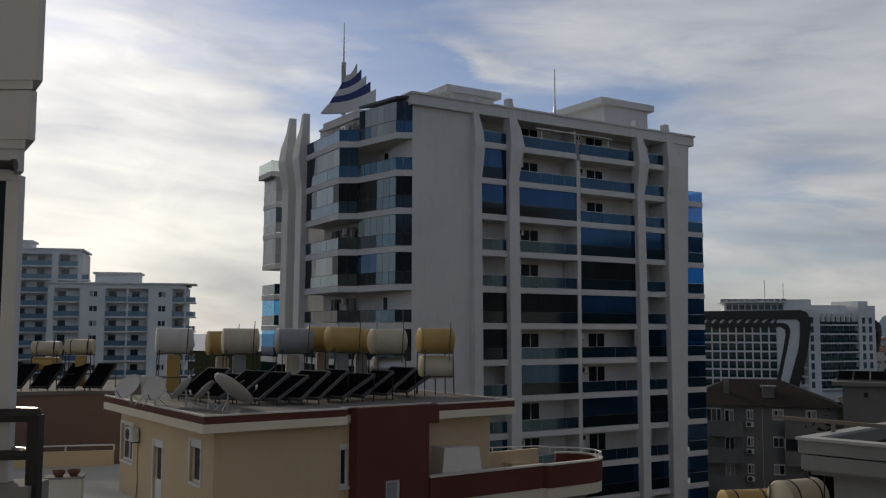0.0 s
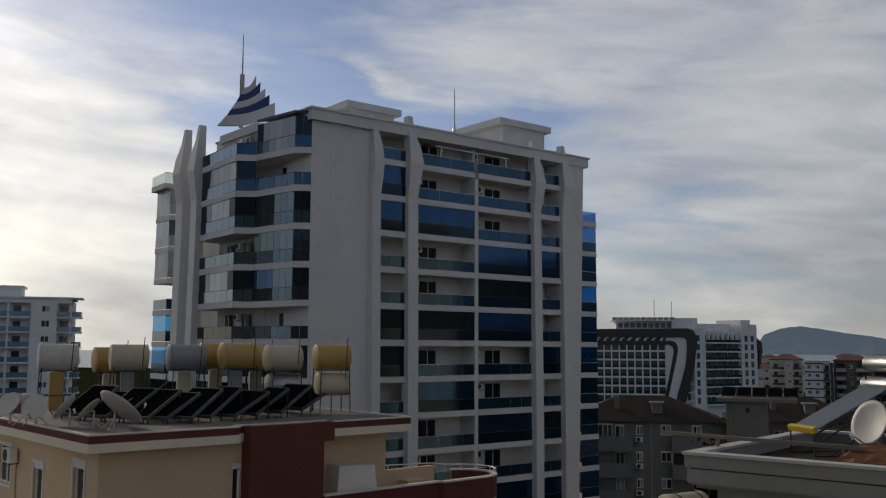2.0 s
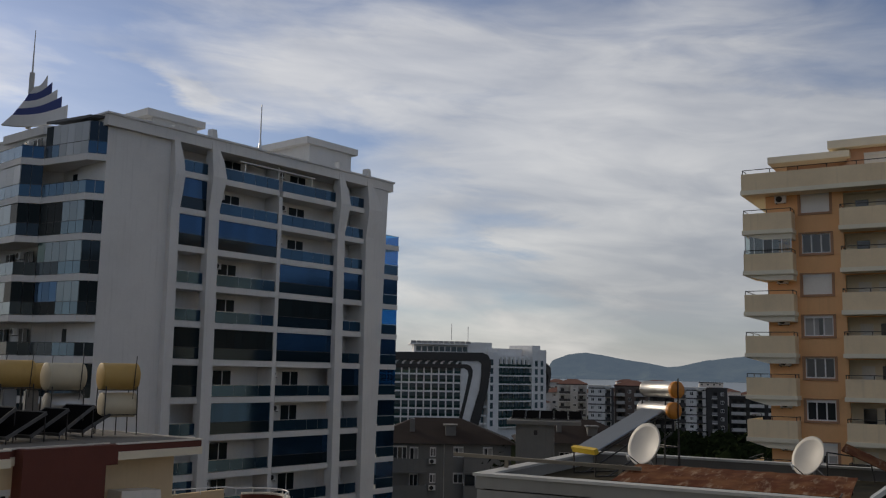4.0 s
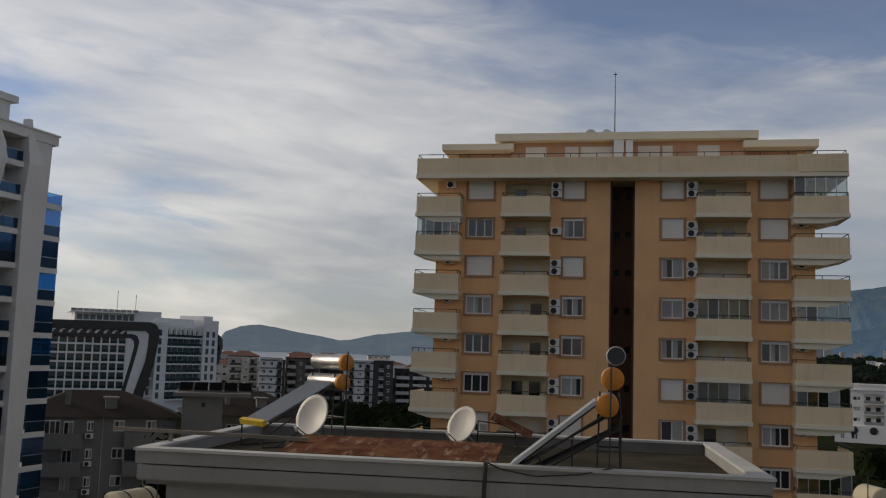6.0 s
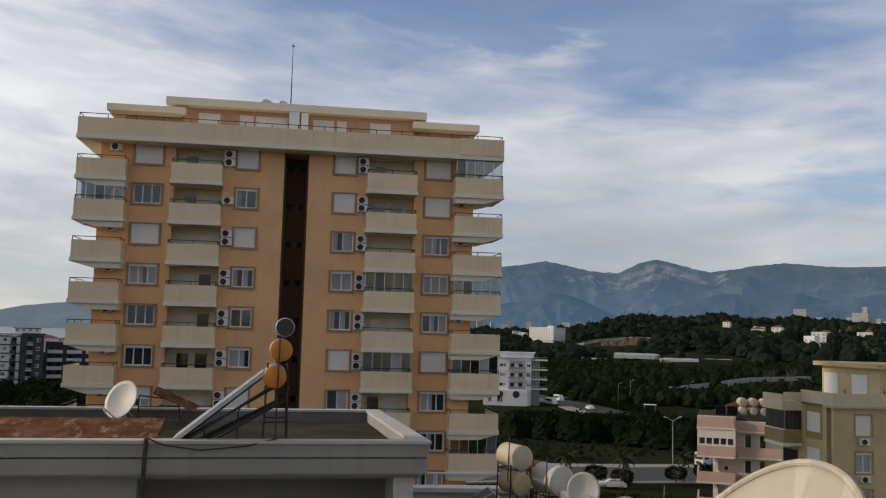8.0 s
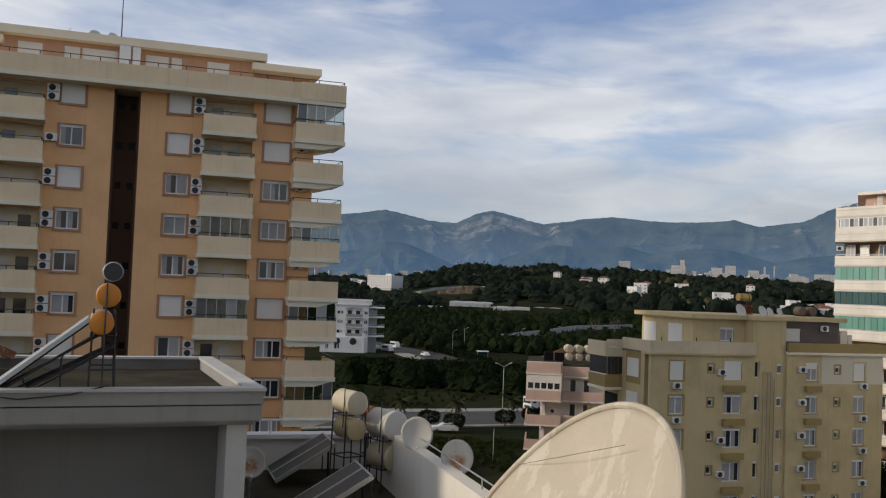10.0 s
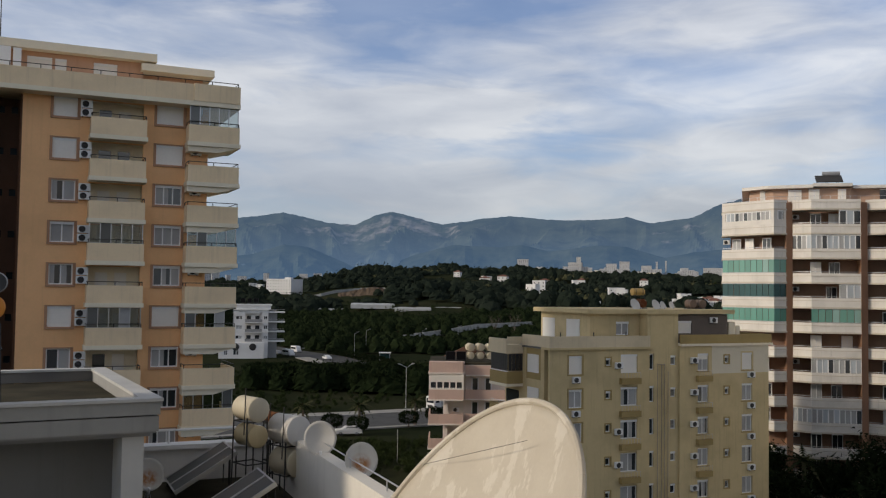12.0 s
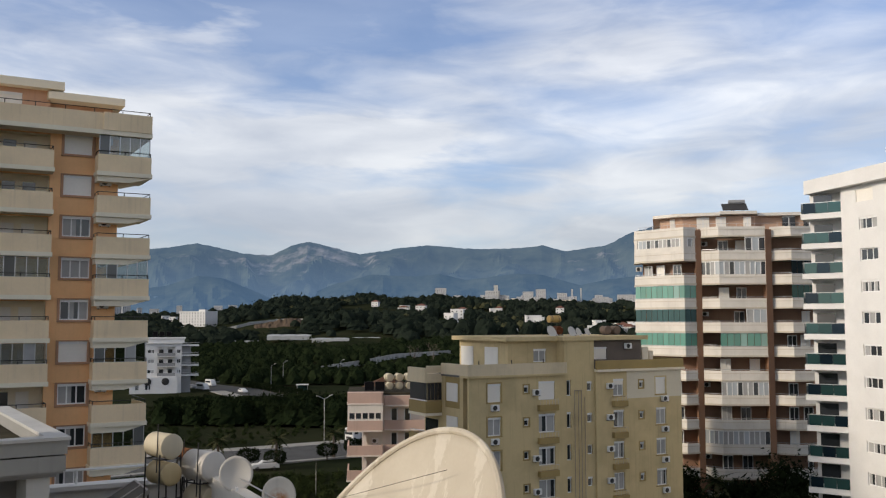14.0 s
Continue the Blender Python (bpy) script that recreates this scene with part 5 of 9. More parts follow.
for x in (-0.505, 0.252):
    bm = bmesh.new()
    tube(bm, (x - 0.012, 0.12, 2.6), (x + 0.012, 0.12, 2.6), 0.178, 20)
    part("spare_tank_end", bm, TANK_SLATE, h2, "dark slate tank end")
for x in (-0.62, -0.2, 0.2, 0.62):
    bm = bmesh.new()
    tube(bm, (x, -2.02, 0.12), (x, 0.1, 1.45 + 0.12 * x), 0.028, 6)
    part("strut", bm, METAL_DARK, h2)
    bm = bmesh.new()
    tube(bm, (x, -1.9, 0.02), (x, 0.2, 1.12), 0.022, 6)
    part("strut", bm, METAL_DARK, h2)
for y in (-1.4, -0.75):
    bm = bmesh.new()
    tube(bm, (-0.66, y, 0.1 + (y + 2.02) * 0.6), (0.66, y, 0.1 + (y + 2.02) * 0.6), 0.02, 6)
    tube(bm, (0.5, y, 0.0), (0.5, y, 0.1 + (y + 2.02) * 0.6), 0.02, 6)
    part("cross_bar", bm, METAL_DARK, h2)
dish((12.1, 20.25, 21.43), 196, 20, 1.0, 0.88, "off-white satellite dish beside the solar heater")
dish((16.72, 19.98, 21.43), 188, 24, 1.0, 0.57, "off-white satellite dish with a faint printed mark")
b = thing("tilted_sheet", "rusty metal sheet on a bent dark frame", "metal sheet", gr(-5.9, 6.9, 21.43), GR)
bm = bmesh.new()
box(bm, -0.55, 0.65, -0.35, 0.35, 0, 0.02, Matrix.Translation((0.3, 0, 0.62)) @ pose(0, 0, 0, 12, 24, 0))
part("sheet", bm, RUST, b)
bm = bmesh.new()
for p, q in (((-0.6, 0, 0), (-0.6, 0, 0.7)), ((-0.6, 0, 0.7), (0.3, 0, 0.6)), ((0.5, 0.1, 0), (0.4, 0.1, 0.55)), ((-0.6, 0, 0.4), (0.4, 0.1, 0.4))):
    tube(bm, p, q, 0.02, 6)
part("frame", bm, METAL_DARK, b)
b = thing("timber_rail", "weathered timber rail on short posts along the roof", "rail", gr(-13.6, 1.4, 21.43), GR)
bm = bmesh.new()
box(bm, -0.8, 3.7, 0, 0.1, 0.52, 0.60, pose(0, 0, 0, 0, 1.5, 8))
for x in (0.5, 3.2):
    box(bm, x, x + 0.08, 0.01, 0.09, 0, 0.53, pose(0, 0, 0, 0, 0, 8))
part("bar", bm, plaster("grey_timber", (0.25, 0.22, 0.17), stain=0.3, grain=12.0), b)
b = thing("black_hose", "black hose sagging over the parapet edge", "hose", gr(-5.6, -0.08, 21.78), GR)
bm = bmesh.new()
pts = [(2.6, 0.1, 0.05), (1.9, 0.02, -0.12), (1.0, -0.02, -0.2), (0.3, -0.01, -0.1), (0.0, 0.0, 0.03), (0.0, 0.5, 0.05)]
for p, q in zip(pts, pts[1:]):
    tube(bm, p, q, 0.015, 8)
tube(bm, (-0.02, -0.03, 0.03), (-0.1, -0.05, -3.0), 0.045, 8)
part("hose", bm, BLACKPANEL, b)

# ---- terrace below with tanks and dishes ----
b = thing("white_terrace_house", "white house terrace with low parapet, tanks and dishes", "building", (22.33, 10.0), -142.0)
bm = bmesh.new()
box(bm, -2.6, 9.5, -0.2, 0.12, 18.3, 20.2)
part("parapet", bm, WHITE_WARM, b, "white rendered parapet lit by low sun")
rail(b, [(-2.4, 0.02, 20.2), (9.4, 0.02, 20.2)], 0.2, METAL_LIGHT, 2.2, 0.016)
bm = bmesh.new()
box(bm, -2.6, -2.35, -3.4, -0.2, 18.3, 19.62)
part("back_parapet", bm, WHITE_FAR, b)
bm = bmesh.new()
box(bm, -2.6, -2.35, -8.0, -3.4, 18.3, 19.62)
part("back_parapet", bm, WHITE_FAR, b)
bm = bmesh.new()
box(bm, -2.75, -2.2, -8.0, -0.22, 19.62, 19.74)
part("ledge", bm, WHITE_FAR, b)
rail(b, [(-2.5, -7.9, 19.74), (-2.5, -0.4, 19.74)], 0.36, FRAME_WHITE, 2.2, 0.035)
bm = bmesh.new()
box(bm, -2.35, 9.5, -8.0, -0.2, 17.9, 18.75)
part("floor", bm, ROOF_DARK, b)
bm = bmesh.new()
box(bm, -2.5, 9.4, -7.9, 0.0, 0, 17.9)
part("wall", bm, WHITE_WARM, b)
water_tank((21.42, 10.85, 18.75), -122, TANK_CREAM, 0.30, 0.8, 1.9, "cream water tank stacked over a yellow one", second=TANK_YELLOWED, straps=False)
water_tank((21.82, 9.98, 18.75), -118, TANK_WHITE, 0.37, 0.85, 1.3, "white water tank stacked over a cream one", second=TANK_CREAM, straps=False)
water_tank((22.35, 10.7, 18.75), -122, RUST, 0.15, 0.5, 1.72, "small rusty tank behind the others", straps=False)
# dark grey glass, paler than the black collectors
PANEL_GREY = glassy("dusty_collector_glass", (0.05, 0.053, 0.05), rough=0.35, spec=0.3)
for x, y in ((21.2, 12.92), (18.1, 10.36)):
    for s_ in (-0.44, 0.44):
        cx, cy = x + s_ * math.cos(radians(-141)), y + s_ * math.sin(radians(-141))
        collector((cx, cy, 18.75), -141, 0.86, 1.77, 31, "glazed solar collector with aluminium edge on the terrace", METAL_LIGHT, PANEL_GREY)
STAINED = plaster("rust_streaked_dish_paint", (0.62, 0.60, 0.55), rough=0.6, stain=0.1, streak=0.3)
n_ = Nodes(STAINED.node_tree, True)
b_ = next(n for n in n_.tree.nodes if n.type == "BSDF_PRINCIPLED")
old = b_.inputs["Base Color"].links[0].from_socket
co_ = n_.add("TexCoord").outputs["Object"]
mp_ = n_.add("Mapping")
mp_.inputs["Location"].default_value = (-0.9, -1.5, -1.1)
mp_.inputs["Scale"].default_value = (1.8, 3.0, 2.5)
n_.link(n_.add("TexCoord").outputs["Generated"], mp_.inputs["Vector"])
gr_ = n_.tree.nodes.new("ShaderNodeTexGradient")
gr_.gradient_type = "SPHERICAL"
n_.link(mp_.outputs[0], gr_.inputs[0])
rusty = n_.math("MULTIPLY", n_.ramp(gr_.outputs["Fac"], [(0.0, (0, 0, 0)), (0.45, (1, 1, 1))]), n_.ramp(n_.noise(co_, 7.0, 5.0, 0.6), [(0.32, (0, 0, 0)), (0.55, (1, 1, 1))]))
n_.link(n_.mix(rusty, old, (0.38, 0.17, 0.06)), b_.inputs["Base Color"])
dish((20.3, 8.49, 20.2), 205, 14, 0.76, 0.3, "white satellite dish on the terrace wall")
dish((18.96, 6.98, 20.2), 212, 14, 0.72, 0.12, "pale satellite dish stained with rust", STAINED)
dish((18.93, 12.12, 18.75), 215, 14, 0.70, 0.93, "pale satellite dish stained with rust", STAINED)

b = thing("low_roof", "grey concrete roof below with water tanks", "roof", (7.9, 23.4), 20.0, kind="structure")
bm = bmesh.new()
box(bm, -2.5, 2.5, -2.0, 2.0, 0, 18.6)
part("slab", bm, CONCRETE, b)
water_tank((7.35, 22.9, 18.6), 10, TANK_YELLOW, 0.36, 1.2, 0.85, "faded yellow water tank on a lower roof")
water_tank((8.5, 22.6, 18.6), 25, TANK_CREAM, 0.42, 1.15, 1.02, "cream water tank with straps on a lower roof")

# ---- large dish close by ----
BIGDISH, n_, b_ = principled("worn_cream_dish_paint")
dco = n_.add("TexCoord").outputs["Object"]
dmap = n_.add("Mapping")
dmap.inputs["Scale"].default_value = (1.7, 1.7, 0.8)
n_.link(dco, dmap.inputs["Vector"])
# chalky paint: pale flakes with sharp rims, drawn out down the bowl, over a duller worn coat
flake = n_.ramp(n_.noise(dmap.outputs[0], 2.3, 9.0, 0.66), [(0.555, (0, 0, 0)), (0.585, (1, 1, 1))])
worn = n_.ramp(n_.noise(dco, 1.6, 6.0, 0.6), [(0.35, (0, 0, 0)), (0.7, (1, 1, 1))])
grit = n_.noise(dco, 38.0, 5.0, 0.65)
dcol = n_.mix(worn, (0.48, 0.43, 0.35), (0.58, 0.53, 0.44))
dcol = n_.mix(n_.math("MULTIPLY", flake, 0.65), dcol, (0.68, 0.635, 0.55))
n_.link(n_.mix(n_.math("MULTIPLY", grit, 0.35), dcol, (0.37, 0.33, 0.26)), b_.inputs["Base Color"])
b_.inputs["Roughness"].default_value = 0.65
b_.inputs["Specular IOR Level"].default_value = 0.3
dbump = n_.add("Bump", Strength=0.25, Distance=0.006)
n_.link(n_.math("ADD", n_.math("MULTIPLY", flake, 0.6), grit), dbump.inputs["Height"])
n_.link(dbump.outputs[0], b_.inputs["Normal"])


# ---- own building behind the balcony: unseen, blocks sky and bounces warm light ----
own = thing("home_block", "unseen pale rendered apartment block behind the balcony that gives the view", "building", (0, 0), -40)
bm = bmesh.new()
box(bm, -19, 17, -18, -4.2, 0, 40)
part("wall", bm, WHITE_WARM, own)
bm = bmesh.new()
box(bm, -19.3, 17.3, -18.3, -3.9, 40, 40.5)
part("roof", bm, GREYPALE, own)
# balcony on which the view is taken
bx("balcony_floor", own, PAVING, -6, 4, -4.2, 0.95, 22.2, 22.4)
bx("balcony_parapet", own, WHITE_WARM, -6, 4, 0.85, 0.95, 22.4, 23.25)
BIGC, BIGN, BIGM = Vector((4.241, 1.213, 22.595)), Vector((-0.485, 0.674, 0.557)), Vector((0.3, -0.2, 0.9))
b = thing("large_satellite_dish", "large worn cream satellite dish with a thin stay wire", "satellite dish", BIGC)
BIGN.normalize()
BIGM = (BIGM - BIGN * BIGM.dot(BIGN)).normalized()
frame3 = Matrix((BIGM, BIGN.cross(BIGM), BIGN)).transposed().to_4x4()
bm = bmesh.new()
n, k, rad, dep = 72, 14, 1.03, 0.2
sides = []
for side in (0, 1):
    rs = [[bm.verts.new(frame3 @ Vector((rad * j / k * math.cos(2 * math.pi * i / n), rad * j / k * math.sin(2 * math.pi * i / n), dep * ((j / k) ** 2 - 1) - (0.012 if side else 0)))) for i in range(n)] for j in range(1, k + 1)]
    c = bm.verts.new(frame3 @ Vector((0, 0, -dep - (0.012 if side else 0))))
    for i in range(n):
        q = (c, rs[0][i], rs[0][(i + 1) % n])
        bm.faces.new(q if not side else q[::-1]).smooth = True
        for p, o in zip(rs, rs[1:]):
            q = (p[i], o[i], o[(i + 1) % n], p[(i + 1) % n])
            bm.faces.new(q if not side else q[::-1]).smooth = True
    sides.append(rs[-1])
for i in range(n):
    bm.faces.new((sides[0][i], sides[1][i], sides[1][(i + 1) % n], sides[0][(i + 1) % n]))
part("bowl", bm, BIGDISH, b)
bm = bmesh.new()
for i in range(n):
    a0, a1 = 2 * math.pi * i / n, 2 * math.pi * (i + 1) / n
    tube(bm, frame3 @ Vector((rad * math.cos(a0), rad * math.sin(a0), 0)), frame3 @ Vector((rad * math.cos(a1), rad * math.sin(a1), 0)), 0.018, 8)
part("rim", bm, BIGDISH, b)
bm = bmesh.new()
tube(bm, (0.202, -0.424, 0.689), (0.929, 0.345, 0.391), 0.0014, 6)
part("stay_wire", bm, METAL_DARK, b)
bm = bmesh.new()
tube(bm, frame3 @ Vector((0, 0, -dep - 0.01)), frame3 @ Vector((0, 0, -dep - 0.35)), 0.08, 10)
p0 = frame3 @ Vector((0, 0, -dep - 0.35))
tube(bm, p0, (p0.x, p0.y, p0.z - 2.6), 0.06, 10)
part("mount", bm, METAL_LIGHT, b)
b = thing("roof_below_dish", "grey concrete roof slab under the large dish", "roof", (p0.x + BIGC.x, p0.y + BIGC.y, 0), 40, kind="structure")
bm = bmesh.new()
box(bm, -1.2, 1.2, -1.2, 1.2, 0, p0.z + BIGC.z - 2.6)
part("slab", bm, CONCRETE, b)


# ---- ochre yellow house ----
RUSTPIPE = plaster("rust_stained_pipe", (0.42, 0.36, 0.29), stain=0.45, grain=4.0, streak=0.4)
TANPARAPET = plaster("tan_render", (0.74, 0.62, 0.42), stain=0.18, streak=0.35)


def yellow_house():
    b = thing("ochre_house", "ochre yellow apartment house with white windows and roof penthouse", "building", (82.0, 12.6), -50.5)
    rows = [16.6 - 3.0 * k for k in range(6)]
    holes = []
    for z in rows:
        holes += [(1.93, 3.36, z, z + 1.65), (5.85, 6.4, z + 0.7, z + 1.4), (7.5, 9.35, z, z + 1.7)]
    bm = bmesh.new()
    holed(bm, 0.0, 10.65, 0, 18.8, 0.0, 0.3, holes)
    part("wall", bm, YELLOW, b)
    mid = [(13.3, 13.9, z + 0.6, z + 1.5) for z in rows]
    bm = bmesh.new()
    holed(bm, 10.65, 14.2, 0, 22.0, 0.25, 0.5, [h for h in mid] + [(10.9, 11.4, z + 0.2, z + 1.7) for z in rows[0:]])
    part("wall", bm, YELLOW, b)
    rh = []
    for z in rows:
        rh += [(16.3, 17.6, z, z + 1.65), (19.55, 20.1, z + 0.7, z + 1.4), (21.7, 23.0, z, z + 1.65)]
    bm = bmesh.new()
    holed(bm, 14.2, 25.1, 0, 19.0, 0.0, 0.3, rh)
    part("wall", bm, YELLOW, b)
    bm = bmesh.new()
    holed(bm, 18.0, 25.08, 16.3, 18.98, -0.014, -0.003, [(19.4, 20.25, 17.15, 18.15), (21.55, 23.15, 16.45, 18.4)])
    part("repaired_patch", bm, BEIGE, b, "paler repaired render patch")
    bm = bmesh.new()
    box(bm, 0.0, 25.1, 1.0, 8.3, 0, 18.8)
    box(bm, 5.0, 25.1, 8.3, 14.0, 0, 18.8)
    part("core", bm, YELLOW, b)
    for i, z in enumerate(rows):
        window(b, 1.93, 3.36, z, z + 1.65, 0, 2, 1.0 if i == 0 else 0, 0.95)
        window(b, 7.5, 9.35, z, z + 1.7, 0, 2, 1.0 if i == 0 else 0, 0.95)
        window(b, 16.3, 17.6, z, z + 1.65, 0, 2, 0.35 if i == 0 else 0, 0.95)
        window(b, 21.7, 23.0, z, z + 1.65, 0, 2, 1.0 if i == 0 else 0, 0.95)
        for x in (5.85, 19.55):
            window(b, x, x + 0.55, z + 0.7, z + 1.4, 0, 1, 0, 0)
            for u0, u1, z0, z1 in ((x - 0.12, x, z + 0.58, z + 1.52), (x + 0.55, x + 0.67, z + 0.58, z + 1.52), (x, x + 0.55, z + 0.58, z + 0.7), (x, x + 0.55, z + 1.4, z + 1.52)):
                bx("surround", b, YELLOW_DARK, u0, u1, -0.04, -0.002, z0, z1)
        for x0, x1 in ((1.8, 3.5), (16.15, 17.75), (21.55, 23.15)):
            bx("surround", b, YELLOW_DARK, x0, x1, -0.05, -0.016, z - 0.12, z - 0.01)
        for x in (7.35, 16.1):
            bm = bmesh.new()
            w = 2.15 if x < 10 else 1.7
            prism(bm, [(x, -0.45), (x + w, -0.45), (x + w, -0.002), (x, -0.002)], lambda px, py: z - 1.0 - (0.0 if px in (x, x + w) else 0.2), z - 0.45)
            part("flower_box", bm, YELLOW_DARK, b, "dark ochre window ledge box")
        # thin rail across the tall windows
        rail(b, [(7.4, -0.4, z - 0.45), (9.45, -0.4, z - 0.45)], 0.5, METAL_LIGHT, 0.35, 0.012)
        rail(b, [(16.15, -0.4, z - 0.45), (17.75, -0.4, z - 0.45)], 0.45, METAL_LIGHT, 0.35, 0.012)
        for u0, u1, z0, z1 in ((1.81, 1.93, z - 0.01, z + 1.77), (3.36, 3.48, z - 0.01, z + 1.77), (1.93, 3.36, z + 1.65, z + 1.77)):
            bx("surround", b, YELLOW_DARK, u0, u1, -0.05, -0.002, z0, z1)
        window(b, 13.3, 13.9, z + 0.6, z + 1.5, 0.25, 1, 0, 0)
        window(b, 10.9, 11.4, z + 0.2, z + 1.7, 0.25, 1, 0, 0)
        ac_unit(b, 2.2, 0, z - 0.75) if i < 3 else None
        ac_unit(b, 6.75, 0, z + 0.45) if i in (0, 2, 3) else None
        ac_unit(b, 15.35, 0, z + 0.75)
        ac_unit(b, 22.3, 0, z - 0.75)
    for x in (11.75, 12.2, 12.55, 12.95):
        bm = bmesh.new()
        tube(bm, (x, 0.14, 2), (x, 0.14, 17.3 if x < 12.8 else 16.6), 0.035, 6)
        part("drain_pipe", bm, RUSTPIPE, b)
    bm = bmesh.new()
    tube(bm, (11.7, 0.14, 17.3), (12.6, 0.14, 17.3), 0.04, 6)
    part("drain_pipe", bm, RUSTPIPE, b)
    # parapets
    bm = bmesh.new()
    prism(bm, [(-0.25, -0.3), (10.65, -0.3), (10.65, 1.2), (-0.25, 1.2)], 18.8, 19.0)
    part("cornice", bm, YELLOW, b)
    bm = bmesh.new()
    box(bm, -0.15, 10.65, -0.2, 0.05, 19.0, 20.0)
    box(bm, -0.15, 0.1, 0.05, 4.8, 19.0, 20.0)
    part("parapet", bm, TANPARAPET, b)
    bm = bmesh.new()
    box(bm, -1.85, -1.6, 4.8, 8.3, 18.2, 19.55)
    box(bm, -1.6, 0.1, 4.8, 5.05, 19.1, 19.75)
    part("parapet", bm, TANPARAPET, b)
    bm = bmesh.new()
    box(bm, 14.2, 25.4, -0.3, 1.2, 18.98, 19.2)
    part("cornice", bm, CREAM_PALE, b)
    bm = bmesh.new()
    box(bm, 14.2, 25.3, -0.2, 0.05, 19.2, 20.05)
    box(bm, 25.05, 25.3, 0.05, 13.0, 19.2, 20.05)
    part("parapet", bm, YELLOW_DARK, b)
    bm = bmesh.new()
    box(bm, -0.1, 25.1, 0.3, 8.3, 18.82, 18.98)
    box(bm, 5.0, 25.1, 8.3, 14, 18.82, 18.98)
    part("roof_floor", bm, CONCRETE, b)
    # penthouse
    bm = bmesh.new()
    holed(bm, 5.13, 10.64, 19.0, 22.0, 1.5, 1.7, [(8.0, 9.46, 20.0, 21.25)])
    part("penthouse_wall", bm, YELLOW, b)
    window(b, 8.0, 9.46, 20.0, 21.25, 1.5, 2, 0, 0.8)
    bm = bmesh.new()
    box(bm, 5.13, 5.38, 1.7, 10.4, 19.0, 22.0)
    part("penthouse_wall", bm, YELLOW, b)
    for v in (3.2, 7.7):
        bx("shutter", b, SHUTTER, 5.06, 5.12, v, v + 2.3, 19.2, 21.4)
    bm = bmesh.new()
    holed(bm, 14.2, 21.3, 19.0, 21.95, 1.6, 1.8, [(15.2, 16.9, 20.1, 21.3)])
    box(bm, 21.1, 21.3, 1.8, 9, 19.0, 21.95)
    part("penthouse_wall", bm, plaster("grey_brown_render", (0.16, 0.13, 0.11), stain=0.2), b)
    window(b, 15.2, 16.9, 20.1, 21.3, 1.6, 2, 1.0, 0)
    ac_unit(b, 19.0, 1.6, 21.1)
    bm = bmesh.new()
    box(bm, 5.4, 20.9, 1.9, 10.3, 19.0, 21.9)
    part("core", bm, YELLOW, b)
    bx("stair_wall", b, YELLOW, 10.65, 14.19, 0.51, 1.89, 18.99, 21.99)
    bm = bmesh.new()
    prism(bm, [(4.55, 0.85), (10.4, 0.85), (10.4, 0.0), (14.4, 0.0), (14.4, 1.0), (21.7, 1.0), (21.7, 11.0), (4.55, 11.0)], 22.0, 22.4)
    part("penthouse_roof", bm, YELLOW, b)
    for x in (1.0, 4.5, 8.0):
        bm = bmesh.new()
        tube(bm, (x, -0.08, 19.8), (x, -0.08, 20.35), 0.05, 6)
        part("lamp_post", bm, METAL_DARK, b)
    # chimney block on the far terrace
    bm = bmesh.new()
    box(bm, 21.8, 22.6, 2.0, 2.8, 19.0, 21.2)
    box(bm, 22.9, 23.4, 2.2, 2.8, 19.0, 20.8)
    part("chimney", bm, CREAM_PALE, b)
    # left side face
    for i, z in enumerate(rows):
        w = bx("surround", b, YELLOW_DARK, -0.02, -0.004, 1.6, 4.2, z - 0.6, z + 2.2) if i == 0 else None
        bx("shutter", b, SHUTTER, -0.08, -0.024, 1.9, 3.9, z, z + 1.65)
        # balcony
        bal = new("balcony")
        bal.parent = b
        bal.empty_display_size = 0.1
        bm = bmesh.new()
        box(bm, -1.7, -1.55, 4.9, 8.3, z - 1.2, z - 0.1)
        box(bm, -1.55, 0.0, 4.9, 5.05, z - 1.2, z - 0.1)
        part("parapet", bm, YELLOW_DARK, bal)
        bm = bmesh.new()
        box(bm, -1.75, 0.0, 4.85, 8.3, z - 1.45, z - 1.2)
        part("slab", bm, CREAM_PALE, bal)
        if i == 0:
            for j in range(8):
                bx("glazing", bal, BLACKPANEL, -1.6, -1.57, 4.95 + 0.42 * j, 5.32 + 0.42 * j, z + 0.0, z + 1.55)
            for j in range(4):
                bx("glazing", bal, BLACKPANEL, -1.5 + 0.38 * j, -1.16 + 0.38 * j, 4.93, 4.96, z + 0.0, z + 1.55)
            bx("rail", bal, FRAME_WHITE, -1.66, -1.56, 4.9, 8.3, z - 0.1, z - 0.02)
            bx("roof", bal, TANPARAPET, -1.59, 0.0, 4.85, 8.3, z + 1.6, z + 2.4)
        else:
            # dark sheet on the wall stands in for the balcony's shaded interior
            bx("dark_opening", bal, DARKGLASS, -0.06, -0.004, 5.6, 8.0, z - 1.1, z + 1.1)
            rail(bal, [(-1.6, 8.2, z - 0.1), (-1.6, 5.0, z - 0.1)], 0.25, METAL_LIGHT, 1.5, 0.03)
    return b


yellow_house()
YO = pose(82.0, 12.6, 0, 0, 0, -50.5)


def yo(u, v, z):
    return tuple(YO @ Vector((u, v, z)))


for u, mat in ((12.6, RUST), (18.7, TANK_BROWN), (19.9, TANK_BROWN)):
    water_tank(yo(u, 4.0, 22.4), -142, mat, 0.42, 0.9, 0.12, "dark rusty water tank lying low on the penthouse roof", straps=False)
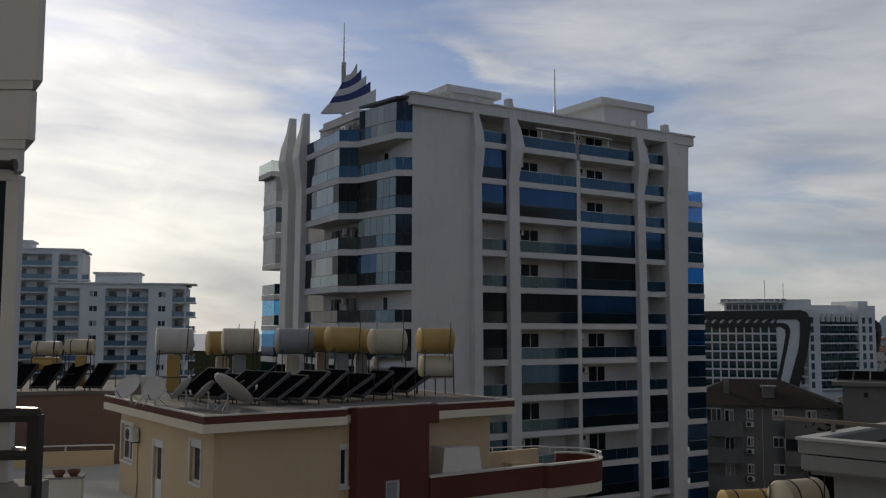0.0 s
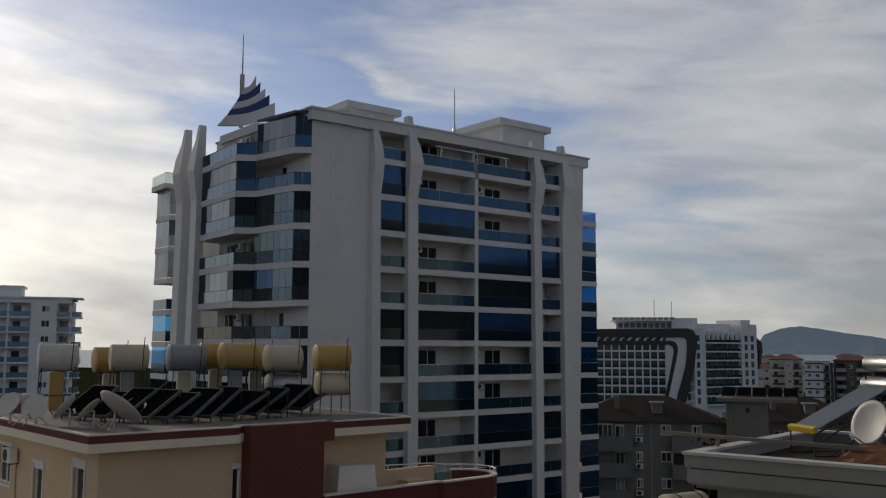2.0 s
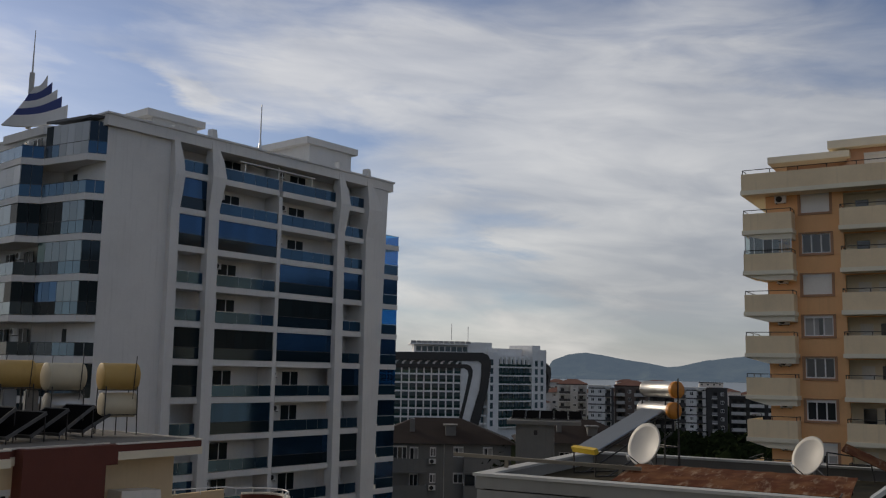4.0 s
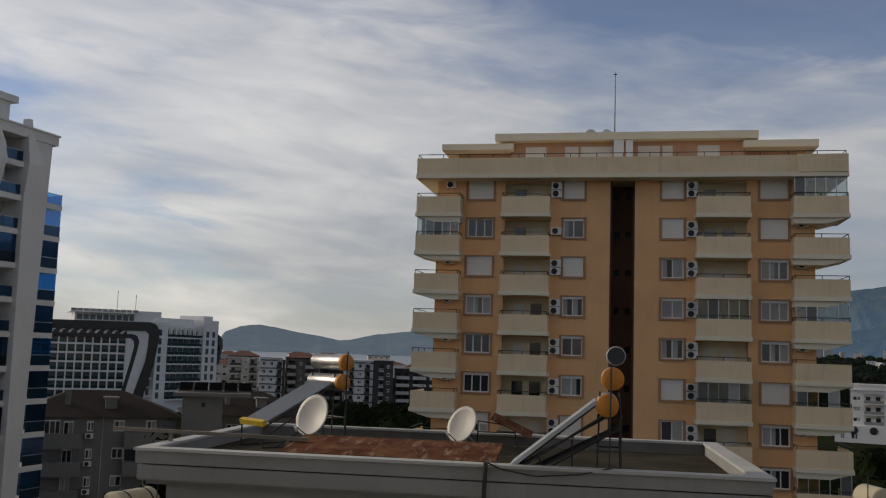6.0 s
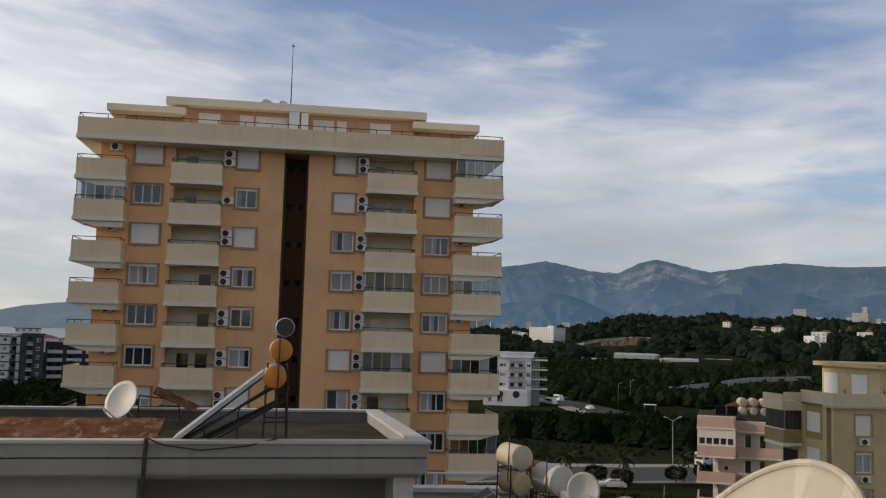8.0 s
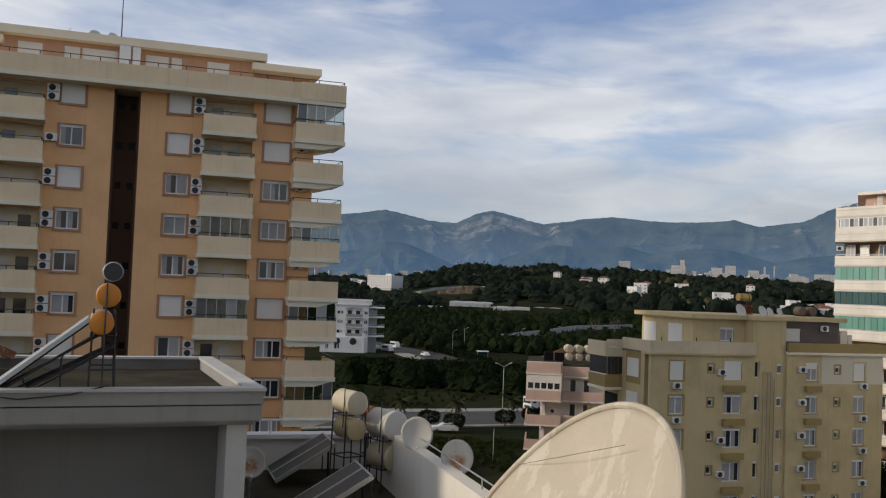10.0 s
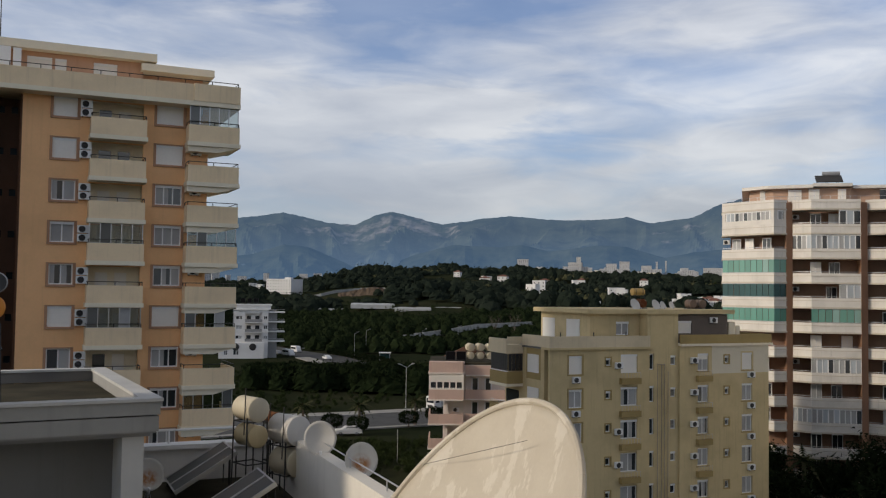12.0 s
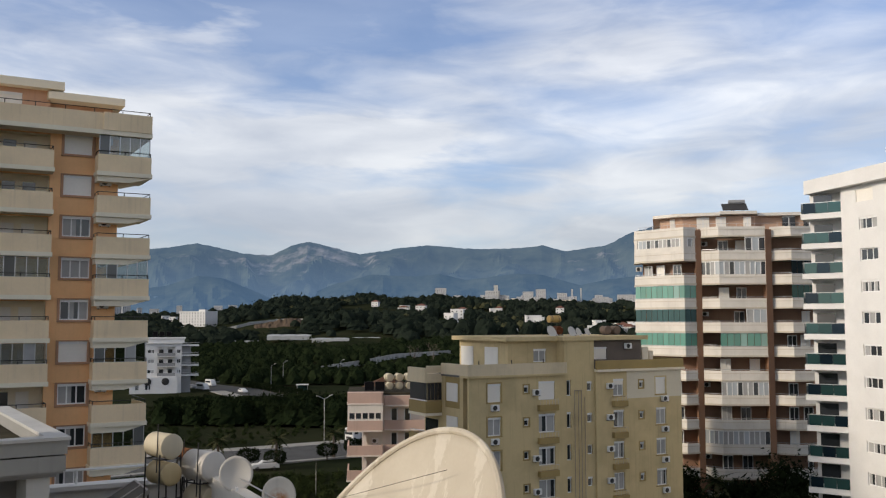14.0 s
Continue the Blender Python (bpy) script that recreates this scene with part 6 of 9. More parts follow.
for u, v, d in ((11.3, 3.2, 1.25), (13.9, 3.4, 1.1), (15.2, 4.0, 0.8), (16.6, 4.4, 0.75)):
    dish(yo(u, v, 22.4), 232, 25, d, 0.35, "pale satellite dish on the penthouse roof")
water_tank(yo(13.1, 5.2, 22.4), -50, TANK_YELLOW, 0.36, 1.3, 1.3, "yellow water tank on a tall stand")


# ---- pink house ----
PKX, PKY, PKR = 107.59, 31.12, -75.0


BAYCREAM = plaster("pale_bay_render", (0.88, 0.83, 0.76), stain=0.12, streak=0.2)


def pink_house():
    b = thing("pink_house", "pale pink apartment house with open bay balconies and flat roof", "building", (PKX, PKY), PKR)
    bm = bmesh.new()
    box(bm, 1.9, 12.0, 1.7, 12, 0, 14.9)
    part("wall", bm, PINK_PALE, b)
    bm = bmesh.new()
    box(bm, 0.0, 12.0, 1.7, 12.2, 14.9, 15.2)
    part("roof", bm, ROOF_DARK, b)
    for i in range(5):
        bay = new("bay")
        bay.parent = b
        bay.empty_display_size = 0.1
        lo, hi = (14.1, 15.35) if i == 0 else (10.9 - 2.9 * (i - 1), 12.03 - 2.9 * (i - 1))
        plan = [(0.0, 0.0), (4.05, 0.0), (4.27, 0.25), (4.27, 1.7), (0.0, 1.7)]
        bm = bmesh.new()
        if i == 0:
            prism(bm, plan, lo, hi)
        else:
            box(bm, 0.0, 4.2, 0.0, 0.15, lo, hi)
            box(bm, 0.0, 0.15, 0.15, 5.5, lo, hi)
            box(bm, 4.05, 4.2, 0.15, 1.7, lo, hi)
        part("parapet", bm, PINK, bay)
        bm = bmesh.new()
        prism(bm, [(-0.06, -0.06), (4.1, -0.06), (4.33, 0.22), (4.33, 5.5), (-0.06, 5.5)], lo - 0.18, lo)
        part("ledge", bm, PINK_PALE, bay)
        if i == 0:
            bm = bmesh.new()
            holed(bm, 0.02, 4.2, 12.04, 13.91, 0.02, 0.2, [(0.25 + 0.78 * j, 0.85 + 0.78 * j, 12.2, 12.95) for j in range(5)])
            part("bay_wall", bm, BAYCREAM, bay)
            bx("bay_wall", bay, BAYCREAM, 0.02, 0.2, 0.2, 5.4, 12.04, 13.91)
            for j in range(5):
                bx("pane", bay, DARKGLASS, 0.25 + 0.78 * j, 0.85 + 0.78 * j, 0.1, 0.12, 12.2, 12.95)
            rail(bay, [(0.05, 0.06, 12.03), (4.15, 0.06, 12.03)], 0.22, FRAME_WHITE, 1.0, 0.03)
        else:
            bx("post", bay, PINK_PALE, 2.0, 2.3, 0.3, 1.7, lo - 1.6, lo - 0.18)
            ac_unit(bay, 2.9, 1.7, hi + 0.1)
            bx("wall_panel", bay, WHITE_WARM, 2.4, 4.2, 1.5, 1.68, hi - 0.1, hi + 1.5)
        # recessed side with doors and a plain balcony
        z0 = 10.9 - 2.9 * (i - 1)
        bx("balcony_front", bay, PINK, 4.4, 10.0, 0.9, 1.05, z0, z0 + 1.1)
        bx("balcony_slab", bay, PINK_PALE, 4.4, 10.0, 0.88, 1.7, z0 - 0.18, z0 - 0.002)
        for x in (5.3, 6.9):
            bx("balcony_door", bay, DARKGLASS, x, x + 0.6, 1.62, 1.69, z0 - 2.6, z0 - 0.5)
            bx("door_frame", bay, FRAME_WHITE, x - 0.14, x - 0.01, 1.6, 1.69, z0 - 2.6, z0 - 0.4)
            bx("door_frame", bay, FRAME_WHITE, x + 0.61, x + 0.74, 1.6, 1.69, z0 - 2.6, z0 - 0.4)
    return b


pink_house()
PK = pose(PKX, PKY, 0, 0, 0, PKR)
for x in (5.0, 6.2, 7.4):
    water_tank(tuple(PK @ Vector((x, 4.2, 15.2))), -150, TANK_CREAM, 0.48, 1.2, 1.25, "cream water tank on the flat roof", second=TANK_CREAM, straps=False)
for x in (2.6, 3.9):
    collector(tuple(PK @ Vector((x, 3.0, 15.2))), PKR, 1.2, 1.9, 30)
b = thing("tiled_hut", "low house with a brown tiled gable roof", "building", (129.9, 36.0, -0.9), PKR)
bm = bmesh.new()
box(bm, 0.6, 8.0, 0.6, 7.0, 0, 14.6)
part("wall", bm, PINK_PALE, b)
bm = bmesh.new()
lo = [bm.verts.new(p) for p in ((0, 0, 14.6), (8.6, 0, 14.6), (8.6, 7.6, 14.6), (0, 7.6, 14.6))]
hi = [bm.verts.new((3.8, 3.8, 16.6)), bm.verts.new((5.0, 3.8, 16.6))]
for f in ((lo[0], lo[1], hi[1], hi[0]), (lo[1], lo[2], hi[1]), (lo[2], lo[3], hi[0], hi[1]), (lo[3], lo[0], hi[0]), tuple(lo[::-1])):
    bm.faces.new(f)
part("roof", bm, plaster("brown_roof_tiles", (0.13, 0.07, 0.045), stain=0.3, grain=3.0, bump=0.4, spec=0.1), b)


# ---- brown and white tower with bays ----
BAYWHITE = plaster("aged_white_render", (0.74, 0.70, 0.635), stain=0.2, streak=0.35)
BAYGROOVE = plaster("aged_cream_render", (0.60, 0.54, 0.44), stain=0.2)


def bay_tower():
    b = thing("bay_tower", "brown apartment tower with broad white balcony bays and green glazing", "building")
    stacks = [[(120.97, -2.89), (116.18, -8.66), (117.06, -10.2)], [(117.51, -10.78), (116.3, -12.79), (117.07, -18.34)], [(117.98, -19.0), (117.08, -21.28), (118.5, -25.0)]]
    glaz = {(0, 0): "w", (0, 2): "g", (0, 3): "t", (0, 4): "g", (1, 0): "h", (1, 1): "w", (1, 3): "h", (1, 4): "G", (1, 6): "m", (1, 8): "w", (2, 1): "n", (2, 2): "d", (2, 5): "h"}
    rng = random.Random(2)
    brown = plaster("rust_brown_render", (0.30, 0.185, 0.125), stain=0.25, streak=0.3)
    bm = bmesh.new()
    prism(bm, [(123.2, -4.0), (119.3, -8.4), (119.9, -13.0), (119.8, -18.5), (120.4, -25.0), (136.0, -26.0), (138.0, -5.0)][::-1], 0, 35.0)
    part("wall", bm, brown, b)
    post = plaster("orange_brown_render", (0.33, 0.175, 0.10), stain=0.25, streak=0.3)
    for (x0, y0), (x1, y1) in (((117.0, -10.1), (117.45, -10.85)), ((117.0, -18.3), (117.6, -19.1))):
        bm = bmesh.new()
        prism(bm, [(x0, y0), (x0 + 3.6, y0), (x1 + 3.6, y1), (x1, y1)][::-1], 0, 34.9)
        part("pilaster", bm, post, b)
    for s, pts in enumerate(stacks):
        back = [(x + 3.0, y) for x, y in pts]
        thin = [(x + 0.22, y) for x, y in pts]
        for k in range(12):
            z = 35.5 - 2.9 * k
            bal = new("balcony")
            bal.parent = b
            bal.empty_display_size = 0.1
            bm = bmesh.new()
            prism(bm, (pts + thin[::-1])[::-1], z - 1.3, z - 0.26)
            part("balcony_band", bm, BAYWHITE, bal, "white rendered balcony band")
            bm = bmesh.new()
            prism(bm, ([(x - 0.05, y) for x, y in pts] + back[::-1])[::-1], z - 1.5, z - 1.3)
            part("slab", bm, BAYGROOVE, bal)
            bm = bmesh.new()
            prism(bm, ([(x - 0.05, y) for x, y in pts] + thin[::-1])[::-1], z - 0.62, z - 0.55)
            part("band_groove", bm, BAYGROOVE, bal)
            kind = glaz.get((s, k))
            for f, (p, q) in enumerate(zip(pts, pts[1:])):
                p, q = Vector(p), Vector(q)
                ang = math.degrees(math.atan2((q - p).y, (q - p).x))
                m = Matrix.Translation((p.x, p.y, 0)) @ pose(0, 0, 0, 0, 0, ang)
                ln = (q - p).length
                bot, top = z - 3.14, z - 1.5
                here = kind
                if kind in ("m", "G", "n", "d") and ln < 2.6:
                    here = None
                if here:
                    n = max(2, round(ln / (0.62 if here in "wm" else 0.85)))
                    w = ln / n
                    mat = {"w": DARKGLASS, "g": GREENGLASS, "G": GREENGLASS, "t": TEALGLASS, "m": DARKGLASS, "n": INKGLASS, "d": DEEPGREEN, "h": DARKGLASS}[here]
                    first = n * 2 // 3 if here == "h" else 0
                    if here == "h" and f == 0:
                        first = n
                    lo = bot + (0.55 if (s, k) == (0, 0) else 0.0)
                    for j in range(first, n):
                        pane = mat
                        if here in "wmh":
                            pane = FROSTED if rng.random() < 0.35 else CURTAIN if rng.random() < 0.6 else DARKGLASS
                        elif here in "gG" and rng.random() < 0.2:
                            pane = PALEGREEN
                        bx("glass_panel", bal, pane, w * j + 0.03, w * (j + 1) - 0.03, 0.1, 0.13, lo, top - 0.06, m=m)
                    if here in "wmh":
                        for j in range(first, n + (first < n)):
                            wide = 0.07 if j % 2 else 0.045
                            bx("mullion", bal, FRAME_WHITE, max(0, w * j - wide), min(ln, w * j + wide), 0.06, 0.16, lo, top, m=m)
                        if first < n:
                            bx("head_rail", bal, FRAME_WHITE, w * first, ln, 0.05, 0.17, top - 0.14, top - 0.002, m=m)
                    else:
                        for zz in (bot + 0.01, top - 0.07):
                            bx("glazing_rail", bal, METAL_LIGHT, 0, ln, 0.05, 0.16, zz, zz + 0.06, m=m)
                    if (s, k) == (0, 0):
                        bx("bay_panel", bal, BAYWHITE, 0, ln, 0.02, 0.2, bot - 0.02, lo, m=m)
                        bx("bay_panel", bal, BAYWHITE, 0, 0.5, 0.021, 0.2, lo, top, m=m)
                        bx("bay_panel", bal, BAYWHITE, ln - 0.45, ln, 0.021, 0.2, lo, top, m=m)
                if here in (None, "h"):
                    bx("handrail", bal, METAL_LIGHT, 0.05, ln - 0.05, 0.08, 0.12, z - 3.02, z - 2.97, m=m)
                    for j in range(int(ln / 1.1) + 1):
                        u = 0.06 + (ln - 0.14) * j / max(1, int(ln / 1.1))
                        bx("rail_post", bal, METAL_LIGHT, u, u + 0.03, 0.085, 0.115, z - 3.16, z - 3.02, m=m)
                    # doors and windows at the back of the open balcony
                    u = 0.5
                    while u + 1.2 < ln and ln > 2.6:
                        if rng.random() < 0.75:
                            tall = rng.random() < 0.5
                            deep = 2.1 if s != 0 else 1.5
                            z0 = z - 4.2 if tall else z - 3.4
                            bx("back_window", bal, rng.choice([DARKGLASS, CURTAIN, SHUTTER, DARKGLASS]), u, u + 1.1, deep, deep + 0.06, z0, z - 1.9, m=m)
                            for a in (u - 0.07, u + 0.52, u + 1.1):
                                bx("window_frame", bal, FRAME_WHITE, a, a + 0.07, deep - 0.03, deep + 0.08, z0, z - 1.9, m=m)
                            bx("window_frame", bal, FRAME_WHITE, u - 0.07, u + 1.17, deep - 0.03, deep + 0.08, z - 1.9, z - 1.8, m=m)
                        u += rng.uniform(1.7, 2.5)
            if (s + k) % 3 == 1 and s < 2:
                ac_unit(bal, 0, 0, z - 2.4, Matrix.Translation((pts[0][0] + 2.2, pts[0][1] - 0.2, 0)) @ pose(0, 0, 0, 0, 0, -90))
    # roof storey with thin eaves, set back behind a rail
    bm = bmesh.new()
    prism(bm, [(122.4, -6.2), (120.3, -8.9), (119.7, -13.4), (119.9, -17.6), (120.6, -18.4), (120.4, -24.2), (134.0, -25.0), (136.0, -7.0)][::-1], 35.0, 36.9)
    part("roof_storey", bm, plaster("faded_apricot_render", (0.50, 0.33, 0.235), stain=0.15, streak=0.2), b)
    for x, y, w, mat in ((121.0, -7.4, 1.0, SHUTTER), (119.75, -10.6, 1.5, SHUTTER), (119.5, -12.9, 1.2, SHUTTER), (119.6, -16.2, 0.9, SHUTTER), (120.1, -20.9, 1.5, DARKGLASS), (120.1, -23.4, 1.3, DARKGLASS)):
        bx("roof_window", b, mat, x, x + 0.3, y - w, y, 35.3, 36.6)
        bx("window_frame", b, FRAME_WHITE, x - 0.03, x + 0.29, y - w / 2 - 0.06, y - w / 2 + 0.06, 35.3, 36.6)
        bx("window_frame", b, FRAME_WHITE, x - 0.03, x + 0.29, y - w, y, 36.6, 36.72)
    for i, (pts, z0) in enumerate((([(121.7, -5.3), (119.5, -8.25), (118.7, -13.3), (121.0, -13.6), (136.0, -6.0)], 36.86), ([(118.65, -13.3), (119.0, -17.75), (134.0, -17.9), (134.0, -13.5)], 37.0), ([(119.7, -17.9), (119.5, -24.6), (135.0, -26.0), (134.0, -18.0)], 36.8))):
        bm = bmesh.new()
        prism(bm, pts[::-1], z0, z0 + 0.38)
        part("roof_edge", bm, BAYWHITE, b)
    rail(b, [(120.9, -3.4, 35.2), (116.5, -8.7, 35.2), (117.4, -10.3, 35.2), (116.6, -12.8, 35.2), (117.4, -18.3, 35.2), (117.4, -21.3, 35.2), (118.6, -24.9, 35.2)], 0.45, METAL_LIGHT, 1.2, 0.022)
    bm = bmesh.new()
    box(bm, -1.0, 1.0, -1.5, 1.5, -0.06, 0.06, pose(119.9, -15.2, 38.0, 0, -28, 0))
    part("heater_panel", bm, METAL_DARK, b, "dark tilted solar panel on the roof")
    bm = bmesh.new()
    tube(bm, (121.0, -16.6, 38.75), (121.0, -14.6, 38.75), 0.27, 12)
    part("heater_tank", bm, TANK_GREY, b)
    for y in (-16.2, -15.0):
        bm = bmesh.new()
        tube(bm, (121.0, y, 37.3), (121.0, y, 38.5), 0.05, 6)
        tube(bm, (119.1, y, 37.3), (119.1, y, 37.6), 0.05, 6)
        part("heater_leg", bm, METAL_DARK, b)
    return b


bay_tower()


# ---- white tower at the far side ----
def plain_white_tower():
    b = thing("white_tower", "plain white apartment tower with teal glass corner balconies", "building", (96.4, -22.3), -156.0)
    zt = [33.7 - 3.0 * k for k in range(11)]
    holes = []
    for z in zt:
        holes += [(2.55, 5.05, z - 1.15, z), (9.0, 11.0, z - 1.15, z)]
    bm = bmesh.new()
    holed(bm, 0, 16.0, 0, 36.8, 0, 0.3, holes + [(2.2, 4.6, 35.2, 36.4)])
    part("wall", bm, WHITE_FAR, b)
    bm = bmesh.new()
    box(bm, 0.05, 16.0, 0.8, 14.0, 0, 36.8)
    part("core", bm, WHITE_FAR, b)
    for z in zt:
        window(b, 2.55, 5.05, z - 1.15, z, 0, 3, 0, 0.5, sill=False)
        window(b, 9.0, 11.0, z - 1.15, z, 0, 3, 0, 0.5, sill=False)
    bx("roof_shutter", b, SHUTTER, 2.2, 4.6, 0.1, 0.15, 35.2, 36.4)
    bm = bmesh.new()
    box(bm, -4.6, 17.0, -0.9, 14.5, 36.8, 38.2)
    part("roof_slab", bm, WHITE_FAR, b)
    bm = bmesh.new()
    box(bm, 5.0, 8.0, 2, 6, 38.2, 39.8)
    box(bm, 4.6, 8.4, 1.6, 6.4, 39.8, 40.2)
    part("roof_house", bm, WHITE_FAR, b)
    m = pose(0, 0, 0, 0, 0, 0)
    inv = pose(96.4, -22.3, 0, 0, 0, -156.0).inverted()
    p = inv @ Vector((98.0, -19.0, 0))
    ang = math.degrees(math.atan2(-p.y, -p.x))
    m = Matrix.Translation((p.x, p.y, 0)) @ pose(0, 0, 0, 0, 0, ang)
    ln = math.hypot(p.x, p.y)
    for k in range(12):
        z = 35.6 - 3.0 * k
        bx("slab", b, WHITE_FAR, -0.2, ln, 0, 2.4, z - 1.6, z - 1.05, m=m)
        for j in range(3):
            bx("rail_pane", b, TEALGLASS if (k + j) % 3 else NAVYGLASS, ln / 3 * j + 0.03, ln / 3 * (j + 1) - 0.03, 0.03, 0.05, z - 1.02, z, m=m)
        bx("rail_pane", b, TEALGLASS, -0.15, -0.13, 0.05, 2.3, z - 1.02, z, m=m)
        bx("handrail", b, METAL_LIGHT, -0.15, ln, 0.02, 0.06, z, z + 0.05, m=m)
        bx("balcony_door", b, DARKGLASS, 0.5, 2.3, 2.3, 2.34, z - 1.0, z + 1.0, m=m)
    bm = bmesh.new()
    box(bm, 0.1, ln, 2.4, 9.0, 0, 36.8, m)
    part("side_wall", bm, WHITE_FAR, b)
    return b


plain_white_tower()


# ---- hotel with black ribbon ----
def hotel():
    b = thing("hotel", "white hotel with black ribbon frame and rows of balconies", "building", (66.0, 322.0, -2.8), -13.0)
    # local x to the right; front at y = 0
    bm = bmesh.new()
    box(bm, 0, 58, 1.6, 22, 0, 30.6)
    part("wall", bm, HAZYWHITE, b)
    for k in range(8):
        z = 5.3 + 2.97 * k
        bx("floor_band", b, HAZYWHITE, 0, 46.9, -0.7, 1.6, z - 0.6, z)
        for j in range(15):
            u = 7.8 + 2.62 * j
            bx("glazing", b, HOTELGLASS, u, u + 2.3, 0.5, 0.55, z + 0.02, z + 2.42)
            bx("rail_pane", b, TEALGLASS, u, u + 2.3, -0.1, -0.05, z + 0.02, z + 0.9)
            if k == 0:
                bx("divider", b, HAZYWHITE, u + 2.25, u + 2.67, -0.75, 1.6, 4.8, 28.6)

    def ribbon(pts, y0, y1):
        bm = bmesh.new()
        va = [bm.verts.new((x, y0, z)) for x, z in pts]
        vb = [bm.verts.new((x, y1, z)) for x, z in pts]
        bm.faces.new(va)
        bm.faces.new(vb[::-1])
        for i in range(len(va)):
            j = (i + 1) % len(va)
            bm.faces.new((va[j], va[i], vb[i], vb[j]))
        part("ribbon", bm, BLACKPANEL, b)

    # black ribbons: over the top, round the corner, then leaning down
    ribbon([(8, 33.2), (54.3, 33.6), (56.3, 32.8), (57.4, 30.8), (57.4, 28.5), (56.4, 20.8), (53.2, 8.0), (49.7, 8.0), (53.4, 20.7), (54.2, 27.5), (54.0, 29.6), (53.0, 30.6), (8, 30.6)], -1.6, 1.0)
    ribbon([(10, 29.1), (48.9, 29.4), (50.3, 28.8), (51.0, 27.3), (50.9, 25.4), (50.2, 22.0), (47.8, 11.4), (46.9, 8.0), (45.6, 8.0), (46.6, 11.4), (48.6, 20.6), (49.5, 25.6), (49.2, 27.2), (48.0, 28.0), (10, 27.9)], -1.2, 0.6)
    bx("glazing", b, HOTELGLASS, 9, 47.4, 1.4, 1.55, 28.6, 30.9)
    for j in range(14):
        bm = bmesh.new()
        u = 9.6 + 2.72 * j
        va = [bm.verts.new((x, y, z)) for y in (-1.0, 0.5) for x, z in ((u, 29.2), (u + 0.7, 29.2), (u + 1.0, 29.9), (u + 1.9, 30.5), (u + 0.9, 30.5), (u + 0.2, 30.0))]
        bm.faces.new(va[:6])
        bm.faces.new(va[6:][::-1])
        for i in range(6):
            bm.faces.new((va[(i + 1) % 6], va[i], va[6 + i], va[6 + (i + 1) % 6]))
        part("rib", bm, HAZYWHITE, b)
    bx("white_panel", b, HAZYWHITE, 46.95, 54.0, -1.1, 1.3, 8.0, 30.55)
    for k in range(7):
        bx("glazing", b, HOTELGLASS, 54.3, 56.9, 1.3, 1.58, 9.0 + 2.97 * k, 11.2 + 2.97 * k)
        bx("floor_band", b, HAZYWHITE, 54.1, 57.5, 0.2, 1.6, 8.4 + 2.97 * k, 8.95 + 2.97 * k)
    bm = bmesh.new()
    box(bm, 30.5, 51, 4, 18, 30.6, 36.2)
    box(bm, 29.0, 50.5, 2, 18, 36.2, 36.6)
    part("upper_storey", bm, HAZYWHITE, b)
    for j in range(9):
        bx("glazing", b, HOTELGLASS, 31.2 + 2.1 * j, 32.9 + 2.1 * j, 3.9, 3.98, 33.9, 35.6)
    for j in range(11):
        bx("roof_screen", b, GREYWALL, 29.2 + 1.95 * j, 31.0 + 1.95 * j, 2.2, 2.4, 36.62, 37.5)
    bm = bmesh.new()
    box(bm, 49.5, 60.5, 3.0, 17, 30.6, 37.3)
    bmesh.ops.bevel(bm, geom=[e for e in bm.edges if min(v.co.z for v in e.verts) > 37 and min(v.co.x for v in e.verts) > 60], offset=2.2, segments=5, affect="EDGES")
    part("stair_block", bm, HAZYWHITE, b)
    # right wing, turned back
    m = Matrix.Translation((57.0, 0, 0)) @ pose(0, 0, 0, 0, 0, 38)
    bm = bmesh.new()
    box(bm, 0, 33, 1.6, 16, 0, 33, m)
    part("wing_wall", bm, HAZYWHITE, b)
    for x0, x1, t in ((-0.5, 5.0, 35.5), (22.5, 30.5, 37.0)):
        bm = bmesh.new()
        box(bm, x0, x1, -0.6 if x0 > 10 else 0.0, 14, 0, t, m)
        bmesh.ops.bevel(bm, geom=[e for e in bm.edges if abs((e.verts[0].co - e.verts[1].co).z) < 0.1 and e.verts[0].co.z > 30], offset=1.6, segments=4, affect="EDGES")
        part("rounded_pier", bm, HAZYWHITE, b)
    for k in range(8):
        z = 7.6 + 3.05 * k
        bx("floor_band", b, HAZYWHITE, 5.0, 22.5, -0.3, 1.6, z - 0.5, z, m=m)
        for j in range(6):
            u = 5.4 + 2.9 * j
            bx("glazing", b, HOTELGLASS, u, u + 2.5, 0.9, 0.95, z + 0.02, z + 2.6, m=m)
            bx("rail_pane", b, TEALGLASS, u, u + 2.5, -0.2, -0.15, z + 0.02, z + 0.9, m=m)
        for u in (0.6, 24.0, 27.2):
            bx("glazing", b, HOTELGLASS, u, u + 1.4, -0.75 if u > 10 else -0.12, -0.66 if u > 10 else -0.05, z + 0.3, z + 2.4, m=m)
    for j in range(7):
        bx("rib", b, HAZYWHITE, 5.6 + 2.4 * j, 6.2 + 2.4 * j, -0.9, 0.2, 29.8, 32.4, m=m)
    bm = bmesh.new()
    box(bm, 8, 22, 4, 12, 33, 35.5, m)
    part("upper_storey", bm, HAZYWHITE, b)
    bm = bmesh.new()
    pr = [(30.4, 30.5), (32.6, 29.0), (33.0, 26.0), (31.2, 19.5), (30.4, 19.5), (31.4, 25.5), (30.4, 27.5)]
    va = [bm.verts.new(m @ Vector((x, -1.0, z))) for x, z in pr]
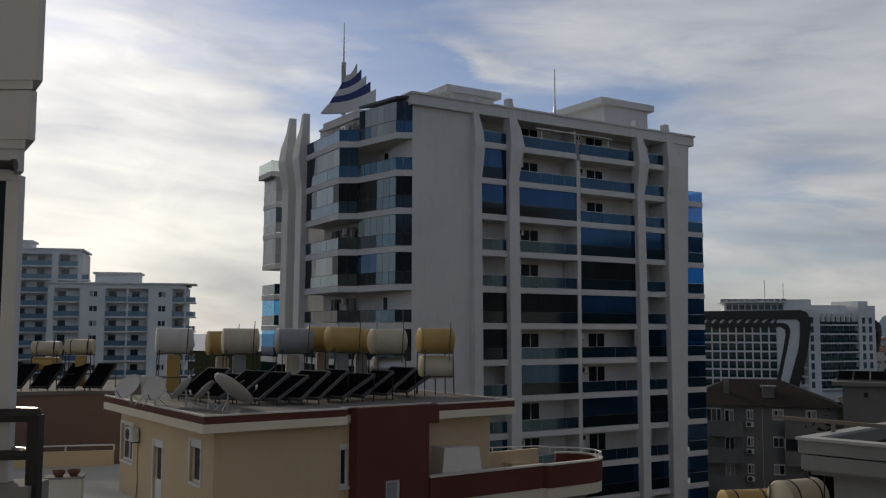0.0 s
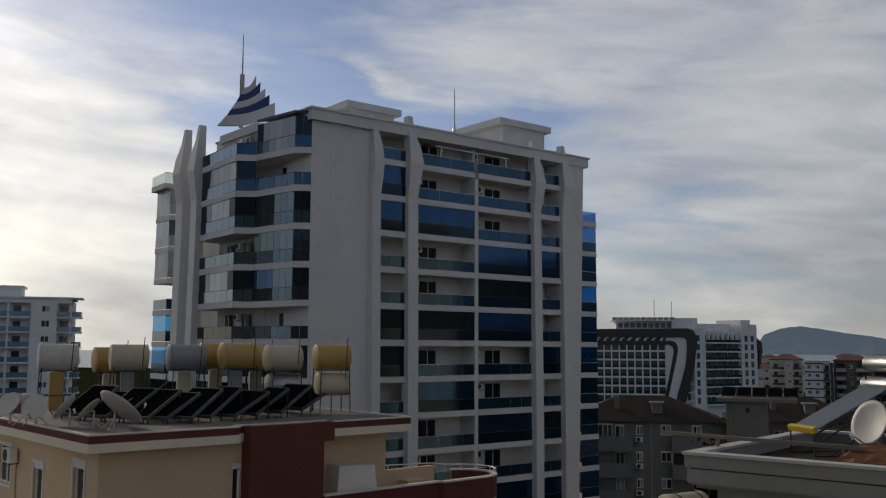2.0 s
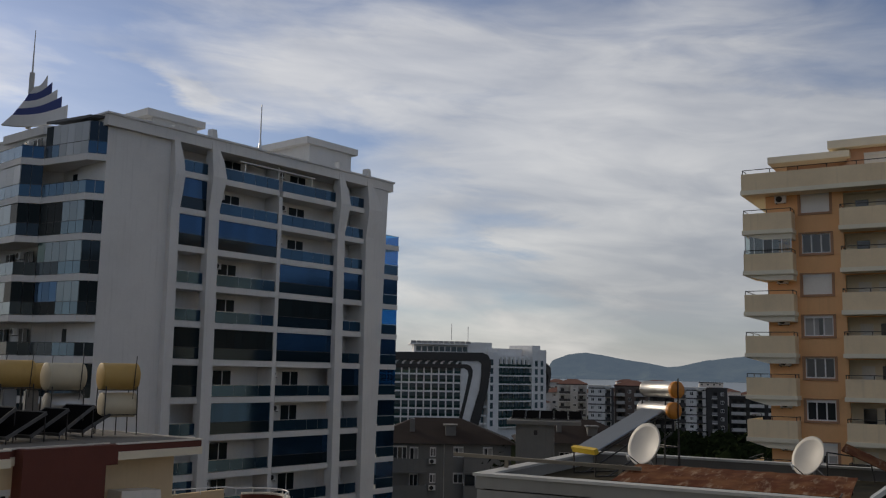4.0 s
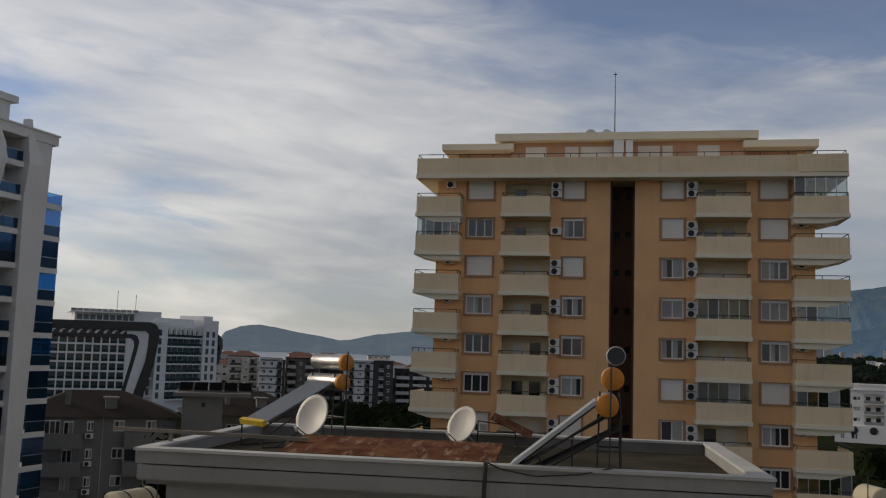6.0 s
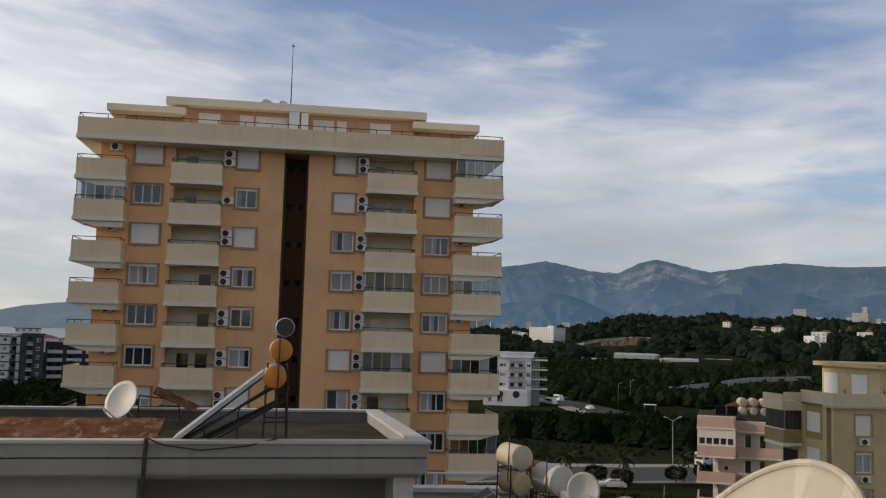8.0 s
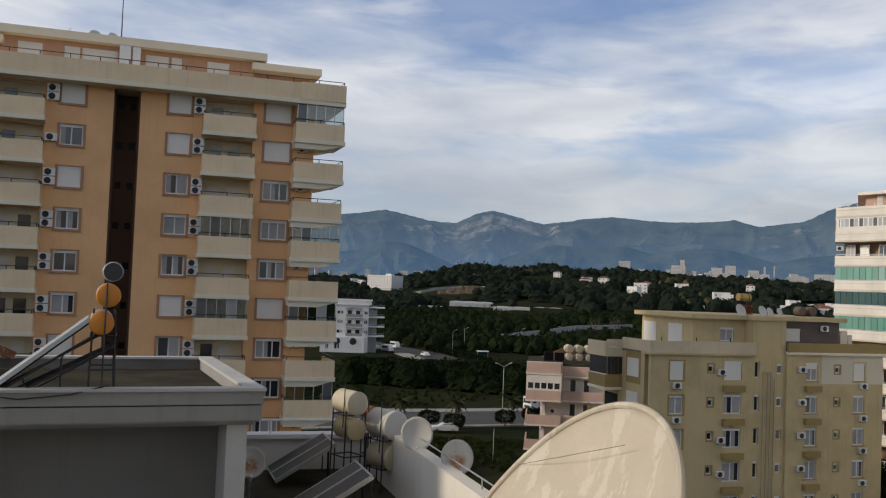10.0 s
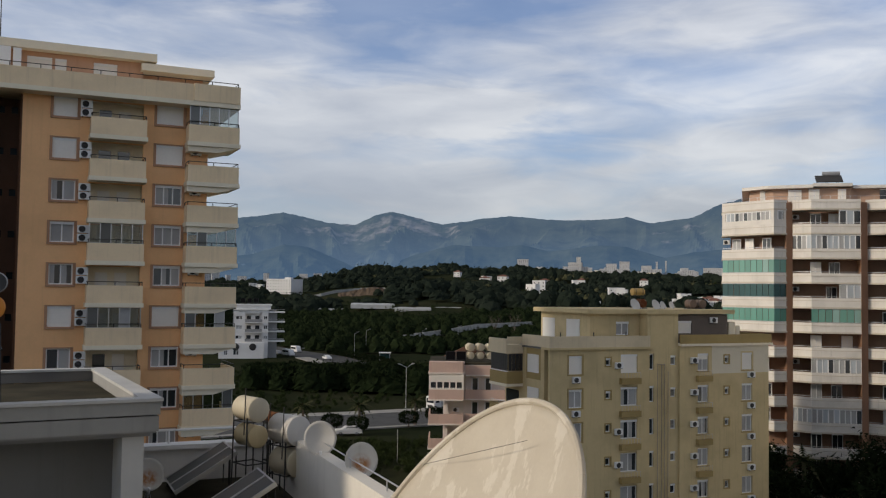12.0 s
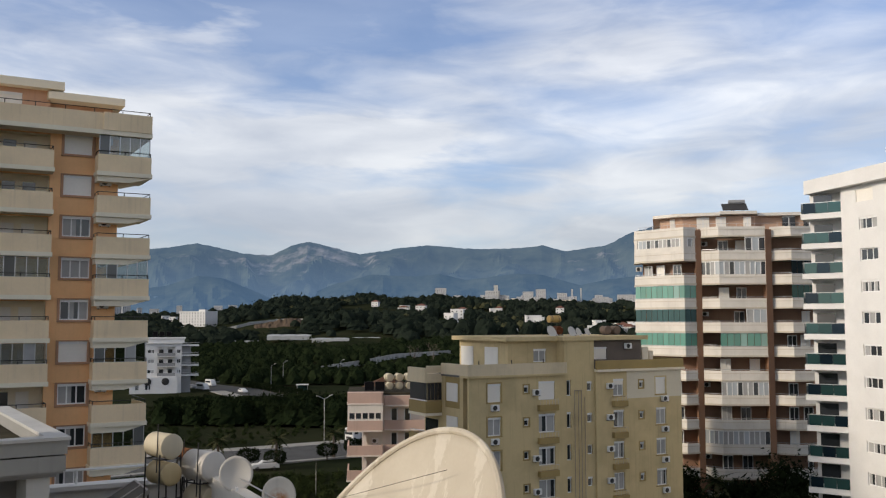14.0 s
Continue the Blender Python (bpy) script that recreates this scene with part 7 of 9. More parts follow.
    vb = [bm.verts.new(m @ Vector((x, 2.0, z))) for x, z in pr]
    bm.faces.new(va)
    bm.faces.new(vb[::-1])
    for i in range(len(va)):
        j = (i + 1) % len(va)
        bm.faces.new((va[j], va[i], vb[i], vb[j]))
    part("ribbon", bm, BLACKPANEL, b)
    bm = bmesh.new()
    tube(bm, (44, 6, 38), (44, 6, 44), 0.12, 6)
    tube(bm, (50, 6, 36), (50, 6, 43), 0.12, 6)
    part("mast", bm, METAL_LIGHT, b)
    return b


hotel()


def az_r(az, r):
    return (r * math.sin(radians(az)), r * math.cos(radians(az)))


# ---- blocks of flats at a distance: one maker, several looks ----
def flats(name, label, at, rot, w, d, floors, fh, base, wall, balc, rail_mat, cols, top=None, roofmat=None, out=1.0):
    """out: how far balconies stand out; cols: (u0, u1, kind) with kind b (balcony), w (window), d (dark strip)."""
    b = thing(name, label, "building", at, rot)
    bm = bmesh.new()
    h = base + floors * fh
    holes = []
    for k in range(floors):
        z = base + k * fh
        for u0, u1, kind in cols:
            if kind == "w":
                holes.append((u0, u1, z + 0.9, z + 2.2))
            elif kind == "b":
                holes.append((u0, u1, z + 0.02, z + fh - 0.3))
    holed(bm, 0, w, 0, h + 0.6, 0, 0.3, holes)
    part("wall", bm, wall, b)
    bm = bmesh.new()
    box(bm, 0.02, w - 0.02, 1.6, d, 0, h + 0.3)
    part("core", bm, wall, b)
    bm = bmesh.new()
    box(bm, -0.3, w + 0.3, -0.3, d + 0.3, h + 0.6, h + 0.9)
    part("roof", bm, roofmat or wall, b)
    for k in range(floors):
        z = base + k * fh
        for u0, u1, kind in cols:
            if kind == "w":
                window(b, u0, u1, z + 0.9, z + 2.2, 0, 2, 0, 0.4)
            elif kind == "b":
                bx("slab", b, balc, u0 - 0.05, u1 + 0.05, -out, 1.6, z - 0.28, z)
                bx("railing", b, rail_mat, u0, u1, 0.02 - out, 0.1 - out, z + 0.02, z + 1.0)
                n = max(1, int((u1 - u0) / 2.6))
                for j in range(n):
                    u = u0 + 0.5 + (u1 - u0) / n * j
                    bx("balcony_door", b, DARKGLASS, u, u + 1.4, 1.5, 1.55, z + 0.02, z + 2.1)
    for x0, x1, y0, y1, z1 in top or ():
        bm = bmesh.new()
        box(bm, x0, x1, y0, y1, h + 0.9, h + z1)
        box(bm, x0 - 0.4, x1 + 0.4, y0 - 0.4, y1 + 0.4, h + z1, h + z1 + 0.4)
        part("roof_house", bm, wall, b)
    return b


# rail glass paled likewise, with distance haze in its colour
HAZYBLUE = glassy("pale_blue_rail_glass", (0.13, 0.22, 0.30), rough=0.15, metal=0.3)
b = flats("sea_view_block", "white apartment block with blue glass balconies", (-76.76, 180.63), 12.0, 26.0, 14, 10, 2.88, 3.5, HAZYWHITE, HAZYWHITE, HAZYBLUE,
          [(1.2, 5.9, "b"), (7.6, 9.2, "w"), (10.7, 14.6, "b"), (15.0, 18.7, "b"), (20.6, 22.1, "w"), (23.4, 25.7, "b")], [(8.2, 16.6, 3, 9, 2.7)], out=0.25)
for k in range(10):
    z = 3.5 + 2.88 * k
    bx("slab", b, HAZYWHITE, 25.85, 27.8, 0.3, 4.5, z - 0.28, z)
    bx("railing", b, HAZYBLUE, 25.9, 27.75, 0.32, 0.4, z + 0.02, z + 1.0)
    bx("railing", b, HAZYBLUE, 27.68, 27.75, 0.41, 4.4, z + 0.02, z + 1.0)
bx("roof_slab", b, HAZYWHITE, 25.0, 27.9, -0.28, 6.0, 32.9, 33.15)
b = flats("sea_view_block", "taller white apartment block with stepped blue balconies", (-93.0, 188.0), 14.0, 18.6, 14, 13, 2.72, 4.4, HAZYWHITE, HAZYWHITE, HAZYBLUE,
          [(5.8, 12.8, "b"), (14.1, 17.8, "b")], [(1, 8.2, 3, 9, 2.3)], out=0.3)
for k in range(12):
    z = 4.4 + 2.72 * k
    bx("slab", b, HAZYWHITE, 18.65, 20.4 - 0.3 * (k % 2), 0.2, 3.5, z - 0.28, z)
    bx("railing", b, HAZYBLUE, 18.7, 20.3 - 0.3 * (k % 2), 0.22, 0.3, z + 0.02, z + 1.0)


def grey_house(at, rot, w, d, h, label, detailed=False):
    b = thing("grey_house", label, "building", at, rot)
    holes = []
    for k in range(4):
        z = h - 1.5 - 2.9 * k
        if detailed:
            holes += [(5.0, 6.0, z - 0.75, z + 1.1), (7.3, 8.0, z, z + 1.1), (9.95, 11.1, z, z + 1.2), (13.3, 14.4, z, z + 1.2)]
        else:
            holes += [(float(u), float(u) + 1.3, z - 1.0, z + 0.4) for u in np.arange(1.2, w - 1.5, 3.4)]
    bm = bmesh.new()
    holed(bm, 0, w, 0, h, 0, 0.3, holes)
    part("wall", bm, GREYDIM, b)
    bm = bmesh.new()
    box(bm, 0.02, w - 0.02, 0.9, d, 0, h)
    part("core", bm, GREYDIM, b)
    for hh in holes:
        window(b, *hh, 0, 2, 0, 0.6)
    for k in range(4):
        z = h - 1.5 - 2.9 * k
        for a, c, closed in ((2.6, 6.9, k == 0), (11.1, 16.2, k == 1)) if detailed else ((0.3, 5.4, False), (w - 6.0, w - 1.2, False)):
            bal = new("balcony")
            bal.parent = b
            bal.empty_display_size = 0.1
            bx("parapet", bal, GREYDIM, a, c, -1.1, -0.98, z - 1.55, z - 0.15)
            bx("parapet", bal, GREYDIM, a, a + 0.12, -0.98, -0.002, z - 1.55, z - 0.15)
            bx("parapet", bal, GREYDIM, c - 0.12, c, -0.98, -0.002, z - 1.55, z - 0.15)
            bx("slab", bal, GREYDIM, a - 0.04, c + 0.04, -1.14, -0.002, z - 1.75, z - 1.555)
            if closed:
                c2 = a + 2.1 if k == 0 else c
                n = 4
                for j in range(n):
                    u = a + (c2 - a) / n * j
                    bx("pane", bal, DARKGLASS, u + 0.07, u + (c2 - a) / n - 0.07, -1.05, -1.03, z - 0.05, z + 1.05)
                    bx("mullion", bal, FRAME_WHITE, u, u + 0.07, -1.08, -1.0, z - 0.15, z + 1.15)
                bx("mullion", bal, FRAME_WHITE, c2 - 0.07, c2, -1.08, -1.0, z - 0.15, z + 1.15)
                bx("top_rail", bal, FRAME_WHITE, a, c2, -1.08, -1.0, z + 1.155, z + 1.25)
        ac_unit(b, 7.2, 0, z - 0.75)
        bm = bmesh.new()
        tube(bm, (8.9, -0.06, 0), (8.9, -0.06, h - 0.1), 0.05, 6)
        if k == 0:
            part("drain_pipe", bm, GREYPALE, b)
        else:
            bm.free()
    # hipped tile roof
    bm = bmesh.new()
    e = 0.7
    lo = [bm.verts.new(p) for p in ((-e, -e, h), (w + e, -e, h), (w + e, d + e, h), (-e, d + e, h))]
    hi = [bm.verts.new((d / 2, d / 2, h + 2.6)), bm.verts.new((w - d / 2 if w > d else w / 2 + 0.1, d / 2, h + 2.6))]
    bm.faces.new((lo[0], lo[1], hi[1], hi[0]))
    bm.faces.new((lo[1], lo[2], hi[1]))
    bm.faces.new((lo[2], lo[3], hi[0], hi[1]))
    bm.faces.new((lo[3], lo[0], hi[0]))
    bm.faces.new(lo[::-1])
    part("roof", bm, ROOFTILE, b, "dark weathered tile roof")
    bm = bmesh.new()
    box(bm, w * 0.3, w * 0.3 + 0.6, 2.0, 2.6, h + 0.5, h + 2.6)
    part("chimney", bm, GREYDIM, b)
    bm = bmesh.new()
    box(bm, w * 0.55, w * 0.55 + 1.2, 1.2, 2.6, h + 0.6, h + 1.9)
    prism(bm, [(w * 0.55 - 0.2, 1.0), (w * 0.55 + 1.4, 1.0), (w * 0.55 + 1.4, 3.4), (w * 0.55 - 0.2, 3.4)], h + 1.9, h + 2.05)
    part("dormer", bm, GREYDIM, b)
    return b


grey_house((26.0, 104.0), -17.0, 16.5, 11.0, 15.9, "grey house with dark tile roof and dormer", True)
grey_house((46.2, 106.5), -20.0, 15.0, 11.0, 15.6, "grey house with dark tile roof beyond the stair tower")
b = thing("stair_tower", "grey stair tower with solar panels on its flat roof", "building", (41.4, 97.0), -26.0)
bm = bmesh.new()
box(bm, 0, 4.2, 0, 7.0, 0, 18.35)
part("wall", bm, GREYDIM, b)
bm = bmesh.new()
box(bm, -1.0, 7.2, -0.6, 7.4, 18.35, 18.75)
part("roof_slab", bm, GREYDIM, b)
bx("vent", b, BLACKPANEL, 2.0, 2.4, -0.02, 0.05, 17.2, 17.7)
for i in range(5):
    collector(tuple(pose(41.4, 97.0, 0, 0, 0, -26) @ Vector((0.2 + 1.6 * i, 0.9, 18.75))), -26, 1.5, 3.4, 13, "dark solar collector on the stair tower roof")

# flats towards the sea: bearing of the left corner, distance, width, floors, looks
GREYBROWN = plaster("grey_brown_flats_render", (0.17, 0.135, 0.115), stain=0.2, streak=0.2)
CHARCOAL = plaster("charcoal_render", (0.07, 0.068, 0.068), stain=0.2)
SEAFLATS = [("grey_flats", "grey flats with pale balcony edges and tile roof", 25.6, 385, 12.0, 6, GREYPALE, WHITE_FAR, CHARCOAL, [(0.8, 5.2, "b"), (6.4, 7.6, "w"), (8.4, 11.4, "b")]),
            ("white_flats", "white flats with dark floor bands and dark end wall", 27.45, 362, 8.6, 6, WHITE_FAR, CHARCOAL, CHARCOAL, [(1.0, 2.2, "w"), (3.6, 5.0, "w"), (6.4, 8.3, "b")]),
            ("brown_flats", "grey-brown flats with pale balconies and tile roof", 29.0, 372, 13.0, 6, GREYBROWN, GREYPALE, GREYPALE, [(0.8, 4.0, "b"), (5.2, 6.4, "w"), (7.6, 11.8, "b")]),
            ("grey_flats", "dark grey flats with white balcony edges and tile roof", 31.05, 380, 9.4, 6, CHARCOAL, WHITE_FAR, GREYPALE, [(0.8, 4.2, "b"), (5.4, 8.4, "b")]),
            ("white_flats", "white flats with black framed window strips", 32.6, 362, 10.6, 6, WHITE_FAR, CHARCOAL, CHARCOAL, [(1.0, 3.4, "b"), (4.8, 6.2, "w"), (7.4, 9.4, "b")]),
            ("black_flats", "charcoal flats with white balcony edges", 34.38, 360, 6.9, 6, CHARCOAL, WHITE_FAR, GREYWALL, [(1.6, 3.4, "b"), (4.6, 5.8, "w")]),
            ("black_flats", "long charcoal flats with white balcony edges", 35.58, 372, 20.0, 5, CHARCOAL, WHITE_FAR, WHITE_FAR, [(0.8, 6.0, "b"), (7.4, 12.6, "b"), (14.0, 19.2, "b")]),
            ("pink_flats", "pale pink flats with tile roof", 30.4, 430, 16.0, 6, PINK_PALE, WHITE_FAR, GREYWALL, [(1.0, 5.0, "b"), (7.0, 8.4, "w"), (10.0, 15.0, "b")])]
for nm, lab, az, r, w, fl, wall, balc, rails, cols in SEAFLATS:
    b = flats(nm, lab, az_r(az, r), -az - 2.0, w, 12, fl, 3.0, 1.0, wall, balc, rails, cols, None, ROOFTILE if "tile" in lab else None)
    if wall is WHITE_FAR:
        for k in range(1, fl + 1):
            for u0, u1 in zip([0.0] + [c[1] for c in cols if c[2] == "b"], [c[0] for c in cols if c[2] == "b"] + [w]):
                if u1 - u0 > 0.2:
                    bx("floor_band", b, CHARCOAL, u0, u1, -0.12, -0.01, 1.0 + 3.0 * k - 0.42, 1.0 + 3.0 * k)
        bx("end_strip", b, CHARCOAL, w + 0.01, w + 0.9, -0.1, 10.0, 0, 1.0 + 3.0 * fl)
    if "tile" in lab:
        h = 1.9 + 3.0 * fl
        bm = bmesh.new()
        lo = [bm.verts.new(p) for p in ((-0.5, -0.5, h), (w + 0.5, -0.5, h), (w + 0.5, 12.5, h), (-0.5, 12.5, h))]
        hi = [bm.verts.new((w * 0.35, 6, h + 2.0)), bm.verts.new((w * 0.65, 6, h + 2.0))]
        for f in ((lo[0], lo[1], hi[1], hi[0]), (lo[1], lo[2], hi[1]), (lo[2], lo[3], hi[0], hi[1]), (lo[3], lo[0], hi[0]), tuple(lo[::-1])):
            bm.faces.new(f)
        part("hip_roof", bm, REDTILE, b)

WBX, WBY = 323 * math.sin(radians(62.0)), 323 * math.cos(radians(62.0))
b = flats("white_block", "white block of flats with balconies and low front wing", (WBX, WBY), -63.5, 11.6, 11, 3, 3.3, 5.6, WHITE_FAR, WHITE_FAR, GREYWALL, [(0.8, 2.9, "w"), (3.9, 9.6, "b"), (10.1, 11.3, "w")], [(0.8, 12.5, 2.5, 9, 2.3)], GREYPALE)
holes = [(-2.9, -1.7, 1.2, 3.0), (0.2, 2.0, 1.2, 3.0)]
bm = bmesh.new()
holed(bm, -4.6, 10.4, 0, 5.3, -2.0, -1.7, holes)
part("front_wing", bm, WHITE_FAR, b)
bm = bmesh.new()
box(bm, -4.6, 10.4, -1.4, -0.02, 0, 5.28)
box(bm, -4.6, -0.02, -0.02, 8.0, 0, 5.28)
part("front_wing", bm, WHITE_FAR, b)
for hh in holes:
    window(b, *hh, -2.0, 2, 0, 0.3)
for u in (1.0, 6.6):
    bm = bmesh.new()
    lathe(bm, [(1.15, 0), (1.2, 0.06), (1.05, 0.08), (0.02, 0.03)], 20, Matrix.Translation((u, -2.01, 3.9)) @ pose(0, 0, 0, 90, 0, 0))
    part("round_window", bm, BLACKPANEL, b)
bm = bmesh.new()
box(bm, 11.62, 14.6, 2.0, 11.0, 0, 15.9)
part("side_wing", bm, GREYWALL, b)
for k in range(4):
    bx("slab", b, WHITE_FAR, 11.65, 17.2, 0.3, 7.0, 5.5 + 3.3 * k, 5.9 + 3.3 * k)
    bx("railing", b, METAL_LIGHT, 11.7, 17.1, 0.35, 0.4, 6.6 + 3.3 * k, 6.7 + 3.3 * k)
for u in (3.0, 5.2, 7.4):
    collector(tuple(pose(WBX, WBY, 0, 0, 0, -63.5) @ Vector((u, 4.0, 18.5))), -63.5, 1.6, 2.6, 35)


# ---- ground, hill, sea, mountains ----
CREST_AZ = [45, 58, 62, 66, 69, 71, 74.5, 78, 82, 85.8, 88, 91, 100, 130, 150]
CREST_EL = [-0.6, 0.0, 0.15, 0.22, 0.72, 1.05, 1.08, 1.08, 0.92, 0.72, 0.70, 0.68, 0.7, 0.4, -0.6]


def land(x, y):
    """Height of the land: flat town, then a wooded hill to the right."""
    r = math.hypot(x, y)
    if r < 420:
        return 0.0
    az = math.degrees(math.atan2(x, y))
    crest = 24 + 1500 * math.tan(radians(float(np.interp(az, CREST_AZ, CREST_EL)))) if 45 < az < 150 else 0.0
    k = max(0.0, min(1.0, (crest - 8) / 40))
    h = float(np.interp(r, [420, 650, 900, 1200, 1500, 1900, 2700, 5000], [0, 9 * k, 22 * k, 40 * k, max(crest, 0), crest * 0.75, 14 * min(1.0, 3 * k), 8 * min(1.0, 3 * k)]))
    if k > 0:
        h += 9.0 * k * noise.fractal((x / 160, y / 160, 3), 1.0, 2.0, 4) * min(1, (r - 420) / 400)
    return max(h, 0.0)


bm = bmesh.new()
radii = [0, 40, 90, 150, 220, 300, 380, 450, 520, 600, 690, 780, 880, 990, 1100, 1200, 1300, 1400, 1500, 1620, 1760, 1950, 2200, 2600, 3200, 4000, 4900]
NA = 180
rings = []
for r in radii:
    ring = []
    for i in range(NA if r else 1):
        az = -180 + 360 * i / NA
        x, y = az_r(az, r)
        ring.append(bm.verts.new((x, y, land(x, y) if r < 4899 else -2)))
    rings.append(ring)
for i in range(NA):
    bm.faces.new((rings[0][0], rings[1][(i + 1) % NA], rings[1][i]))
    for a, c in zip(rings[1:], rings[2:]):
        bm.faces.new((a[i], a[(i + 1) % NA], c[(i + 1) % NA], c[i]))
for f in bm.faces:
    f.smooth = True
ground = part("ground", bm, TERRAIN, None)
tagged(ground, "dark scrub and grass ground rising to a low wooded hill", "ground", kind="structure")

m_sea, n_, b_ = principled("sea_water")
co_ = n_.add("TexCoord").outputs["Object"]
n_.link(n_.mix(n_.noise(co_, 0.004, 4.0), (0.10, 0.15, 0.20), (0.16, 0.21, 0.26)), b_.inputs["Base Color"])
b_.inputs["Roughness"].default_value = 0.35
bp_ = n_.add("Bump", Strength=0.3, Distance=0.5)
n_.link(n_.noise(co_, 0.15, 3.0), bp_.inputs["Height"])
n_.link(bp_.outputs[0], b_.inputs["Normal"])
bm = bmesh.new()
arc = [-100 + 4 * i for i in range(38)]
inner = [bm.verts.new((*az_r(a, 1000 + 60 * math.sin(a * 0.3)), 1.0)) for a in arc]
outer = [bm.verts.new((*az_r(a, 4880), 1.0)) for a in arc]
for i in range(len(arc) - 1):
    bm.faces.new((inner[i + 1], inner[i], outer[i], outer[i + 1]))
tagged(part("water", bm, m_sea, None), "calm grey-blue sea out to the horizon", "sea", kind="structure")

# mountains: a far hazy backdrop
mm, n_, b_ = principled("hazy_mountain")
co_ = n_.add("TexCoord").outputs["Object"]
posz_ = n_.add("SeparateXYZ")
n_.link(co_, posz_.inputs[0])


def rock_spot(az, r, z, size):
    v = n_.tree.nodes.new("ShaderNodeVectorMath")
    v.operation = "DISTANCE"
    n_.link(co_, v.inputs[0])
    v.inputs[1].default_value = (*az_r(az, r), z)
    return n_.math("MAXIMUM", n_.math("SUBTRACT", 1.0, n_.math("DIVIDE", v.outputs["Value"], size)), 0.0)


spots = n_.math("ADD", n_.math("ADD", rock_spot(71.4, 4400, 350, 420), rock_spot(73.0, 4300, 270, 260)), n_.math("ADD", n_.math("ADD", rock_spot(89.4, 4200, 290, 330), rock_spot(68.4, 4300, 300, 200)), n_.math("MULTIPLY", n_.math("ADD", rock_spot(76.4, 4300, 290, 220), rock_spot(64.8, 4300, 300, 240)), 0.7)))
rocky = n_.ramp(n_.math("ADD", n_.math("MULTIPLY", n_.noise(co_, 0.012, 9.0, 0.62), 0.9), n_.math("ADD", n_.math("MULTIPLY", spots, 0.165), n_.math("MULTIPLY", n_.math("SUBTRACT", posz_.outputs[2], 300.0), 0.0004))), [(0.59, (0, 0, 0)), (0.78, (1, 1, 1))])
wooded = n_.mix(n_.ramp(n_.noise(co_, 0.007, 8.0, 0.62), [(0.35, (0, 0, 0)), (0.68, (1, 1, 1))]), (0.016, 0.024, 0.019), (0.060, 0.070, 0.048))
n_.link(n_.mix(rocky, wooded, (0.20, 0.182, 0.168)), b_.inputs["Base Color"])
b_.inputs["Roughness"].default_value = 0.95
b_.inputs["Specular IOR Level"].default_value = 0.0
# aerial haze put into the surface as blue emission, strongest low down
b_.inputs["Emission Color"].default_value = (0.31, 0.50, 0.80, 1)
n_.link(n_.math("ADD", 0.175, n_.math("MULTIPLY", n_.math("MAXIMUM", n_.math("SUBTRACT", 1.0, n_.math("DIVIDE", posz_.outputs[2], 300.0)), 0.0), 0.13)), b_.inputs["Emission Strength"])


# headland copy: its haze is one even, paler emission
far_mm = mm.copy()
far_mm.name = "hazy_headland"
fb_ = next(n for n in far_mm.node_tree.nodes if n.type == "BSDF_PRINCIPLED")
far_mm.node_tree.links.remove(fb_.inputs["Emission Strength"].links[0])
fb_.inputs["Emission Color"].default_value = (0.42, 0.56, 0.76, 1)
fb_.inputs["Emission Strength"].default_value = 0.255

# foothill copy: haze emission in a dimmer, deeper blue
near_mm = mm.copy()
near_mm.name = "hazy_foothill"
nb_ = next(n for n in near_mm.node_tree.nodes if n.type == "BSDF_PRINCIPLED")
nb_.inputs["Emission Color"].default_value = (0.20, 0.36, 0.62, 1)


def mountains(name, label, azs, els, r0, r1, lo, step=0.35, mat=mm):
    bm = bmesh.new()
    a0, a1 = azs[0], azs[-1]
    na = int((a1 - a0) / step)
    K = 46
    grid = []
    for i in range(na + 1):
        az = a0 + (a1 - a0) * i / na
        top = 24 + r1 * math.tan(radians(float(np.interp(az, azs, els))))
        col = []
        for k in range(K + 1):
            t = k / K
            r = r0 + (r1 - r0) * t
            x, y = az_r(az, r)
            # spurs run down from the crest towards the plain
            g = noise.ridged_multi_fractal((az / 4.3 + 0.5 * noise.noise((az / 2.0, r / 700, 9)), r / 1100, 1.7), 0.9, 2.0, 4, 0.9, 2.0)
            f = noise.fractal((x / 260, y / 260, 4), 0.8, 2.1, 5)
            fall = t ** 1.25
            bell = math.sin(math.pi * min(1, t * 1.02)) ** 0.7
            h = lo + (top - lo) * fall * (0.80 + 0.20 * t) + ((g - 1.2) * 0.34 * (top - lo) + f * 16) * bell
            h = min(h, 24 + (top - 24) * r / r1 * 0.99) if k < K else top + (f * 0.022 + 0.012 * noise.noise((az * 2.6, 3, 3))) * top
            col.append(bm.verts.new((x, y, max(h, -3))))
        x, y = az_r(az, r1 + 200)
        col.append(bm.verts.new((x, y, -5)))
        grid.append(col)
    for p, q in zip(grid, grid[1:]):
        for k in range(K + 1):
            bm.faces.new((p[k], q[k], q[k + 1], p[k + 1]))
    return tagged(part(name, bm, mat, None), label, "mountains", kind="structure")


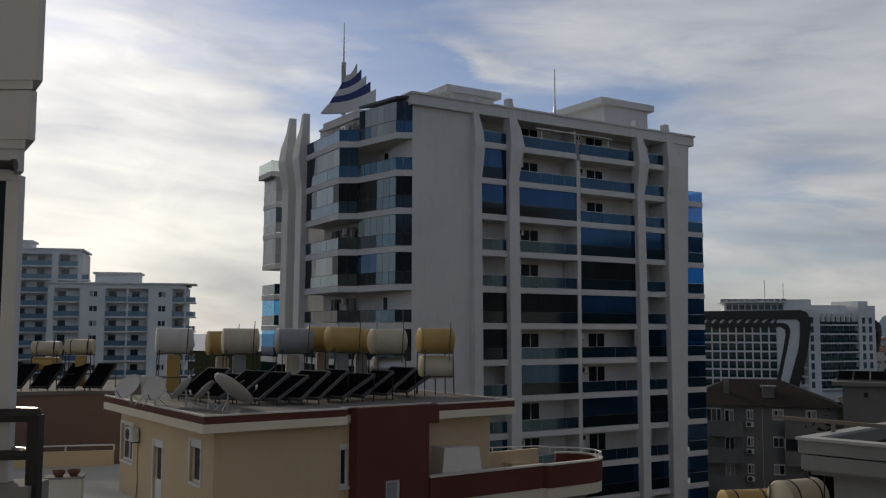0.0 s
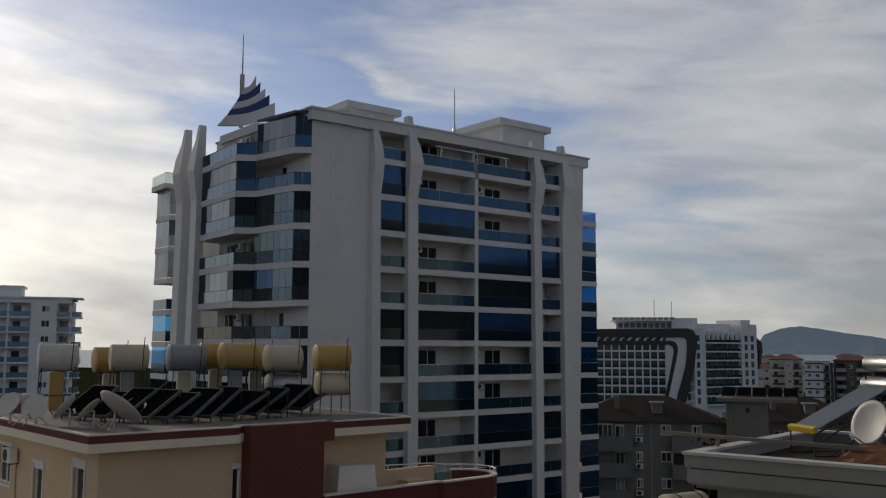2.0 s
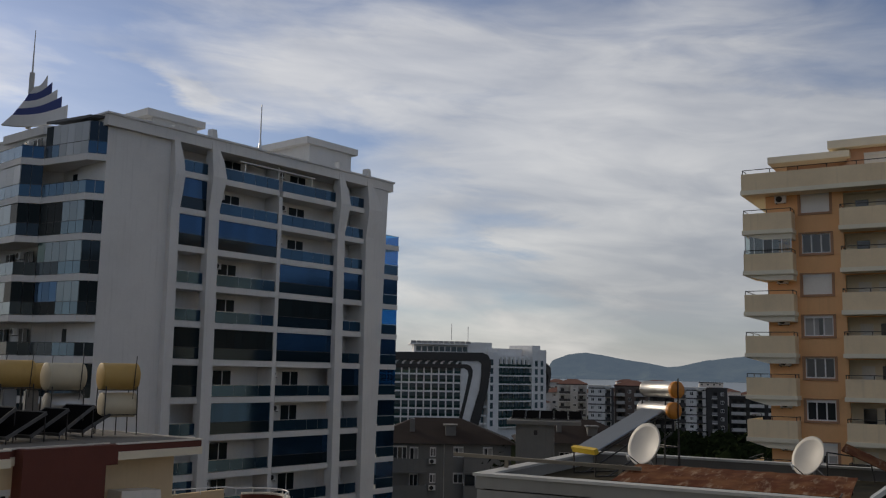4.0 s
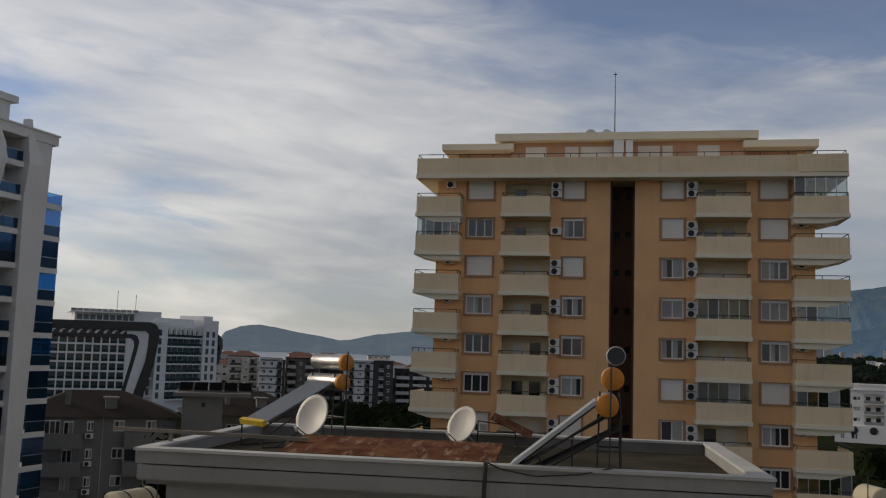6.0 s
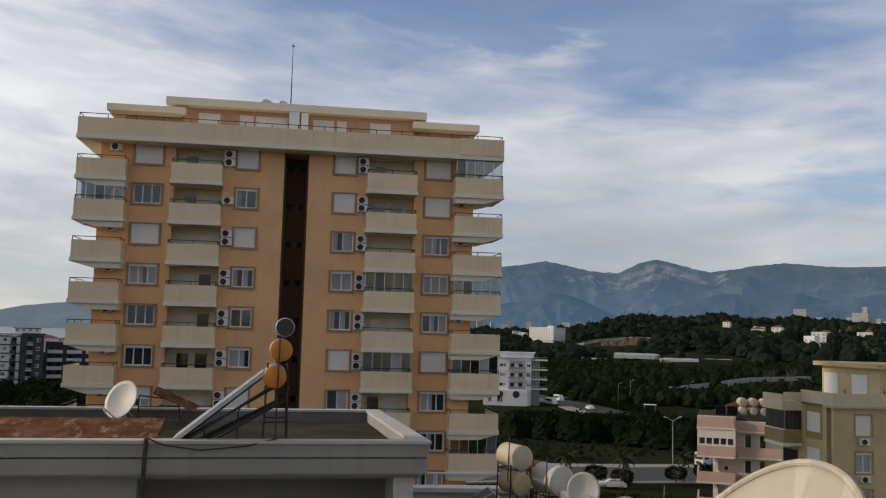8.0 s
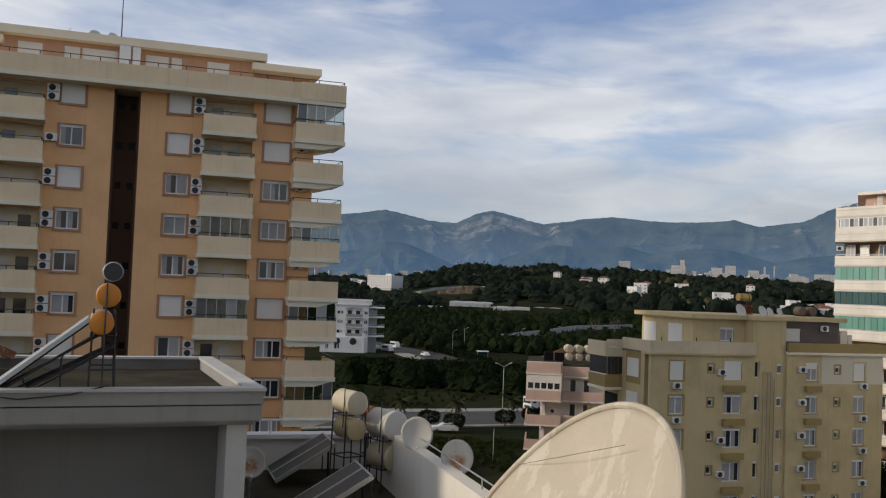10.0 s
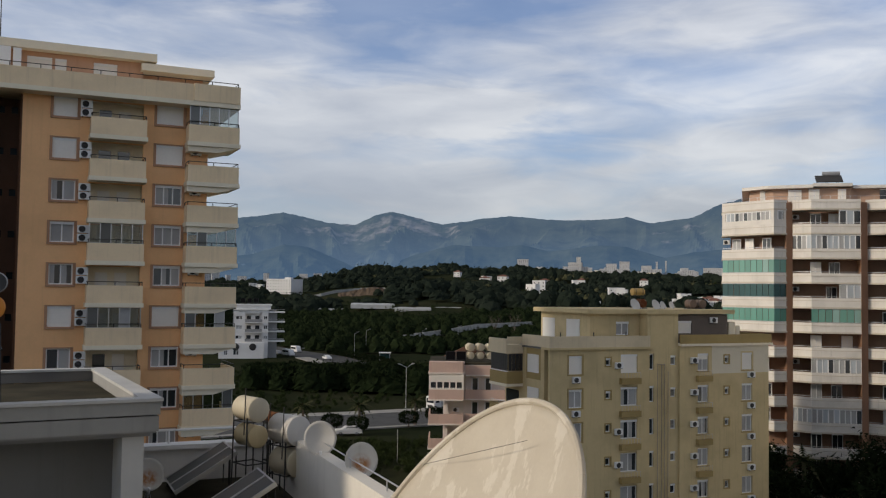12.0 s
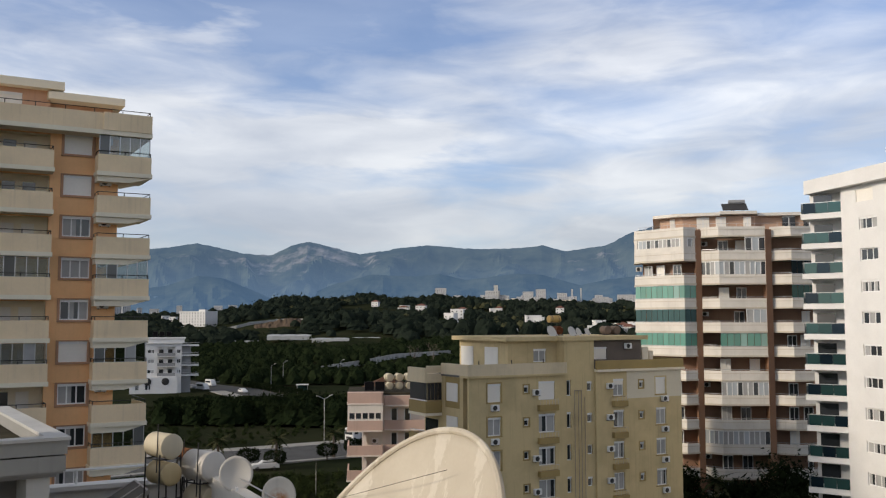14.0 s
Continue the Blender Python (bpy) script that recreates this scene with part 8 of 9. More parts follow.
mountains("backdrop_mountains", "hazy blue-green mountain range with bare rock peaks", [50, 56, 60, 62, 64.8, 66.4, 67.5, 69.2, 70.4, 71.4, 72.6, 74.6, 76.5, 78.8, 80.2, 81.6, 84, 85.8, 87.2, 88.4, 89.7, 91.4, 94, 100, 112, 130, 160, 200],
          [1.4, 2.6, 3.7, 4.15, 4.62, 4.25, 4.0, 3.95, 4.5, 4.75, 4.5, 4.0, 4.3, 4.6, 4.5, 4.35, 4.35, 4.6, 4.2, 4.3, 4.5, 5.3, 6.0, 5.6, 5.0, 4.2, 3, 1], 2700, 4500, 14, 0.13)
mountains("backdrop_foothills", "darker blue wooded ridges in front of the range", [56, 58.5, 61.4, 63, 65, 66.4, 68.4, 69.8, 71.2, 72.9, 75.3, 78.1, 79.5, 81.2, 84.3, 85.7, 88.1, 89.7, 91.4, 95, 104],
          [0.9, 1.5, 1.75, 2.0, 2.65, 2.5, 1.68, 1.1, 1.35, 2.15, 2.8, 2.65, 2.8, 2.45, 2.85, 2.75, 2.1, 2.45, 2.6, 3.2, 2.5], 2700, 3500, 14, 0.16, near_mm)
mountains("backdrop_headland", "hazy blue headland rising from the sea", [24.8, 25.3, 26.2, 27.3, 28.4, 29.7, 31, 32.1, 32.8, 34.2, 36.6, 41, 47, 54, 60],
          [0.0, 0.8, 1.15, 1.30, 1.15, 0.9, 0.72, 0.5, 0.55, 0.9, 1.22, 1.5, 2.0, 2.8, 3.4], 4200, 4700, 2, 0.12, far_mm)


# ---- roads ----
def strip(name, label, pts, w, z0, z1, mat, category="road", kind="structure"):
    bm = bmesh.new()
    L, R = [], []
    n = len(pts)
    for i, (x, y) in enumerate(pts):
        d = (Vector(pts[min(i + 1, n - 1)]) - Vector(pts[max(i - 1, 0)])).normalized()
        nx, ny = -d.y * w / 2, d.x * w / 2
        L.append((x + nx, y + ny))
        R.append((x - nx, y - ny))
    lo = [[bm.verts.new((x, y, z0 + land(x, y))) for x, y in s] for s in (L, R)]
    hi = [[bm.verts.new((x, y, z1 + land(x, y))) for x, y in s] for s in (L, R)]
    for i in range(n - 1):
        bm.faces.new((hi[1][i], hi[1][i + 1], hi[0][i + 1], hi[0][i]))
        bm.faces.new((lo[0][i], hi[0][i], hi[0][i + 1], lo[0][i + 1]))
        bm.faces.new((hi[1][i], lo[1][i], lo[1][i + 1], hi[1][i + 1]))
    return tagged(part(name, bm, mat, None), label, category, kind=kind)


PLASTIC_WALL = plaster("weathered_pale_wall", (0.40, 0.40, 0.38), stain=0.5, grain=0.3)
main = [(95, 122), (122, 97), (149.8, 72.8), (158.8, 60.0), (169.7, 47.8), (190, 24), (215, -6)]
strip("road", "grey asphalt road lined with clipped bushes", main, 15.5, -0.5, 0.05, ASPHALT)
strip("pavement", "pale paving and kerb along the road", [(x + 7.4, y + 6.4) for x, y in main], 4.2, -0.5, 0.2, PAVING, "pavement")
strip("pavement", "narrow planted median kerb in the road", [(x - 6.9, y - 5.9) for x, y in main], 1.6, -0.5, 0.22, PAVING, "pavement")
side_road = [(345, 172), (325, 152), (303, 126), (276, 105), (250, 82), (232, 62), (212, 38)]
strip("road", "narrow side road running towards the houses", side_road, 15, -0.5, 0.06, ASPHALT)
strip("pavement", "wide pale kerb strip along the side road", [(x - 6.0, y + 5.4) for x, y in side_road[2:6]], 5.0, -0.5, 0.25, PAVING, "pavement")
strip("road", "pale country lane across the fields", [(340, 152), (357, 148), (387, 116), (420, 80)], 3.0, -0.5, 0.1, PAVING)
strip("wall_low", "low pale wall behind the orchard", [az_r(72.2, 430), az_r(75.0, 466), az_r(76.8, 505), az_r(80.2, 545), az_r(85, 575)], 0.8, -0.5, 2.5, PLASTIC_WALL, "wall")


# ---- trees and bushes ----
LEAF = plaster("dark_foliage", (0.017, 0.025, 0.011), rough=0.9, stain=0.4, grain=1.5, spec=0.0)
LEAF2 = plaster("olive_foliage", (0.078, 0.080, 0.042), rough=0.9, stain=0.4, grain=1.5, spec=0.0)
BARK = plaster("grey_bark", (0.14, 0.11, 0.08), stain=0.3)


def leaf_cloud(rs, centre, size, count, leaf):
    """Many small leaf triangles in an uneven crown."""
    lob = rs.normal(0, 1, (7, 3))
    lob /= np.linalg.norm(lob, axis=1)[:, None]
    pick = rs.integers(0, 7, count)
    rad = rs.random(count) ** 0.4
    d = lob[pick] * 0.62 * rs.random(count)[:, None] ** 0.3 + rs.normal(0, 0.30, (count, 3))
    p = np.array(centre) + d * np.array(size)
    a = rs.normal(0, leaf, (count, 3))
    c = rs.normal(0, leaf, (count, 3))
    return np.stack([p, p + a, p + c], 1)


def leaf_mesh(name, tris, mat, parent=None):
    v = tris.reshape(-1, 3)
    me = bpy.data.meshes.new(name)
    me.from_pydata(v.tolist(), [], np.arange(len(v)).reshape(-1, 3).tolist())
    me.materials.append(mat)
    ob = new(name, me)
    ob.parent = parent
    return ob


rs = np.random.default_rng(4)


def crown_dome(x, y, z, h, s, n=8, m=4):
    """The dark inner mass of a far tree: an uneven dome."""
    v = []
    for j in range(m):
        e = math.pi / 2 * (j / (m - 0.4)) ** 0.9
        for i in range(n):
            a = 2 * math.pi * (i + 0.5 * (j % 2)) / n
            k = 0.8 + 0.4 * rs.random()
            v.append((x + math.cos(a) * math.cos(e) * s * k, y + math.sin(a) * math.cos(e) * s * k, z + h * (0.12 + 0.88 * math.sin(e)) * (0.85 + 0.25 * rs.random())))
    tri = []
    for j in range(m - 1):
        for i in range(n):
            a, b_, c, d = v[j * n + i], v[j * n + (i + 1) % n], v[(j + 1) * n + (i + 1) % n], v[(j + 1) * n + i]
            tri += [(a, b_, c), (a, c, d)]
    top = (x, y, z + h)
    return tri + [(v[(m - 1) * n + i], v[(m - 1) * n + (i + 1) % n], top) for i in range(n)]


def wood(name, label, spots, mat):
    """Trees that nobody could count: one mesh. spots: x, y, height, spread."""
    out = []
    for x, y, h, s in spots:
        r = math.hypot(x, y)
        n = int(min(260, max(16, 24000 / r)))
        if r > 150 and h > 2.4:
            out.append(np.array(crown_dome(x, y, land(x, y), h * 0.95, s * 0.9, *((8, 4) if r > 330 else (12, 6)))))
        if r < 330 or h <= 2.4:
            n = int(min(260, max(44, 46000 / r)))
        out.append(leaf_cloud(rs, (x, y, land(x, y) + h * 0.6), (s, s, h * 0.5), n, 0.10 * s + r * 0.0003))
    ob = leaf_mesh(name, np.concatenate(out), mat)
    return tagged(ob, label, "trees", kind="stuff")


def scatter(n, az0, az1, r0, r1, h0, h1, keep=None):
    out = []
    while len(out) < n:
        az, r = rs.uniform(az0, az1), math.sqrt(rs.uniform(r0 * r0, r1 * r1))
        x, y = az_r(az, r)
        if keep is None or keep(x, y, az, r):
            h = rs.uniform(h0, h1)
            out.append((x, y, h, h * rs.uniform(0.5, 0.75)))
    return out


def off_road(x, y, az, r):
    p = Vector((x, y))
    for line, w in ((main, 15), (side_road, 9)):
        for a, c in zip(line, line[1:]):
            a, c = Vector(a), Vector(c)
            t = max(0, min(1, (p - a).dot(c - a) / (c - a).length_squared))
            if (a + (c - a) * t - p).length < w:
                return False
    return not (r < 330 and 58 < az < 66.5 and r > 270)


def field_spot(t, w):
    """Between the two roads: t along, w across."""
    a, c = Vector((200, 98)).lerp(Vector((204, 60)), t), Vector((262, 126)).lerp(Vector((246, 78)), t)
    return a.lerp(c, w)


spots = []
for i in range(230):
    p = field_spot(-0.15 + 1.2 * rs.random(), rs.random() ** 1.3)
    h = min(rs.uniform(3.0, 7.6) * (1.0 + 1.1 * noise.noise((p.x / 16, p.y / 16, 3))), 22.5 * (1 - p.length / 300))
    if h > 0.8 and off_road(p.x, p.y, 0, 0):
        spots.append((p.x, p.y, h, min(rs.uniform(2.4, 4.4), h * 0.8)))
THICKET = plaster("thicket_foliage", (0.015, 0.023, 0.010), rough=0.9, stain=0.5, grain=1.5, spec=0.0)
wood("thicket", "dense dark thicket between the two roads", spots + [(x, y, h, s) for x, y, h, s in spots if h > 2.2], THICKET)
wood("thicket", "olive bushes standing out of the thicket", [(x + 1, y + 1, h * 1.1, s * 0.8) for x, y, h, s in spots[::7] if h > 2], LEAF)
GRASS = plaster("dark_grass", (0.034, 0.047, 0.018), rough=0.95, stain=0.3, grain=1.5, spec=0.0)
wood("scrub", "low dark grass and scrub on the field by the road", scatter(900, 54, 78, 176, 300, 0.5, 1.1, off_road), GRASS)
wood("scrub", "dark weeds on the vacant lot", scatter(500, 62, 76, 85, 146, 0.5, 1.6, lambda x, y, az, r: off_road(x, y, az, r) and math.hypot(x - 108, y - 26) > 14 and r * math.cos(radians(az - 65)) < 143), GRASS)


def spot(az, el):
    """How far off the land lies in a direction a little above or below level."""
    r = 330.0
    while r < 1500:
        x, y = az_r(az, r)
        if (land(x, y) - EYE) / r > math.tan(radians(el)):
            break
        r += 5.0
    return r


# long low greenhouses and sheds: bearing from, to, slope of sight, height, depth
SHEDS = [(66.7, 68.9, -1.46, 2.2, 14), (69.0, 71.7, -1.22, 3.0, 26), (71.7, 73.95, -1.36, 2.4, 16), (74.1, 75.85, -1.32, 2.4, 16), (79.4, 81.8, -0.35, 3.6, 24), (83.3, 84.3, -0.82, 3.0, 16), (86.2, 87.6, -1.0, 2.6, 16), (91.0, 93.0, -0.8, 3.0, 16)]
# white houses among the trees of the hill
HILLHOUSES = [(76.9, 0.30, 12), (77.25, 0.36, 9), (78.0, 0.46, 12), (79.75, 0.02, 10), (80.15, 0.14, 13), (80.6, 0.26, 11), (82.6, 0.20, 9), (82.9, 0.24, 8), (84.8, -0.30, 14), (85.2, -0.26, 10), (88.5, -0.95, 12), (88.9, -1.0, 10), (89.3, -0.85, 13), (89.7, -1.05, 9), (90.1, -0.9, 12),
              (90.5, -1.0, 10), (90.9, -0.85, 12), (89.0, -0.70, 9), (90.3, -0.66, 11), (86.6, 0.3, 9), (75.3, 0.75, 9), (62.9, -0.1, 10), (63.3, -0.2, 8)]
CLEAR = [(a - 0.25, c + 0.25, spot((a + c) / 2, el) - 75, spot((a + c) / 2, el) + 30) for a, c, el, h, d in SHEDS] + [(a - 0.3, a + w / 12, spot(a, el) - 60, spot(a, el) + 18) for a, el, w in HILLHOUSES]
CLEAR += [(63.2, 67.2, 1012, 1075), (68.3, 71.5, 760, 840), (72.0, 75.2, 395, 455), (75.2, 77, 430, 500), (77, 80.5, 465, 545), (80.5, 85, 515, 575), (66.0, 74.0, 378, 412), (87, 91.5, 1120, 1240)]


def grown(x, y, az, r):
    return off_road(x, y, az, r) and not any(a < az < c and p < r < q for a, c, p, q in CLEAR)


def clearing(x, y, az, r):
    open_land = noise.noise((x / 190, y / 190, 5)) + 0.4 * noise.noise((x / 60, y / 60, 8))
    return open_land < 0.24 and grown(x, y, az, r)


# foliage of the hill leans blue-grey: distance haze put into the colour
WOODS = plaster("far_foliage", (0.022, 0.029, 0.021), rough=0.95, stain=0.5, grain=0.05, spec=0.0, tint=(0.011, 0.017, 0.013), broad=0.02)
wood("scrub", "low dark scrub in the clearings", [q for a, c, p, r2 in CLEAR for q in scatter(int((c - a) * (r2 - p) / 7), a, c, p, r2 - 5, 0.8, 2.2, off_road)], GRASS)
wood("orchard", "dark orchard trees in front of the hill", scatter(3400, 55, 100, 345, 640, 3.0, 6.5, grown), LEAF)
wood("woodland", "dark woodland on the low hill", [(x, y, h * (0.75 + 0.7 * noise.noise((x / 70, y / 70, 7))), s) for x, y, h, s in scatter(4600, 55, 104, 640, 1560, 7, 14, clearing)], WOODS)
wood("woodland", "paler scrub patches on the low hill", [q for q in scatter(2600, 55, 104, 700, 1550, 4, 8, clearing) if noise.noise((q[0] / 130, q[1] / 130, 2)) > 0.14], LEAF2)
wood("thicket", "dark trees behind the near roofs", scatter(90, 27, 37.3, 125, 250, 4, 8.5, None), LEAF)
wood("thicket", "dark trees at the foot of the flats", scatter(150, 31.0, 39.5, 285, 352, 3.2, 5.6, None), LEAF)
wood("woodland", "trees among the town roofs", scatter(420, 12, 55, 260, 800, 4, 9, lambda x, y, az, r: r > 400 or az > 41), LEAF)


def tree(at, h, s, label, mat=None, bare=False):
    t = thing("tree", label, "tree", (*at, land(*at)), 0.0, "single trees")
    bm = bmesh.new()
    tube(bm, (0, 0, 0), (0.1, 0.05, h * 0.5), 0.22, 8, 0.13)
    part("trunk", bm, BARK, t)
    for i in range(7):
        a = i * 2.4
        bm = bmesh.new()
        p = Vector((0.1, 0.05, h * (0.3 + 0.04 * i)))
        q = p + Vector((math.cos(a) * s * 0.7, math.sin(a) * s * 0.7, h * 0.35))
        tube(bm, p, q, 0.09, 6, 0.03)
        if bare:
            for j in range(5):
                e = q + Vector((math.cos(a + j), math.sin(a + j), 0.8)) * 0.35 * s
                tube(bm, p.lerp(q, 0.5 + 0.1 * j), e, 0.04, 5, 0.015)
        part("limb", bm, BARK, t)
    if not bare:
        leaf_mesh("crown", leaf_cloud(rs, (0, 0, h * 0.62), (s, s, h * 0.42), 4600, 0.24), mat or LEAF, t)
    return t


tree((35.2, 84.0), 14.5, 2.4, "dark conical tree beside the grey house")
tree((37.0, 83.0), 11.5, 2.6, "dark bushy tree beside the grey house")
tree((131.5, -10.0), 9.0, 4.5, "dark tree at the foot of the tower")
# packed close and tall to keep sky light off the tower's foot
tree((112.5, -18.5), 8.0, 3.4, "dark tree at the foot of the tower")
tree((113.0, -6.5), 7.5, 3.2, "dark tree at the foot of the tower")
tree((105.0, -19.5), 6.0, 3.5, "dark tree in the yard between towers")
tree((113.0, -14.0), 4.8, 3.2, "low dark tree at the foot of the tower")
tree((107.0, -9.0), 4.5, 3.2, "low dark tree in the yard between towers")
tree((430.0, 92.0), 12.0, 4.0, "bare grey tree beyond the ochre house", bare=True)
tree((436.0, 84.0), 13.0, 4.0, "bare grey tree beyond the ochre house", bare=True)


def palm(at, h, label="palm tree with drooping fronds on the roadside", group="roadside palms"):
    t = thing("palm_tree", label, "palm", (*at, 0.2), 0.0, group)
    bm = bmesh.new()
    tube(bm, (0, 0, 0), (0.1, 0, h), 0.3, 8, 0.2)
    part("trunk", bm, BARK, t)
    for i in range(22):
        a, up = i * 2.399, 0.9 - 1.5 * (i / 22)
        tri = []
        prev = Vector((0.1, 0, h))
        for j in range(1, 9):
            u = j / 8
            p = Vector((0.1 + math.cos(a) * 2.7 * u, math.sin(a) * 2.7 * u, h + 2.6 * up * u - 2.0 * u * u * (0.4 + 0.4 * (1 - up))))
            sd = Vector((-math.sin(a), math.cos(a), -0.35))
            sd2 = Vector((math.sin(a), -math.cos(a), -0.35))
            w = 0.5 * math.sin(math.pi * min(0.97, u + 0.08))
            tri += [[prev, p, prev + sd * w], [prev, p, prev + sd2 * w]]
            prev = p
        leaf_mesh("frond", np.array([[list(q) for q in r_] for r_ in tri]), LEAF2 if i % 3 else LEAF, t)
    return t


for x, y in ((144.5, 63.6), (148.6, 55.1), (157.9, 48.1), (131.0, 78.0)):
    palm((x, y), 4.3)
palm((110.5, -11.3), 5.6, "dark palm at the foot of the bay tower", "")


def clipped_bush(at, r=1.6):
    t = thing("clipped_bush", "dark clipped bush with flat top on the verge", "bush", (*at, 0.2), 0.0, "clipped bushes")
    n = 1500
    d = rs.normal(0, 1, (n, 3))
    d /= np.linalg.norm(d, axis=1)[:, None]
    p = np.sign(d) * np.abs(d) ** 0.7 * np.array([r, r, 1.0]) * (0.85 + 0.15 * rs.random((n, 1))) + np.array([0, 0, 1.7])
    leaf_mesh("leaves", np.stack([p, p + rs.normal(0, 0.16, (n, 3)), p + rs.normal(0, 0.16, (n, 3))], 1), LEAF, t)
    bm = bmesh.new()
    tube(bm, (0, 0, -0.1), (0, 0, 1.2), 0.12, 6)
    part("stem", bm, BARK, t)


for x, y in ((144.9, 54.0), (155.1, 48.4), (161.5, 45.5), (146.6, 59.2), (170.0, 36.0)):
    clipped_bush((x, y), 1.7)


# ---- street things ----
def street_lamp(at, h=9.0, two=True):
    t = thing("street_lamp", "grey steel street lamp with two short arms" if two else "slim grey street lamp", "street lamp", (*at, land(*at)), -40.0, "street lamps")
    bm = bmesh.new()
    tube(bm, (0, 0, 0), (0, 0, h), 0.09, 8, 0.06)
    part("pole", bm, METAL_LIGHT, t)
    for s in (-1, 1) if two else (1,):
        bm = bmesh.new()
        tube(bm, (0, 0, h - 0.1), (1.3 * s, 0, h + 0.55), 0.045, 6)
        part("arm", bm, METAL_LIGHT, t)
        bm = bmesh.new()
        box(bm, -0.35, 0.35, -0.13, 0.13, -0.06, 0.08, Matrix.Translation((1.5 * s, 0, h + 0.6)) @ pose(0, 0, 0, 0, -12 * s, 0))
        part("lamp_head", bm, GREYPALE, t)


street_lamp((172.0, 54.3), 9.0)
b = thing("steel_pole", "thin plain grey steel pole on the vacant lot", "pole", (123.8, 40.2, land(123.8, 40.2)))
bm = bmesh.new()
tube(bm, (0, 0, 0), (0, 0, 4.5 - land(123.8, 40.2)), 0.07, 8, 0.05)
part("pole", bm, METAL_LIGHT, b)
for x, y in ((312, 118), (335, 122), (350, 104), (390, 100)):
    street_lamp((x, y), 8.0, False)


def car(at, rot, mat, label, van=False):
    t = thing("van" if van else "car", label, "van" if van else "car", (*at, 0.09), rot, "parked cars")
    L, W, H = (5.6, 2.0, 2.4) if van else (4.3, 1.75, 1.45)
    prof = [(0, 0.35), (0, 0.75), (0.1, 0.9), (1.0, 1.0), (1.7, H), (3.4, H), (4.1, 1.0), (L, 0.9), (L, 0.35)] if not van else [(0, 0.4), (0, 1.1), (0.3, 1.3), (0.9, H - 0.1), (1.2, H), (L - 0.1, H), (L, H - 0.2), (L, 0.4)]
    bm = bmesh.new()
    va = [bm.verts.new((x, 0 if z < 1.05 else 0.12, z)) for x, z in prof]
    vb = [bm.verts.new((x, W if z < 1.05 else W - 0.12, z)) for x, z in prof]
    bm.faces.new(va)
    bm.faces.new(vb[::-1])
    for i in range(len(va)):
        j = (i + 1) % len(va)
        bm.faces.new((va[j], va[i], vb[i], vb[j]))
    body = part("body", bm, mat, t)
    for y in (-0.01, W - 0.09):
        bm = bmesh.new()
        if van:
            box(bm, 1.1, L - 0.4, y + (0.03 if y < 0.5 else -0.02), y + (0.1 if y > 0.5 else 0.1), 1.35, 2.0)
        else:
            q = [(1.35, 1.05), (1.8, 1.36), (3.3, 1.36), (3.85, 1.05)]
            a_ = [bm.verts.new((x, y + (0.03 if z < 1.2 else 0.1) - (0.1 if y > 0.5 and z > 1.2 else 0), z)) for x, z in q]
            c_ = [bm.verts.new((x, y + 0.12, z)) for x, z in q]
            bm.faces.new(a_)
            bm.faces.new(c_[::-1])
        part("side_window", bm, DARKGLASS, t)
    for x in (0.8, L - 0.85):
        for y in (0.0, W - 0.2):
            bm = bmesh.new()
            lathe(bm, [(0.32, 0), (0.32, 0.2)], 14, Matrix.Translation((x, y + 0.2, 0.32)) @ pose(0, 0, 0, 90, 0, 0))
            part("wheel", bm, BLACKPANEL, t)
    return t


CARWHITE = plaster("white_car_paint", (0.75, 0.75, 0.74), rough=0.3, stain=0.04, bump=0.0)
CARGREY = plaster("grey_car_paint", (0.20, 0.21, 0.22), rough=0.3, stain=0.04, bump=0.0)
car((141.8, 56.6), -62, CARWHITE, "white saloon car parked by the kerb")
car((318, 141), 48, CARWHITE, "white minibus on the side road", True)
car((291, 118), 45, CARWHITE, "small white car on the side road")


def lorry(at, rot):
    t = thing("lorry", "white lorry with a tall cab standing on the road", "lorry", (*at, 0.09), rot)
    bm = bmesh.new()
    box(bm, 0, 2.1, 0, 2.4, 0.55, 3.0)
    bmesh.ops.bevel(bm, geom=list(bm.edges), offset=0.12, segments=2, affect="EDGES")
    cab = part("cab", bm, CARWHITE, t)
    bx("windscreen", cab, DARKGLASS, -0.02, 0.05, 0.2, 2.2, 1.75, 2.65)
    bx("side_window", cab, DARKGLASS, 0.4, 1.4, -0.02, 0.05, 1.8, 2.6)
    bx("grille", cab, METAL_DARK, -0.03, 0.04, 0.5, 1.9, 0.9, 1.35)
    bx("bumper", t, CARGREY, -0.12, 0.3, 0.05, 2.35, 0.45, 0.75)
    bx("cargo_body", t, CARWHITE, 2.3, 7.5, -0.02, 2.42, 1.0, 3.2)
    bx("chassis", t, METAL_DARK, 0.3, 7.4, 0.6, 1.8, 0.55, 0.99)
    for x in (1.1, 5.6, 6.7):
        for y in (0.0, 2.1):
            bm = bmesh.new()
            lathe(bm, [(0.48, 0), (0.48, 0.3)], 16, Matrix.Translation((x, y + 0.3, 0.48)) @ pose(0, 0, 0, 90, 0, 0))
            part("wheel", bm, BLACKPANEL, t)


lorry((175.6, 49.6), -30)
car((301, 136), 55, CARWHITE, "white van parked beside the white block", True)
for x, y, m in ((306, 143, CARGREY), (311, 150, CARGREY), (316, 152, CARWHITE), (322, 158, CARGREY)):
    car((x, y), 50, m, "small car parked beside the white block" if m is CARGREY else "white car on the side road")


# ---- greenhouses, hill buildings, far town ----
# town white dulled to grey: haze over the far blocks put into the colour
TOWNWHITE = plaster("dusty_town_render", (0.50, 0.50, 0.50), stain=0.2)
